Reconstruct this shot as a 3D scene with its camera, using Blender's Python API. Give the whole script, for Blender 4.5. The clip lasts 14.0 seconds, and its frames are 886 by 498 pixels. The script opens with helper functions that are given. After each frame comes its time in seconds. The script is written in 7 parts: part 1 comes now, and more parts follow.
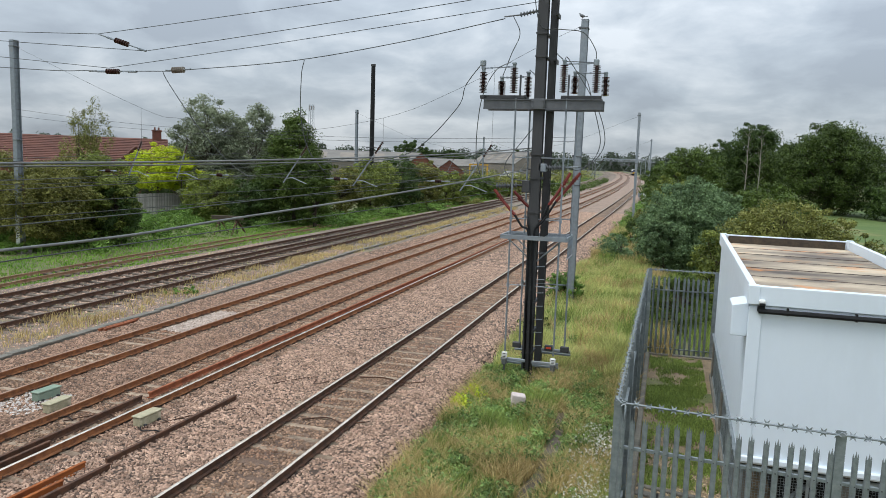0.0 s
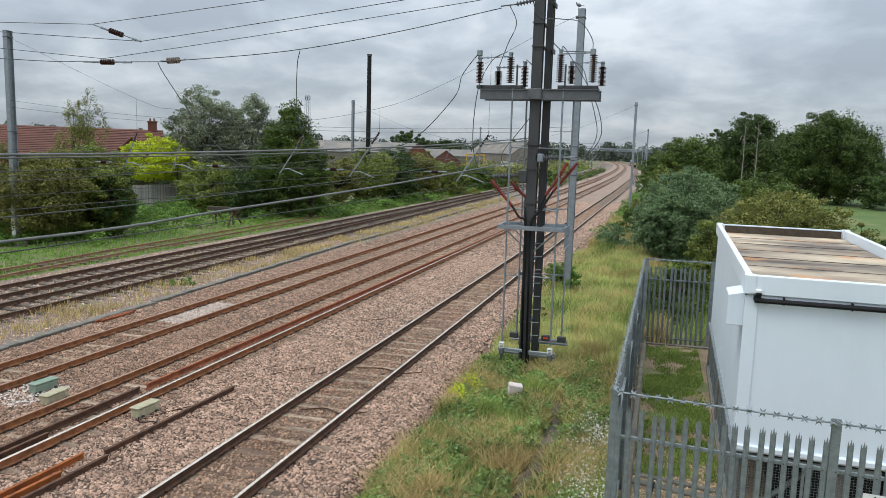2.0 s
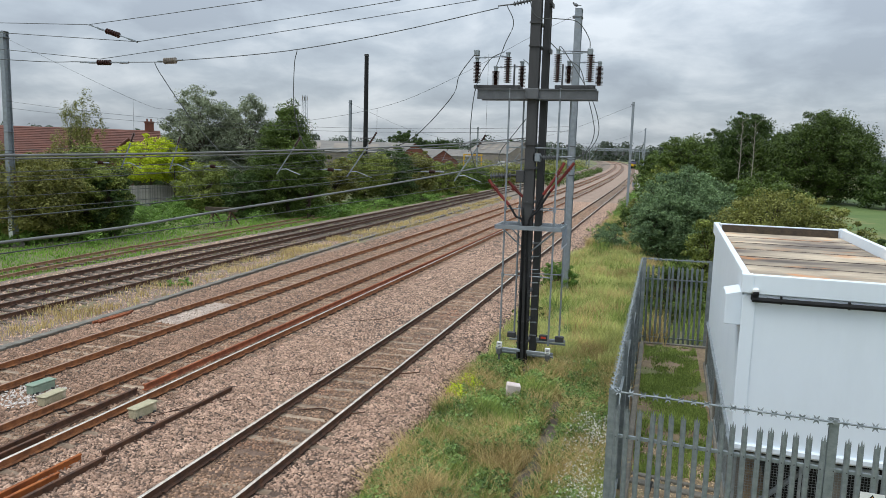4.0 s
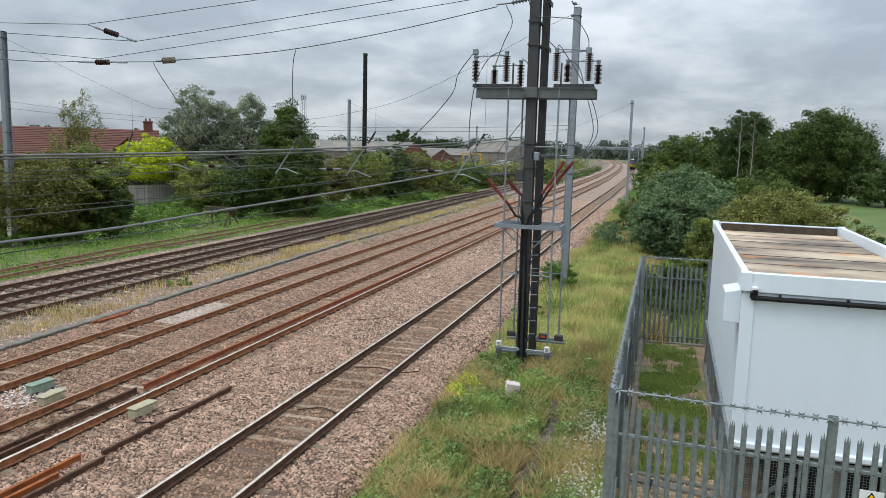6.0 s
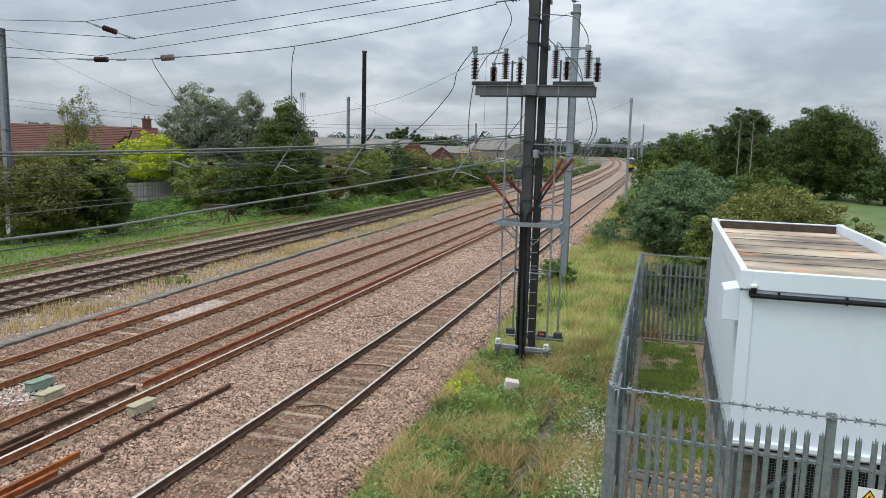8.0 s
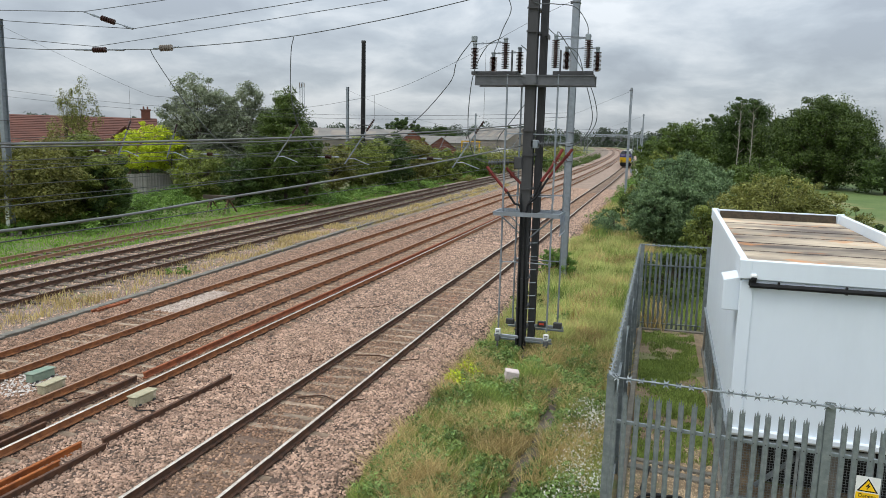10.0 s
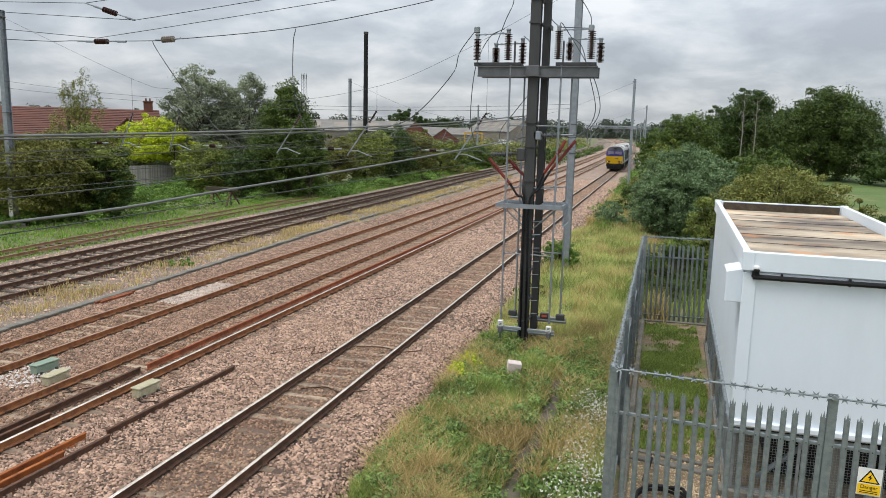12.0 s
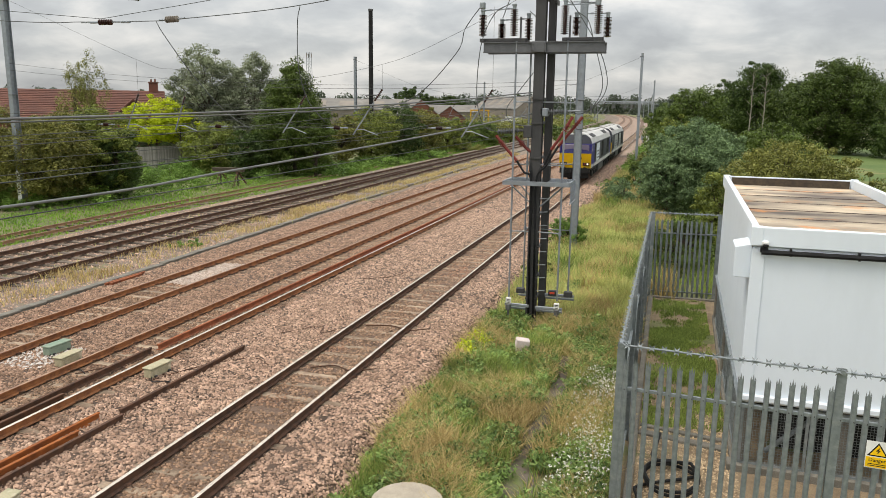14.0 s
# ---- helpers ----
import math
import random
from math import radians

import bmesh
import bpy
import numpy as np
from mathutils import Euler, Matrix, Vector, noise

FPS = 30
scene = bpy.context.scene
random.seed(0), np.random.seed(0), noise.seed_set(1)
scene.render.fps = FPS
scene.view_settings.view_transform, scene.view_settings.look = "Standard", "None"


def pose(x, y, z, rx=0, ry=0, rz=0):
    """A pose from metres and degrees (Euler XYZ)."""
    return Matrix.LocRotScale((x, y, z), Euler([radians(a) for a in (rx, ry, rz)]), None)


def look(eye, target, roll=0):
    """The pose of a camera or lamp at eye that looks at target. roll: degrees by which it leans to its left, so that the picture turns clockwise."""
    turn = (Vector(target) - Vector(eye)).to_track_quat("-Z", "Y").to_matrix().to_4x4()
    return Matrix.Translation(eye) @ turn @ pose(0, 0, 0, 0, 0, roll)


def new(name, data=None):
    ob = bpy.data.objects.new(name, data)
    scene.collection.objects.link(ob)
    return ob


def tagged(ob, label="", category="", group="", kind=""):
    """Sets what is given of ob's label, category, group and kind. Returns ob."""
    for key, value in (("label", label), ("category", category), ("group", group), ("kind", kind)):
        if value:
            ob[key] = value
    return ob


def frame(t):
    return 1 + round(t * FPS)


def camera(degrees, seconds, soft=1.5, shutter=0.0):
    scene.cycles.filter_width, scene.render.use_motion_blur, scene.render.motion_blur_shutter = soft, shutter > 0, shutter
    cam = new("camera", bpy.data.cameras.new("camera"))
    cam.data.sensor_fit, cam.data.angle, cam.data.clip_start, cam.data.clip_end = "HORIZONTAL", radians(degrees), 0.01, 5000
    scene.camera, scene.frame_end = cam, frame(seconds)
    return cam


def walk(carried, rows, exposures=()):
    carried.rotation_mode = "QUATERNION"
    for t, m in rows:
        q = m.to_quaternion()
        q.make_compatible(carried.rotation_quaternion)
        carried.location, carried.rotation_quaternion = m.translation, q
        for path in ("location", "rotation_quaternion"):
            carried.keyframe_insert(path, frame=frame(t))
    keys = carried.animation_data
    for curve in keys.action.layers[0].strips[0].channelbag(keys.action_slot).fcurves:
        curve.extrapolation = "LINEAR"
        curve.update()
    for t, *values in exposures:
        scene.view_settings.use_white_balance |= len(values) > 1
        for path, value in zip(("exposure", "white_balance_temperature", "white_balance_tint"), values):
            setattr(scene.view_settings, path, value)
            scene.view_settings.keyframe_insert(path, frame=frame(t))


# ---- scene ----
# The camera is held in the hand on a footbridge about six metres above the rails.
cam = camera(62.58, 14.0, soft=0.45)
EYE = (0.0, 0.0, 6.05)
PATH = [
    (0, pose(*EYE, 83.038, 0, 16.929) @ pose(0, 0, 0, 0, 0, 1.910)),
    (0.5, pose(*EYE, 82.677, 0, 16.946) @ pose(0, 0, 0, 0, 0, 1.842)),
    (1, pose(*EYE, 82.431, 0, 16.998) @ pose(0, 0, 0, 0, 0, 1.764)),
    (1.5, pose(*EYE, 82.371, 0, 16.824) @ pose(0, 0, 0, 0, 0, 1.792)),
    (2, pose(*EYE, 82.301, 0, 16.664) @ pose(0, 0, 0, 0, 0, 1.760)),
    (2.5, pose(*EYE, 82.306, 0, 16.599) @ pose(0, 0, 0, 0, 0, 1.730)),
    (3, pose(*EYE, 82.299, 0, 16.530) @ pose(0, 0, 0, 0, 0, 1.729)),
    (5.5, pose(*EYE, 82.294, 0, 16.420) @ pose(0, 0, 0, 0, 0, 1.552)),
    (6, pose(*EYE, 82.227, 0, 16.412) @ pose(0, 0, 0, 0, 0, 1.516)),
    (6.5, pose(*EYE, 82.219, 0, 16.435) @ pose(0, 0, 0, 0, 0, 1.462)),
    (7, pose(*EYE, 82.216, 0, 16.440) @ pose(0, 0, 0, 0, 0, 1.464)),
    (7.5, pose(*EYE, 82.150, 0, 16.403) @ pose(0, 0, 0, 0, 0, 1.492)),
    (8, pose(*EYE, 82.041, 0, 16.337) @ pose(0, 0, 0, 0, 0, 1.541)),
    (10.5, pose(*EYE, 81.170, 0, 16.298) @ pose(0, 0, 0, 0, 0, 1.424)),
    (11, pose(*EYE, 81.078, 0, 16.311) @ pose(0, 0, 0, 0, 0, 1.452)),
    (11.5, pose(*EYE, 80.845, 0, 16.379) @ pose(0, 0, 0, 0, 0, 1.424)),
    (12, pose(*EYE, 80.639, 0, 16.501) @ pose(0, 0, 0, 0, 0, 1.391)),
    (12.5, pose(*EYE, 80.415, 0, 16.630) @ pose(0, 0, 0, 0, 0, 1.346)),
    (13, pose(*EYE, 79.916, 0, 17.071) @ pose(0, 0, 0, 0, 0, 1.341)),
    (13.5, pose(*EYE, 79.480, 0, 17.191) @ pose(0, 0, 0, 0, 0, 1.123)),
    (14, pose(*EYE, 78.923, 0, 17.061) @ pose(0, 0, 0, 0, 0, 0.719)),
]
walk(cam, PATH, exposures=[(0.0, -0.01, 6330, 9), (3.0, -0.01, 6330, 9), (8.0, 0.0, 6350, 9), (10.5, 0.06, 6520, 10), (11.5, 0.09, 6610, 11), (12.5, 0.12, 6730, 11), (13.0, 0.14, 6920, 12), (14.0, 0.19, 7260, 12)])

# ---- light: an overcast sky ----
world = bpy.data.worlds.new("overcast_sky")
scene.world = world
world.use_nodes = True
wn, wl = world.node_tree.nodes, world.node_tree.links
wn.clear()
w_out, w_bg = wn.new("ShaderNodeOutputWorld"), wn.new("ShaderNodeBackground")
w_sky = wn.new("ShaderNodeTexSky")
w_sky.sky_type, w_sky.sun_disc, w_sky.sun_elevation, w_sky.sun_rotation = "NISHITA", False, radians(48), radians(200)
w_co = wn.new("ShaderNodeTexCoord")
w_sep = wn.new("ShaderNodeSeparateXYZ")
wl.new(w_co.outputs["Generated"], w_sep.inputs[0])


def w_math(op, a, b):
    n = wn.new("ShaderNodeMath")
    n.operation = op
    for i, v in enumerate((a, b)):
        if isinstance(v, (int, float)):
            n.inputs[i].default_value = v
        else:
            wl.new(v, n.inputs[i])
    return n.outputs[0]


w_h = w_math("ADD", w_math("MAXIMUM", w_sep.outputs[2], 0.0), 0.30)
w_vec = wn.new("ShaderNodeCombineXYZ")
wl.new(w_math("DIVIDE", w_sep.outputs[0], w_h), w_vec.inputs[0])
wl.new(w_math("DIVIDE", w_sep.outputs[1], w_h), w_vec.inputs[1])
w_big, w_small = wn.new("ShaderNodeTexNoise"), wn.new("ShaderNodeTexNoise")
for n, s, d, r in ((w_big, 0.9, 4, 0.5), (w_small, 3.2, 9, 0.55)):
    n.inputs["Scale"].default_value, n.inputs["Detail"].default_value, n.inputs["Roughness"].default_value = s, d, r
    n.inputs["Distortion"].default_value = 0.25
    wl.new(w_vec.outputs[0], n.inputs["Vector"])
w_mix = w_math("ADD", w_math("MULTIPLY", w_big.outputs["Fac"], 0.55), w_math("MULTIPLY", w_small.outputs["Fac"], 0.45))
w_ramp = wn.new("ShaderNodeValToRGB")
wl.new(w_mix, w_ramp.inputs[0])
w_cr = w_ramp.color_ramp
w_cr.elements[0].position, w_cr.elements[0].color = 0.40, (0.41, 0.455, 0.515, 1)
w_cr.elements[1].position, w_cr.elements[1].color = 0.59, (0.78, 0.82, 0.86, 1)
w_e = w_cr.elements.new(0.48)
w_e.color = (0.52, 0.575, 0.635, 1)
w_add = wn.new("ShaderNodeMix")
w_add.data_type, w_add.blend_type = "RGBA", "ADD"
w_add.inputs[0].default_value = 0.012
wl.new(w_ramp.outputs[0], w_add.inputs[6])
wl.new(w_sky.outputs[0], w_add.inputs[7])
wl.new(w_add.outputs[2], w_bg.inputs[0])
# an overcast sky is more than twice as bright overhead as at the horizon
w_up = wn.new("ShaderNodeMapRange")
w_up.interpolation_type = "SMOOTHSTEP"
w_up.inputs[1].default_value, w_up.inputs[2].default_value = 0.22, 0.85
w_up.inputs[3].default_value, w_up.inputs[4].default_value = 0.97, 1.95
wl.new(w_sep.outputs[2], w_up.inputs[0])
w_low = wn.new("ShaderNodeMapRange")
w_low.inputs[1].default_value, w_low.inputs[2].default_value = 0.0, 0.20
w_low.inputs[3].default_value, w_low.inputs[4].default_value = 0.72, 1.12
wl.new(w_sep.outputs[2], w_low.inputs[0])
wl.new(w_math("MULTIPLY", w_up.outputs[0], w_low.outputs[0]), w_bg.inputs[1])
wl.new(w_bg.outputs[0], w_out.inputs[0])

sun_data = bpy.data.lights.new("sun", "SUN")
sun_data.energy, sun_data.angle, sun_data.color = 1.5, radians(20), (1.0, 0.97, 0.92)
sun = new("sun", sun_data)
sun.matrix_world = look((0, 0, 60), (25, 20, 0))
scene.view_settings.exposure = 0.0


# ---- materials ----
def mat(name, a, b, rough=0.8, scale=4.0, metal=0.0, bump=0.3, fine=40.0, c=None, c_scale=0.6, c_at=(0.55, 0.7), per=0.0, spec=0.4, stretch=None, dist=0.02):
    """Two colours mixed by noise, stains of a third, grain in relief; per: variation from piece to piece."""
    m = bpy.data.materials.new(name)
    m.use_nodes = True
    n, l = m.node_tree.nodes, m.node_tree.links
    bs = n["Principled BSDF"]
    co = n.new("ShaderNodeTexCoord")
    vec = co.outputs["Object"]
    if stretch:
        mp = n.new("ShaderNodeMapping")
        mp.inputs["Scale"].default_value = stretch
        l.new(vec, mp.inputs[0])
        vec = mp.outputs[0]

    def tex(s, d=6, r=0.6):
        t = n.new("ShaderNodeTexNoise")
        t.inputs["Scale"].default_value, t.inputs["Detail"].default_value, t.inputs["Roughness"].default_value = s, d, r
        l.new(vec, t.inputs["Vector"])
        return t.outputs["Fac"]

    def mix(f, x, y, kind="MIX"):
        t = n.new("ShaderNodeMix")
        t.data_type, t.blend_type = "RGBA", kind
        for i, v in ((0, f), (6, x), (7, y)):
            if isinstance(v, bpy.types.NodeSocket):
                l.new(v, t.inputs[i])
            elif i == 0:
                t.inputs[0].default_value = v
            else:
                t.inputs[i].default_value = (*v, 1)
        return t.outputs[2]

    def ramp(f, lo, hi):
        t = n.new("ShaderNodeMapRange")
        t.inputs[1].default_value, t.inputs[2].default_value = lo, hi
        l.new(f, t.inputs[0])
        return t.outputs[0]

    col = mix(ramp(tex(scale), 0.35, 0.65), a, b)
    col = mix(ramp(tex(fine, 3), 0.3, 0.7), col, mix(0.35 * min(1.0, bump * 3), col, (0.02, 0.02, 0.02)))
    if c:
        col = mix(ramp(tex(c_scale, 8, 0.65), *c_at), col, c)
    if per:
        oi = n.new("ShaderNodeObjectInfo")
        geo = n.new("ShaderNodeNewGeometry")
        ad = n.new("ShaderNodeMath")
        ad.operation = "ADD"
        l.new(oi.outputs["Random"], ad.inputs[0])
        l.new(geo.outputs["Random Per Island"], ad.inputs[1])
        fr = n.new("ShaderNodeMath")
        fr.operation = "FRACT"
        l.new(ad.outputs[0], fr.inputs[0])
        hv = n.new("ShaderNodeHueSaturation")
        mr = n.new("ShaderNodeMapRange")
        mr.inputs[3].default_value, mr.inputs[4].default_value = 1 - per, 1 + per
        l.new(fr.outputs[0], mr.inputs[0])
        l.new(mr.outputs[0], hv.inputs["Value"])
        l.new(col, hv.inputs["Color"])
        col = hv.outputs[0]
    l.new(col, bs.inputs["Base Color"])
    rr = n.new("ShaderNodeMapRange")
    rr.inputs[3].default_value, rr.inputs[4].default_value = max(0.05, rough - 0.12), min(1, rough + 0.12)
    l.new(tex(scale * 3), rr.inputs[0])
    l.new(rr.outputs[0], bs.inputs["Roughness"])
    bs.inputs["Metallic"].default_value = metal
    bs.inputs["Specular IOR Level"].default_value = spec
    if bump:
        bp = n.new("ShaderNodeBump")
        bp.inputs["Strength"].default_value, bp.inputs["Distance"].default_value = bump, dist
        l.new(tex(fine, 5), bp.inputs["Height"])
        l.new(bp.outputs[0], bs.inputs["Normal"])
    return m


def leaf_mat(name, a, b, rough=0.6, through_light=0.2):
    m = bpy.data.materials.new(name)
    m.use_nodes = True
    n, l = m.node_tree.nodes, m.node_tree.links
    bs = n["Principled BSDF"]
    geo, co = n.new("ShaderNodeNewGeometry"), n.new("ShaderNodeTexCoord")
    tx = n.new("ShaderNodeTexNoise")
    tx.inputs["Scale"].default_value = 0.5
    l.new(co.outputs["Object"], tx.inputs["Vector"])
    ad = n.new("ShaderNodeMath")
    ad.operation = "MULTIPLY_ADD"
    ad.inputs[1].default_value = 0.55
    l.new(geo.outputs["Random Per Island"], ad.inputs[0])
    l.new(tx.outputs["Fac"], ad.inputs[2])
    mr = n.new("ShaderNodeMapRange")
    mr.inputs[1].default_value, mr.inputs[2].default_value = 0.35, 1.05
    l.new(ad.outputs[0], mr.inputs[0])
    mx = n.new("ShaderNodeMix")
    mx.data_type = "RGBA"
    mx.inputs[6].default_value, mx.inputs[7].default_value = (*a, 1), (*b, 1)
    l.new(mr.outputs[0], mx.inputs[0])
    l.new(mx.outputs[2], bs.inputs["Base Color"])
    bs.inputs["Roughness"].default_value = rough
    bs.inputs["Specular IOR Level"].default_value = 0.3
    tr = n.new("ShaderNodeBsdfTranslucent")
    l.new(mx.outputs[2], tr.inputs[0])
    ms = n.new("ShaderNodeMixShader")
    ms.inputs[0].default_value = through_light
    l.new(bs.outputs[0], ms.inputs[1])
    l.new(tr.outputs[0], ms.inputs[2])
    l.new(ms.outputs[0], n["Material Output"].inputs[0])
    return m


BALLAST = mat("ballast", (0.43, 0.315, 0.24), (0.27, 0.19, 0.142), 0.9, 1.3, bump=1.0, fine=16, c=(0.25, 0.19, 0.15), c_scale=0.35, c_at=(0.55, 0.8), dist=0.06)
# bed colour with the shade between loose stones put into it
GAP_SHADED_FINES = mat("gap_shaded_ballast_fines", (0.15, 0.10, 0.073), (0.08, 0.055, 0.04), 0.95, 1.3, bump=1.0, fine=16, dist=0.06)
STONE = mat("ballast_stone", (0.56, 0.38, 0.275), (0.355, 0.228, 0.16), 0.9, 3.0, bump=0.3, fine=60, per=0.5)
DULL_STONE = mat("dull_brown_ballast_stone", (0.45, 0.29, 0.20), (0.275, 0.17, 0.114), 0.9, 3.0, bump=0.3, fine=60, per=0.5)
BROWN_STONE = mat("brown_stained_stone", (0.37, 0.235, 0.155), (0.24, 0.15, 0.095), 0.95, 2.0, bump=0.2, fine=60, per=0.6, c=(0.27, 0.135, 0.085), c_scale=0.5)
FOUR_FOOT = mat("stained_ballast", (0.25, 0.165, 0.115), (0.14, 0.09, 0.065), 0.95, 1.3, bump=1.0, fine=18, c=(0.12, 0.085, 0.06), c_scale=0.35, c_at=(0.5, 0.75), dist=0.06)
OLD_BALLAST = mat("old_ballast", (0.20, 0.155, 0.12), (0.29, 0.225, 0.175), 0.95, 1.0, bump=1.0, fine=18, c=(0.16, 0.17, 0.07), c_scale=0.5, c_at=(0.55, 0.7), dist=0.05)
RAIL_SIDE = mat("rusty_rail", (0.14, 0.066, 0.036), (0.065, 0.036, 0.024), 0.85, 6, bump=0.2, fine=80)
RAIL_TOP = mat("polished_rail_head", (1.0, 0.89, 0.76), (0.82, 0.69, 0.56), 0.25, 3, metal=1.0, bump=0.02, fine=50)
RUSTY_SIDE = mat("orange_brown_rail", (0.38, 0.155, 0.058), (0.20, 0.080, 0.036), 0.85, 6, bump=0.2, fine=80)
RAIL_DULL = mat("brown_rail_head", (0.42, 0.25, 0.16), (0.28, 0.155, 0.10), 0.45, 3, metal=0.4, bump=0.05)
RAIL_DARK = mat("dark_rail_head", (0.15, 0.10, 0.075), (0.10, 0.07, 0.055), 0.6, 3, metal=0.3, bump=0.05)
RUST = mat("orange_rust", (0.43, 0.13, 0.028), (0.21, 0.062, 0.02), 0.9, 3, bump=0.3, fine=60)
RUST_RED = mat("red_rust", (0.42, 0.135, 0.055), (0.24, 0.08, 0.038), 0.85, 4, bump=0.3, fine=60)
CONCRETE = mat("sleeper_concrete", (0.44, 0.335, 0.235), (0.27, 0.195, 0.135), 0.9, 3, bump=0.4, fine=40, c=(0.17, 0.115, 0.078), c_scale=1.4, c_at=(0.48, 0.64), per=0.35)
DARK_SLEEPER = mat("dark_timber_sleeper", (0.11, 0.085, 0.065), (0.21, 0.17, 0.135), 0.9, 4, bump=0.4, fine=40, per=0.3)
GRASS_SOIL = mat("grassy_soil", (0.12, 0.16, 0.05), (0.23, 0.21, 0.10), 1.0, 0.4, bump=0.8, fine=12, c=(0.12, 0.09, 0.06), c_scale=0.8, c_at=(0.58, 0.7), dist=0.06)
LAWN = mat("mown_grass", (0.085, 0.145, 0.030), (0.13, 0.185, 0.046), 1.0, 0.2, bump=0.6, fine=20, c=(0.24, 0.20, 0.085), c_scale=0.06, c_at=(0.52, 0.62))
PATH_SOIL = mat("trodden_soil", (0.19, 0.155, 0.125), (0.12, 0.10, 0.08), 0.95, 2, bump=0.5, fine=30, c=(0.13, 0.16, 0.05), c_scale=1.6, c_at=(0.5, 0.62))
GRAVEL = mat("yard_gravel", (0.38, 0.28, 0.17), (0.24, 0.175, 0.11), 0.95, 3, bump=1.0, fine=45, c=(0.12, 0.17, 0.05), c_scale=0.5, c_at=(0.56, 0.68), dist=0.03)
GRAVEL_STONE = mat("tan_pebble", (0.55, 0.42, 0.27), (0.40, 0.29, 0.18), 0.9, 3, bump=0.1, per=0.5)
GALV = mat("galvanised_steel", (0.31, 0.345, 0.375), (0.24, 0.268, 0.292), 0.5, 5, metal=0.5, bump=0.05, fine=60, c=(0.31, 0.32, 0.325), c_scale=2.5)
GALV_FENCE = mat("weathered_galvanised_steel", (0.31, 0.345, 0.355), (0.21, 0.24, 0.25), 0.55, 7, metal=0.6, bump=0.05, fine=70, c=(0.36, 0.38, 0.38), c_scale=4)
DARK_STEEL = mat("dark_weathered_steel", (0.075, 0.075, 0.075), (0.055, 0.055, 0.056), 0.6, 2, metal=0.3, bump=0.1, fine=50, c=(0.14, 0.14, 0.14), c_scale=2, c_at=(0.6, 0.75), stretch=(1, 1, 0.3))
STEEL = mat("grey_painted_steel", (0.15, 0.155, 0.16), (0.11, 0.115, 0.12), 0.55, 3, metal=0.4, bump=0.05)
BLACK = mat("black_rubber", (0.009, 0.009, 0.010), (0.017, 0.017, 0.017), 0.55, 4, bump=0.05, spec=0.22)
WIRE = mat("weathered_copper_wire", (0.10, 0.11, 0.105), (0.07, 0.075, 0.075), 0.6, 4, metal=0.5, bump=0)
WIRE_GREY = mat("grey_aluminium_cable", (0.20, 0.205, 0.20), (0.15, 0.15, 0.15), 0.6, 4, metal=0.4, bump=0)
PORCELAIN = mat("brown_porcelain", (0.055, 0.022, 0.016), (0.04, 0.018, 0.014), 0.25, 4, bump=0)
RED_CABLE = mat("red_cable_boot", (0.22, 0.03, 0.02), (0.16, 0.025, 0.02), 0.5, 4, bump=0.05)
WHITE_PANEL = mat("white_painted_panel", (0.74, 0.805, 0.86), (0.71, 0.775, 0.83), 0.45, 0.5, bump=0.02, fine=6, c=(0.66, 0.72, 0.77), c_scale=0.5, c_at=(0.55, 0.85), stretch=(1, 1, 0.35))
ROOF = mat("stained_roof_sheet", (0.55, 0.45, 0.32), (0.10, 0.078, 0.062), 0.7, 0.55, bump=0.15, fine=14, c=(0.50, 0.21, 0.065), c_scale=0.9, c_at=(0.58, 0.68), stretch=(0.7, 1.3, 1), per=0.3)
ROOF_RUST = mat("rusted_roof_seam", (0.10, 0.06, 0.045), (0.06, 0.045, 0.04), 0.85, 3, bump=0.2)
WHITE = mat("white_plastic", (0.80, 0.80, 0.78), (0.70, 0.70, 0.68), 0.5, 5, bump=0.02)
OCHRE = mat("weathered_ochre_paint", (0.62, 0.36, 0.03), (0.48, 0.28, 0.04), 0.5, 1, bump=0.05)
YELLOW = mat("yellow_paint", (0.95, 0.58, 0.01), (0.88, 0.53, 0.01), 0.35, 2, bump=0.02, spec=0.5)
BLUE = mat("blue_paint", (0.035, 0.035, 0.22), (0.03, 0.03, 0.17), 0.35, 2, bump=0.02)
LOCO_GREY = mat("dark_grey_paint", (0.055, 0.06, 0.075), (0.04, 0.045, 0.06), 0.5, 2, bump=0.05)
ROOF_GREY = mat("grey_loco_roof", (0.58, 0.58, 0.56), (0.44, 0.44, 0.42), 0.7, 1.2, bump=0.1)
GLASS = mat("dark_cab_glass", (0.30, 0.28, 0.42), (0.24, 0.22, 0.35), 0.12, 1, bump=0, spec=0.9)
BRICK = mat("red_brick", (0.22, 0.08, 0.05), (0.155, 0.064, 0.043), 0.9, 2, bump=0.3, fine=20)
CLAD = mat("grey_cladding", (0.27, 0.235, 0.195), (0.20, 0.175, 0.145), 0.8, 0.2, bump=0.1, c=(0.18, 0.165, 0.15), c_scale=0.1)
ROOF_SHEET = mat("pale_fibre_cement_roof", (0.23, 0.215, 0.19), (0.17, 0.16, 0.145), 0.85, 0.3, bump=0.2, c=(0.28, 0.27, 0.25), c_scale=0.12)
TILE = mat("red_brown_roof_tile", (0.20, 0.085, 0.06), (0.145, 0.065, 0.05), 0.9, 0.8, bump=0.2, fine=10, per=0.2)
TIMBER = mat("grey_fence_timber", (0.47, 0.445, 0.405), (0.34, 0.32, 0.295), 0.9, 2, bump=0.3, per=0.3)
BARK = mat("bark", (0.10, 0.075, 0.05), (0.06, 0.048, 0.035), 0.95, 5, bump=0.6, fine=25)
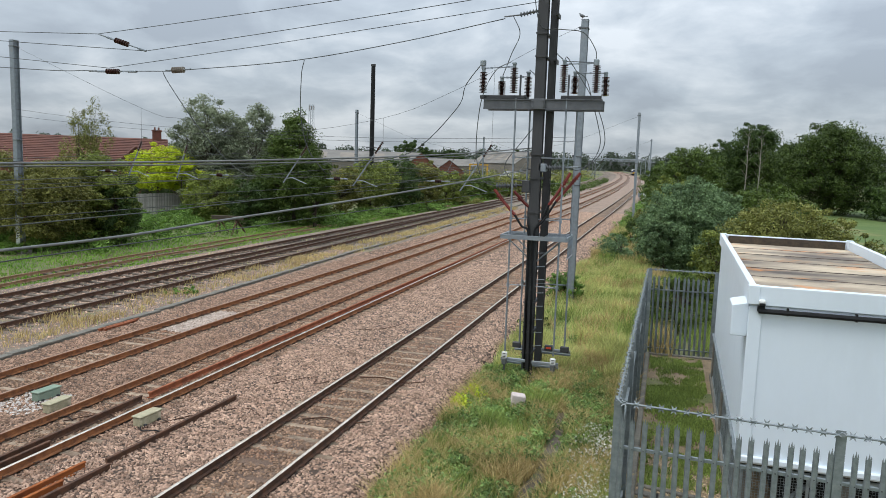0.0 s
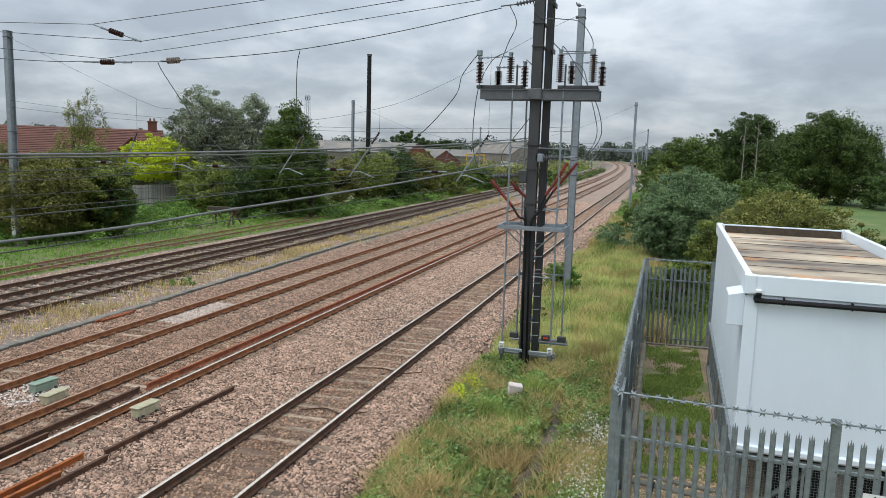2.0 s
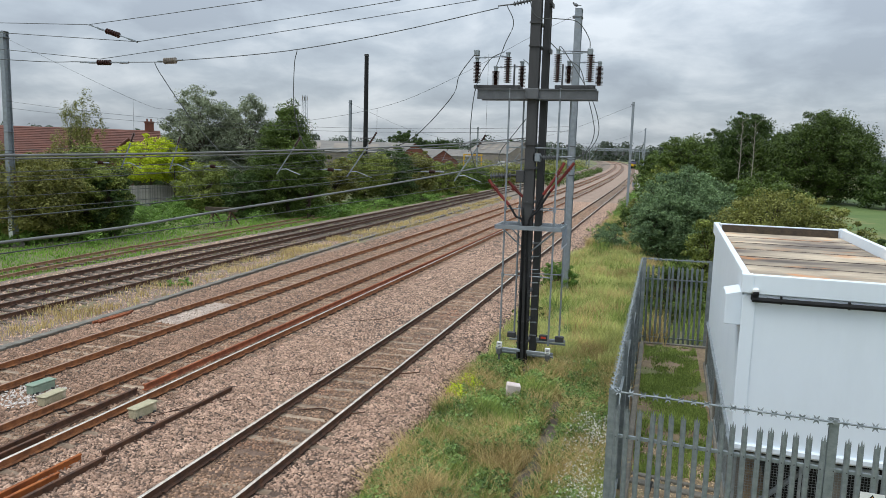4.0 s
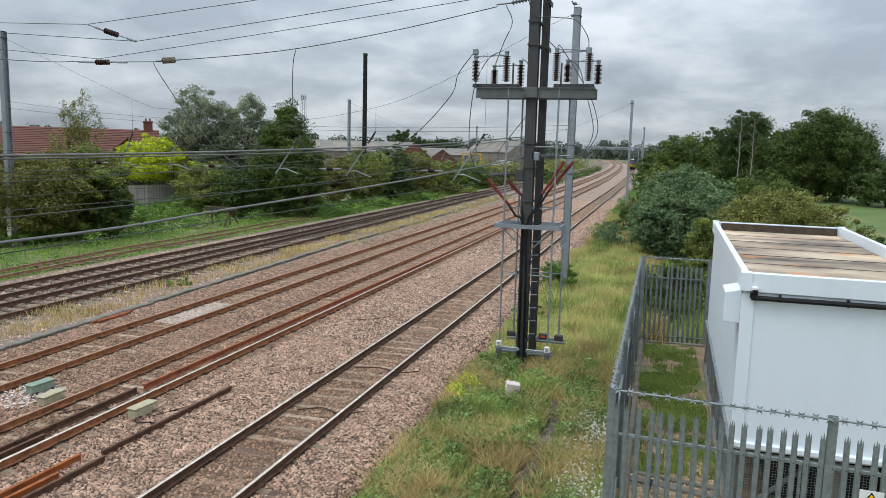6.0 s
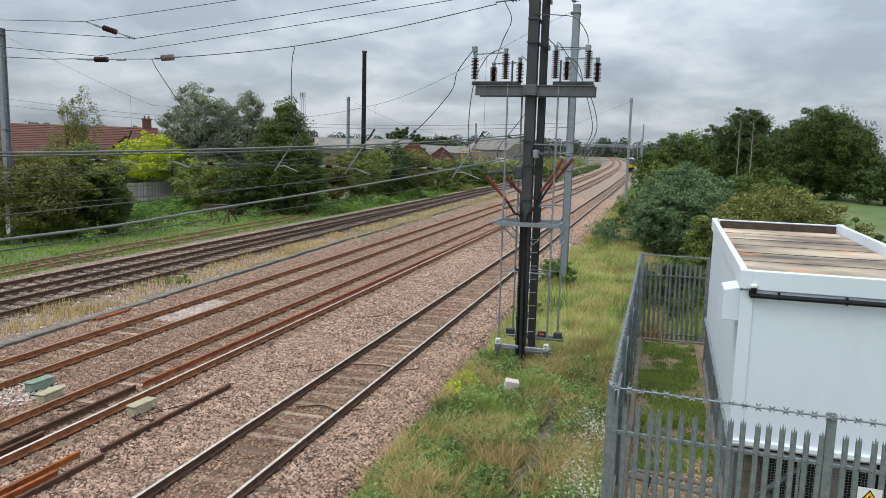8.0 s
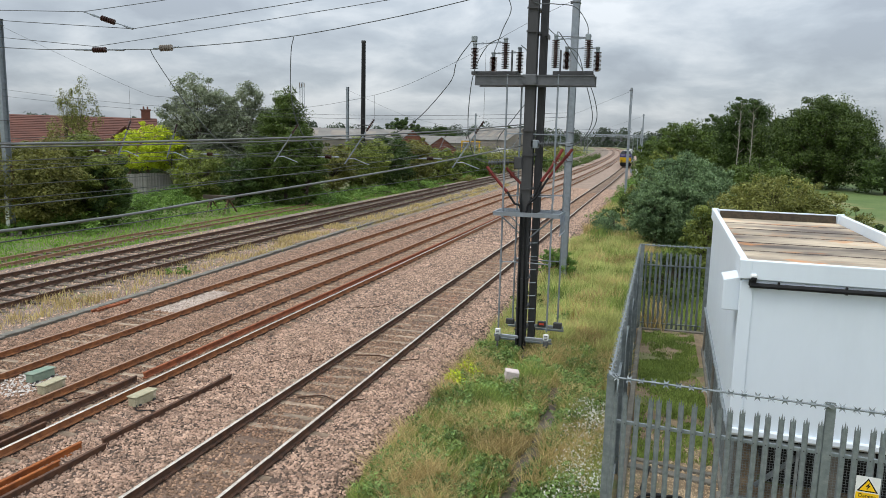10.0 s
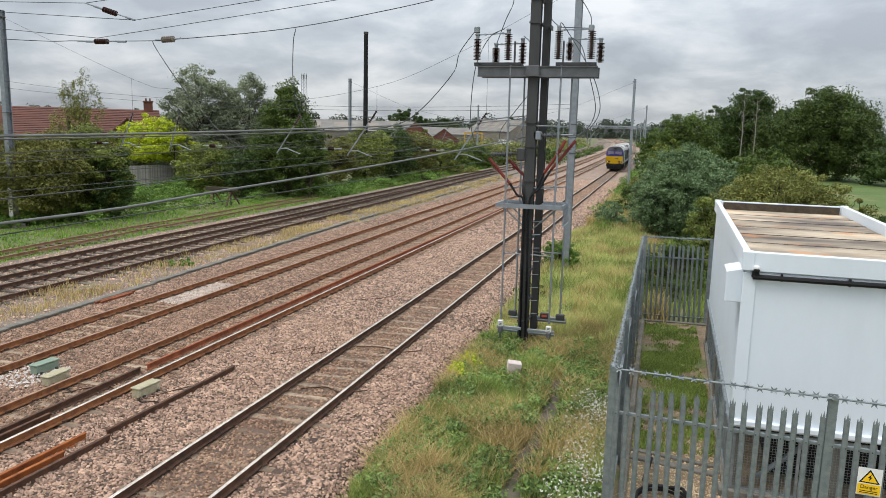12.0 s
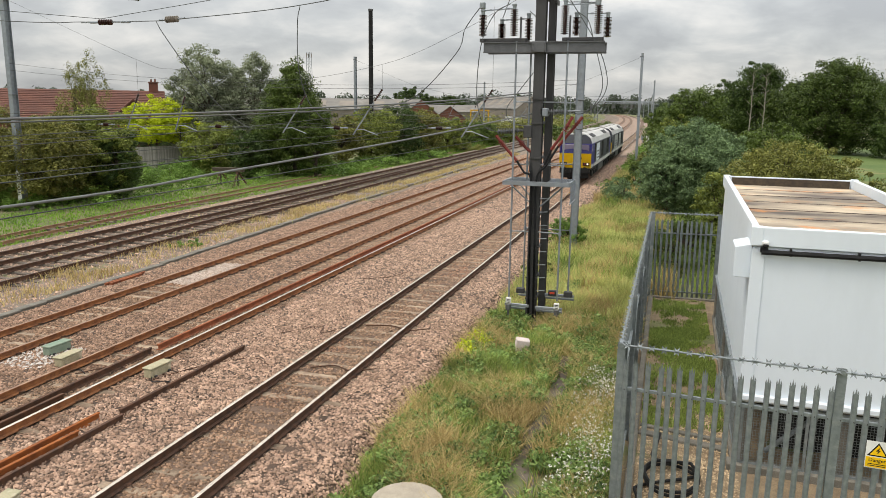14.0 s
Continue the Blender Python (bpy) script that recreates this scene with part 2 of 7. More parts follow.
PALE_BARK = mat("pale_dead_bark", (0.34, 0.31, 0.26), (0.25, 0.22, 0.18), 0.95, 5, bump=0.6, fine=25)
LICHEN = mat("green_grey_plastic", (0.46, 0.41, 0.27), (0.35, 0.33, 0.21), 0.8, 5, bump=0.2, c=(0.60, 0.52, 0.38), c_scale=3)
CABLE_TROUGH = mat("trough_concrete", (0.25, 0.23, 0.19), (0.16, 0.15, 0.125), 0.9, 3, bump=0.4, fine=40)


# ---- mesh helpers ----
def part(name, bm, material, parent=None, label="", smooth=False):
    me = bpy.data.meshes.new(name)
    if smooth:
        for f in bm.faces:
            f.smooth = True
    bm.to_mesh(me)
    bm.free()
    for m in material if isinstance(material, (list, tuple)) else [material]:
        me.materials.append(m)
    ob = new(name, me)
    ob.parent = parent
    return tagged(ob, label)


def shared(name, like, parent, m):
    """Another piece on the mesh of a piece."""
    ob = new(name, like.data)
    ob.parent = parent
    ob.matrix_basis = m
    return ob


def thing(name, m, label, category, group="", kind=""):
    ob = new(name)
    ob.matrix_basis = m
    ob.empty_display_size = 0.1
    return tagged(ob, label, category, group, kind)


def box(bm, c, s, m=None, bevel=0.0, mi=0):
    r = bmesh.ops.create_cube(bm, size=1, matrix=(m or Matrix()) @ Matrix.Translation(c) @ Matrix.Diagonal((*s, 1)))
    vs = r["verts"]
    fs = {f for v in vs for f in v.link_faces}
    for f in fs:
        f.material_index = mi
    if bevel:
        es = list({e for v in vs for e in v.link_edges})
        bmesh.ops.bevel(bm, geom=es, offset=bevel, segments=1, affect="EDGES", profile=0.5)
    return bm


def rod(bm, p, q, r, r2=None, seg=8, mi=0):
    p, q = Vector(p), Vector(q)
    d = q - p
    if d.length < 1e-6:
        return bm
    m = Matrix.Translation((p + q) / 2) @ d.to_track_quat("Z", "Y").to_matrix().to_4x4()
    g = bmesh.ops.create_cone(bm, cap_ends=True, segments=seg, radius1=r, radius2=r if r2 is None else r2, depth=d.length, matrix=m)
    for f in {f for v in g["verts"] for f in v.link_faces}:
        f.material_index = mi
    return bm


def tube(bm, pts, r, seg=6):
    """A pipe through the points."""
    pts = [Vector(p) for p in pts]
    rings = []
    for i, p in enumerate(pts):
        d = (pts[min(i + 1, len(pts) - 1)] - pts[max(i - 1, 0)]).normalized()
        ref = Vector((0, 0, 1)) if abs(d.z) < 0.9 else Vector((1, 0, 0))
        u = d.cross(ref).normalized()
        v = u.cross(d)
        rings.append([bm.verts.new(p + (u * math.cos(a) + v * math.sin(a)) * r) for a in (2 * math.pi * k / seg for k in range(seg))])
    for a, b in zip(rings, rings[1:]):
        for k in range(seg):
            bm.faces.new((a[k], a[(k + 1) % seg], b[(k + 1) % seg], b[k]))
    bm.faces.new(rings[0][::-1])
    bm.faces.new(rings[-1])
    bmesh.ops.recalc_face_normals(bm, faces=bm.faces)
    return bm


def prism(bm, outline, path, mi=0, top=None):
    """A closed outline (x, z) carried along points (x, y, z); top: material of faces whose middle is above a height."""
    rings = []
    for i, p in enumerate(path):
        d = Vector(path[min(i + 1, len(path) - 1)]) - Vector(path[max(i - 1, 0)])
        d.z = 0
        d.normalize()
        side = Vector((d.y, -d.x, 0))
        rings.append([bm.verts.new(Vector(p) + side * a + Vector((0, 0, b))) for a, b in outline])
    k = len(outline)
    for r, s in zip(rings, rings[1:]):
        for j in range(k):
            f = bm.faces.new((r[j], r[(j + 1) % k], s[(j + 1) % k], s[j]))
            f.material_index = mi
            if top is not None and outline[j][1] > top and outline[(j + 1) % k][1] > top:
                f.material_index = 1
    bm.faces.new(rings[0])
    bm.faces.new(rings[-1][::-1])
    bmesh.ops.recalc_face_normals(bm, faces=bm.faces)
    return bm


def raw_mesh(name, verts, faces, material, parent=None, label="", smooth=False):
    """A mesh from arrays of corners and of triangles or quads."""
    me = bpy.data.meshes.new(name)
    verts, faces = np.asarray(verts, np.float32), np.asarray(faces, np.int32)
    k = faces.shape[1]
    me.vertices.add(len(verts))
    me.vertices.foreach_set("co", verts.ravel())
    me.loops.add(faces.size)
    me.loops.foreach_set("vertex_index", faces.ravel())
    me.polygons.add(len(faces))
    me.polygons.foreach_set("loop_start", np.arange(0, faces.size, k, dtype=np.int32))
    if smooth:
        me.polygons.foreach_set("use_smooth", np.ones(len(faces), bool))
    me.update(calc_edges=True)
    me.materials.append(material)
    ob = new(name, me)
    ob.parent = parent
    return tagged(ob, label)


rng = np.random.default_rng(7)


def curve_off(y):
    """How far the line has swung to the left y metres out."""
    return -9.5e-5 * max(0.0, y - 110.0) ** 2


def wave(x, y):
    return noise.noise((x * 0.25, y * 0.25, 0.0)) * 0.10 + noise.noise((x * 0.9, y * 0.9, 3.0)) * 0.05


# ---- ground ----
GROUND_Z = -0.55


def ground_height(x, y):
    """Ballast shoulders fall to the cess, then rough ground."""
    xx = x - curve_off(y)
    z = GROUND_Z + wave(x, y)
    return z


def build_ground():
    xs = sorted(set([-3000, -1500, -800, -400, -200, -120] + list(np.arange(-80, -30, 4.0)) + list(np.arange(-30, -5.2, 1.5)) + list(np.arange(-5.2, 0, 0.35)) + list(np.arange(0, 12, 1.0)) + [16, 25, 40, 60, 90, 150, 300, 600, 1200, 3000]))
    ys = sorted(set([-400, -100, -30, -10, 0, 4] + list(np.arange(7, 40, 0.6)) + list(np.arange(40, 120, 4)) + list(np.arange(120, 400, 20)) + [400, 480, 600, 800, 1100, 1600, 2400, 4000]))
    v = [(x, y, ground_height(x, y) if abs(x) < 100 and y < 300 else GROUND_Z) for y in ys for x in xs]
    w = len(xs)
    f = [(j * w + i, j * w + i + 1, (j + 1) * w + i + 1, (j + 1) * w + i) for j in range(len(ys) - 1) for i in range(w - 1)]
    raw_mesh("ground", v, f, GRASS_SOIL, smooth=True)
    tagged(bpy.data.objects["ground"], "rough grassy ground beside the railway", "ground", kind="structure")


build_ground()
Y_STEPS = list(np.arange(-6, 60, 6.0)) + list(np.arange(60, 320, 13)) + [340, 380, 430, 480, 540, 600, 680, 760]


def bed(name, x0, x1, z, material, label, shoulder=0.6, low=-0.75, steps=Y_STEPS):
    bm = bmesh.new()
    prism(bm, [(x0 - shoulder, low), (x0, z), (x1, z), (x1 + shoulder, low)], [(curve_off(y), y, 0) for y in steps])
    return tagged(part(name, bm, material), label, "ballast", kind="structure")


# near stretch: shade in the stone gaps is painted into the bed
bed("ballast_bed", -18.8, -5.35, -0.205, GAP_SHADED_FINES, "fines under loose pinkish granite ballast, darkened as shade in the gaps", 0.75, steps=[y for y in Y_STEPS if y < 87])
bed("ballast_bed", -18.8, -5.35, -0.205, BALLAST, "pinkish granite ballast under the running lines", 0.75, steps=[y for y in Y_STEPS if y > 85])
bed("ballast_bed_old", -27.6, -18.75, -0.24, OLD_BALLAST, "dull weedy ballast under the goods lines", 0.5)

# ---- tracks ----
RAIL_OUT = [(-0.07, -0.16), (-0.07, -0.148), (-0.012, -0.128), (-0.012, -0.045), (-0.035, -0.032), (-0.035, -0.004), (-0.028, 0.0), (0.028, 0.0), (0.035, -0.004), (0.035, -0.032), (0.012, -0.045), (0.012, -0.128), (0.07, -0.148), (0.07, -0.16)]


def sleeper_mesh(material):
    bm = bmesh.new()
    prism(bm, [(-0.13, -0.2), (-0.10, 0.0), (0.10, 0.0), (0.13, -0.2)], [(-1.25, 0, -0.022), (-0.95, 0, -0.004), (-0.35, 0, -0.006), (0.35, 0, -0.006), (0.95, 0, -0.004), (1.25, 0, -0.022)])
    return part("sleeper", bm, material)


def clip_mesh():
    bm = bmesh.new()
    tube(bm, [(0.07, -0.05, 0.012), (0.075, -0.05, 0.045), (0.13, -0.055, 0.055), (0.15, 0.02, 0.055), (0.09, 0.05, 0.04), (0.07, 0.0, 0.02)], 0.014, 5)
    return bm


def track(centre, top, label, sleeper_mat, y0=-4.0, y1=760.0, sleepers=270, gap=0.71, shift=None, first=0.0, side=None):
    """Two rails on sleepers; shift gives a sideways swing of its own."""
    go = shift or (lambda y: 0.0)
    root = thing("railway_track", Matrix(), label, "railway track")
    ys = [y for y in Y_STEPS if y0 < y < y1]
    ys = [y0] + ys + [y1]
    for s in (-1, 1):
        bm = bmesh.new()
        prism(bm, RAIL_OUT, [(centre + go(y) + curve_off(y) + s * 0.7525, y, 0) for y in ys], top=-0.0045)
        part("rail", bm, [side or RAIL_SIDE, top[(s + 1) // 2]], root)
    first_sl = sleeper_mesh(sleeper_mat)
    first_sl.parent = root
    n = 0
    y = 7.0 + first
    while n < sleepers and y < y1:
        x = centre + go(y) + curve_off(y)
        m = pose(x + rng.normal(0, 0.012), y + rng.normal(0, 0.015), -0.186 + rng.normal(0, 0.007), 0, 0, rng.normal(0, 0.5))
        if n == 0:
            first_sl.matrix_basis = m
        else:
            shared("sleeper", first_sl, root, m)
        n += 1
        y += gap
    # rail fastenings on the near stretch
    cl = None
    y, k = 7.0 + first, 0
    while k < 45 and y < y1:
        for s, turn in ((-1, 0), (1, 0), (-1, 180), (1, 180)):
            m = pose(centre + go(y) + curve_off(y) + s * 0.7525, y, -0.168, 0, 0, turn)
            if cl is None:
                cl = part("rail_clip", clip_mesh(), RAIL_SIDE, root)
                cl.matrix_basis = m
            else:
                shared("rail_clip", cl, root, m)
        k += 1
        y += gap
    return root


T1, T2, T3, T4, T5 = -7.48, -12.38, -16.05, -25.05, -22.25
track(T1, (RAIL_TOP, RAIL_TOP), "railway track with polished rails on concrete sleepers", CONCRETE, first=0.60)
track(T2, (RAIL_DULL, RAIL_TOP), "railway track with worn rails and loose rails between them", CONCRETE, first=0.3, side=RUSTY_SIDE)
track(T3, (RAIL_DULL, RAIL_DULL), "railway track with brown rails on concrete sleepers", CONCRETE, first=0.1, side=RUSTY_SIDE)
track(T4, (RAIL_DARK, RAIL_DARK), "goods track with dark rusty rails on dark sleepers", DARK_SLEEPER, sleepers=150)
track(T5, (RAIL_DARK, RAIL_DARK), "goods track with dark rusty rails converging with its neighbour", DARK_SLEEPER, sleepers=130, shift=lambda y: -1.3 * min(1.0, max(0.0, (y - 25) / 60.0)) ** 1.2)


# ---- vegetation ----
def leaf_cloud(centres, radii, n_each, size, seed, flat=0.7, fill=0.35):
    """Small blades for leaves, scattered in clumps: arrays of corners and faces."""
    g = np.random.default_rng(seed)
    centres, radii = np.asarray(centres, float), np.asarray(radii, float)
    cnt = len(centres) * n_each
    d = g.normal(size=(cnt, 3))
    d /= np.linalg.norm(d, axis=1, keepdims=True)
    r = np.where(g.random(cnt) < fill, g.random(cnt) ** 0.5, 0.68 + 0.42 * g.random(cnt) + 0.25 * g.random(cnt) ** 5)
    c = np.repeat(centres, n_each, 0)
    rad = np.repeat(radii, n_each, 0)
    p = c + d * rad[:, None] * r[:, None] * np.array([1, 1, flat])
    # leaf planes: lean outwards and up, with scatter
    nrm = d * 0.7 + g.normal(size=(cnt, 3)) * 0.55 + np.array([0, 0, 0.45])
    nrm /= np.linalg.norm(nrm, axis=1, keepdims=True)
    u = np.cross(nrm, g.normal(size=(cnt, 3)))
    u /= np.linalg.norm(u, axis=1, keepdims=True)
    v = np.cross(nrm, u)
    s = size * (0.6 + 0.8 * g.random(cnt))[:, None]
    q = np.stack([p - u * s - v * s * 0.30, p + u * s, p + v * s * 0.62 - u * s * 0.45], 1)
    return q.reshape(-1, 3), np.arange(cnt * 3).reshape(-1, 3)


def tree(name, x, y, height, width, material, label, category="tree", seed=1, clumps=100, n_each=150, leaf=0.14, base=0.05, bark=None, trunk=0.2, shape="round", lump=1.0):
    """Tapered trunk, limbs to the clumps, and a crown of leaves in boughs with gaps between them."""
    g = np.random.default_rng(seed)
    root = thing(name, pose(x, y, GROUND_Z - 0.05), label, category)
    h0 = height * base
    size = (width * width * (height - h0)) ** (1 / 3)
    cs, rs = [], []
    for i in range(clumps):
        r = lump * size * (0.045 + 0.105 * g.random() ** 1.5)
        d = g.normal(size=3)
        d /= np.linalg.norm(d)
        k = g.uniform(0.70, 1.06) if i % 5 else g.uniform(0.2, 0.7)
        # the outline swells and dips from bough to bough
        k *= 1.0 - 0.22 * max(0.0, noise.noise(Vector(d) * 2.2 + Vector((seed * 3.7, 0, 0))) + 0.15)
        zz = 0.5 + 0.5 * d[2] * k
        wide = 1.0
        if shape == "column":
            wide = 0.30 + 0.75 * math.sin(math.pi * min(0.97, zz * 0.62 + 0.36))
        elif shape == "wisp":
            wide = 0.35 + 0.65 * math.sin(math.pi * min(0.95, zz * 0.85 + 0.12))
        elif shape == "mound":
            zz = abs(d[2]) * k
        half = max(0.1, width * 0.54 - 0.5 * r)
        cs.append((d[0] * k * half * wide, d[1] * k * half * wide, h0 + 0.4 * r + zz * (height - h0 - 1.1 * r)))
        rs.append(r)
    vs, fs = leaf_cloud(cs, rs, n_each, leaf, seed + 100, 1.9 if shape == "wisp" else 0.7)
    keep = vs.reshape(-1, 3, 3)[:, :, 2].min(1) > 0.0
    vs = vs.reshape(-1, 3, 3)[keep].reshape(-1, 3)
    raw_mesh("crown", vs, np.arange(len(vs)).reshape(-1, 3), material, root)
    bm = bmesh.new()
    lean = g.normal(size=2) * 0.03 * height
    th = h0 + (height - h0) * 0.55
    pts = [Vector((lean[0] * t * t, lean[1] * t * t, th * t)) for t in (0, 0.25, 0.5, 0.75, 1.0)]
    for i in range(4):
        rod(bm, pts[i], pts[i + 1], trunk * (1 - 0.2 * i), trunk * (0.8 - 0.2 * i), 8)
    for i in range(0, clumps, 3):
        c = Vector(cs[i])
        a = pts[1] + (pts[4] - pts[1]) * min(1.0, max(0.0, (c.z - h0 * 0.8) / max(0.5, height - h0)) * 0.9)
        mid = (a + c) / 2 + Vector((0, 0, -0.015 * height))
        rod(bm, a, mid, trunk * 0.28, trunk * 0.18, 5)
        rod(bm, mid, c, trunk * 0.18, trunk * 0.05, 5)
    part("trunk", bm, bark or BARK, root)
    return root


L_GREEN = leaf_mat("green_leaves", (0.014, 0.032, 0.006), (0.125, 0.185, 0.032))
L_DARK = leaf_mat("dark_green_leaves", (0.009, 0.023, 0.005), (0.080, 0.132, 0.026))
L_OLIVE = leaf_mat("olive_leaves", (0.042, 0.054, 0.012), (0.285, 0.295, 0.072))
L_MAPLE = leaf_mat("deep_green_maple_leaves", (0.007, 0.019, 0.004), (0.098, 0.148, 0.027))
L_SILVER = leaf_mat("silvery_leaves", (0.060, 0.080, 0.044), (0.33, 0.37, 0.235))
L_BLUE = leaf_mat("blue_green_leaves", (0.022, 0.052, 0.020), (0.22, 0.325, 0.145))
L_HEDGE = leaf_mat("yellowish_green_leaves", (0.030, 0.050, 0.009), (0.28, 0.33, 0.066))
L_LIME = leaf_mat("lime_yellow_leaves", (0.30, 0.40, 0.015), (0.62, 0.68, 0.03))
L_BRAMBLE = leaf_mat("bramble_leaves", (0.028, 0.070, 0.011), (0.21, 0.35, 0.062))
L_BROWN = leaf_mat("browned_leaves", (0.034, 0.043, 0.010), (0.265, 0.262, 0.062))
# ---- masts of the overhead line ----
def i_beam(bm, x, y, z0, z1, w, d, t=0.016):
    """An upright joist with its web along y."""
    a, b, c = w / 2, d / 2, t / 2
    out = [(-a, -b), (a, -b), (a, -b + t * 1.4), (c, -b + t * 1.4), (c, b - t * 1.4), (a, b - t * 1.4), (a, b), (-a, b), (-a, b - t * 1.4), (-c, b - t * 1.4), (-c, -b + t * 1.4), (-a, -b + t * 1.4)]
    lo = [bm.verts.new((x + u, y + v, z0)) for u, v in out]
    hi = [bm.verts.new((x + u, y + v, z1)) for u, v in out]
    for k in range(12):
        bm.faces.new((lo[k], lo[(k + 1) % 12], hi[(k + 1) % 12], hi[k]))
    bm.faces.new(hi)
    bm.faces.new(lo[::-1])
    bmesh.ops.recalc_face_normals(bm, faces=bm.faces)


def line_mast(x, y, top, label, w=0.30, cap=True):
    root = thing("line_mast", pose(x, y, 0), label, "railway mast", "overhead line masts")
    bm = bmesh.new()
    i_beam(bm, 0, 0, GROUND_Z - 0.1, top, w, 0.42)
    part("column", bm, GALV, root)
    bm = bmesh.new()
    box(bm, (0, 0, GROUND_Z + 0.05), (0.8, 0.8, 0.3), bevel=0.03)
    part("footing", bm, CABLE_TROUGH, root, "grey concrete footing")
    for z in (top - 0.35, 6.4, 5.1):
        bm = bmesh.new()
        box(bm, (0, 0, z), (w + 0.06, 0.48, 0.05), bevel=0.01)
        box(bm, (-w / 2 - 0.06, 0, z + 0.02), (0.12, 0.10, 0.12), bevel=0.01)
        part("clamp_band", bm, STEEL, root)
    if cap:
        bm = bmesh.new()
        box(bm, (0, 0, top + 0.01), (w + 0.02, 0.44, 0.02))
        part("cap_plate", bm, GALV, root)
    return root


RIGHT = ((-4.02, 33.9, 12.45), (-4.05, 97.0, 12.8), (-4.3, 176.0, 12.4))
LEFT = ((-38.0, 35.2, 12.3), (-43.0, 97.0, 12.7), (-44.0, 176.0, 12.0))
for x, y, top in RIGHT:
    line_mast(x, y, top, "tall grey galvanised steel mast beside the track")
for x, y, top in LEFT:
    m = line_mast(x, y, top, "tall grey galvanised mast among trackside bushes")
    if y < 40:
        bm = bmesh.new()
        box(bm, (0.0, -0.235, 0.75), (0.30, 0.03, 2.2), bevel=0.01)
        part("number_plate", bm, WHITE, m, "white plate with an unreadable dark number")
        bm = bmesh.new()
        for k in range(3):
            box(bm, (0.02, -0.257, 0.55 + 0.16 * k), (0.16, 0.012, 0.07))
        part("marking", bm, BLACK, m)
        for k in range(14):
            bm = bmesh.new()
            box(bm, (0.27, 0.05, 1.4 + k * 0.17), (0.15, 0.15, 0.15), bevel=0.02)
            part("balance_weight", bm, RAIL_SIDE, m, "rusty balance weight")
for y in (300.0, 380.0, 470.0):
    for x in (-4.5, -43.0):
        line_mast(x + curve_off(y), y, 11.5, "distant grey steel mast of the overhead line", 0.3, False)


def gantry(y, z, x0, x1, label):
    """A lattice beam on two legs across the lines."""
    o = curve_off(y)
    root = thing("signal_gantry", pose(o, y, 0), label, "gantry", "distant gantries")
    for x in (x0, x1):
        bm = bmesh.new()
        box(bm, (x, 0, (z + GROUND_Z) / 2), (0.45, 0.6, z - GROUND_Z))
        part("leg", bm, STEEL, root)
    bm = bmesh.new()
    for dz in (0, 1.3):
        for dy in (-0.5, 0.5):
            rod(bm, (x0, dy, z + dz), (x1, dy, z + dz), 0.12, seg=5)
    n = int((x1 - x0) / 1.6)
    for k in range(n):
        a, b = x0 + (x1 - x0) * k / n, x0 + (x1 - x0) * (k + 1) / n
        rod(bm, (a, -0.5, z + (k % 2) * 1.3), (b, -0.5, z + ((k + 1) % 2) * 1.3), 0.08, seg=4)
    part("lattice_beam", bm, GALV, root)
    for x in (T1, T2, T3, T5):
        bm = bmesh.new()
        box(bm, (x, -0.7, z - 0.6), (0.5, 0.4, 1.3), bevel=0.03)
        part("signal_head", bm, STEEL, root)
        bm = bmesh.new()
        box(bm, (x, -0.9, z - 2.1), (1.6, 0.2, 0.5), bevel=0.03)
        part("hanger", bm, STEEL, root)


gantry(400.0, 8.4, -30, 1, "grey lattice gantry with hanging signal heads")
gantry(470.0, 8.8, -34, 2, "grey lattice gantry with hanging signal heads")
gantry(540.0, 9.2, -38, 3, "grey lattice gantry with hanging signal heads")
gantry(610.0, 9.6, -40, 4, "grey lattice gantry with hanging signal heads")


# ---- insulators and wires ----
def shed_stack(bm, p, q, r, n, seg=12):
    """A ribbed insulator from p to q, turned in one piece."""
    p, q = Vector(p), Vector(q)
    d = (q - p).normalized()
    ref = Vector((0, 0, 1)) if abs(d.z) < 0.9 else Vector((1, 0, 0))
    u = d.cross(ref).normalized()
    v = u.cross(d)
    prof = [(0.0, 0.4 * r)]
    for k in range(n):
        prof += [((k + 0.15) / n, 0.42 * r), ((k + 0.45) / n, r), ((k + 0.60) / n, r * 0.96), ((k + 0.72) / n, 0.45 * r)]
    prof.append((1.0, 0.4 * r))
    rings = [[bm.verts.new(p.lerp(q, t) + (u * math.cos(a) + v * math.sin(a)) * w) for a in (2 * math.pi * j / seg for j in range(seg))] for t, w in prof]
    for a, b in zip(rings, rings[1:]):
        for j in range(seg):
            bm.faces.new((a[j], a[(j + 1) % seg], b[(j + 1) % seg], b[j]))
    bm.faces.new(rings[0][::-1])
    bm.faces.new(rings[-1])
    bmesh.ops.recalc_face_normals(bm, faces=bm.faces)


def sag(p, q, drop, n=14):
    p, q = Vector(p), Vector(q)
    return [p.lerp(q, k / n) - Vector((0, 0, 4 * drop * (k / n) * (1 - k / n))) for k in range(n + 1)]


def smooth_line(pts, n=6):
    """Points of a soft curve through the points."""
    p = [Vector(a) for a in pts]
    p = [2 * p[0] - p[1]] + p + [2 * p[-1] - p[-2]]
    out = []
    for i in range(1, len(p) - 2):
        for k in range(n):
            t = k / n
            out.append(0.5 * ((2 * p[i]) + (p[i + 1] - p[i - 1]) * t + (2 * p[i - 1] - 5 * p[i] + 4 * p[i + 1] - p[i + 2]) * t * t + (3 * p[i] - p[i - 1] - 3 * p[i + 1] + p[i + 2]) * t ** 3))
    return out + [p[-2]]


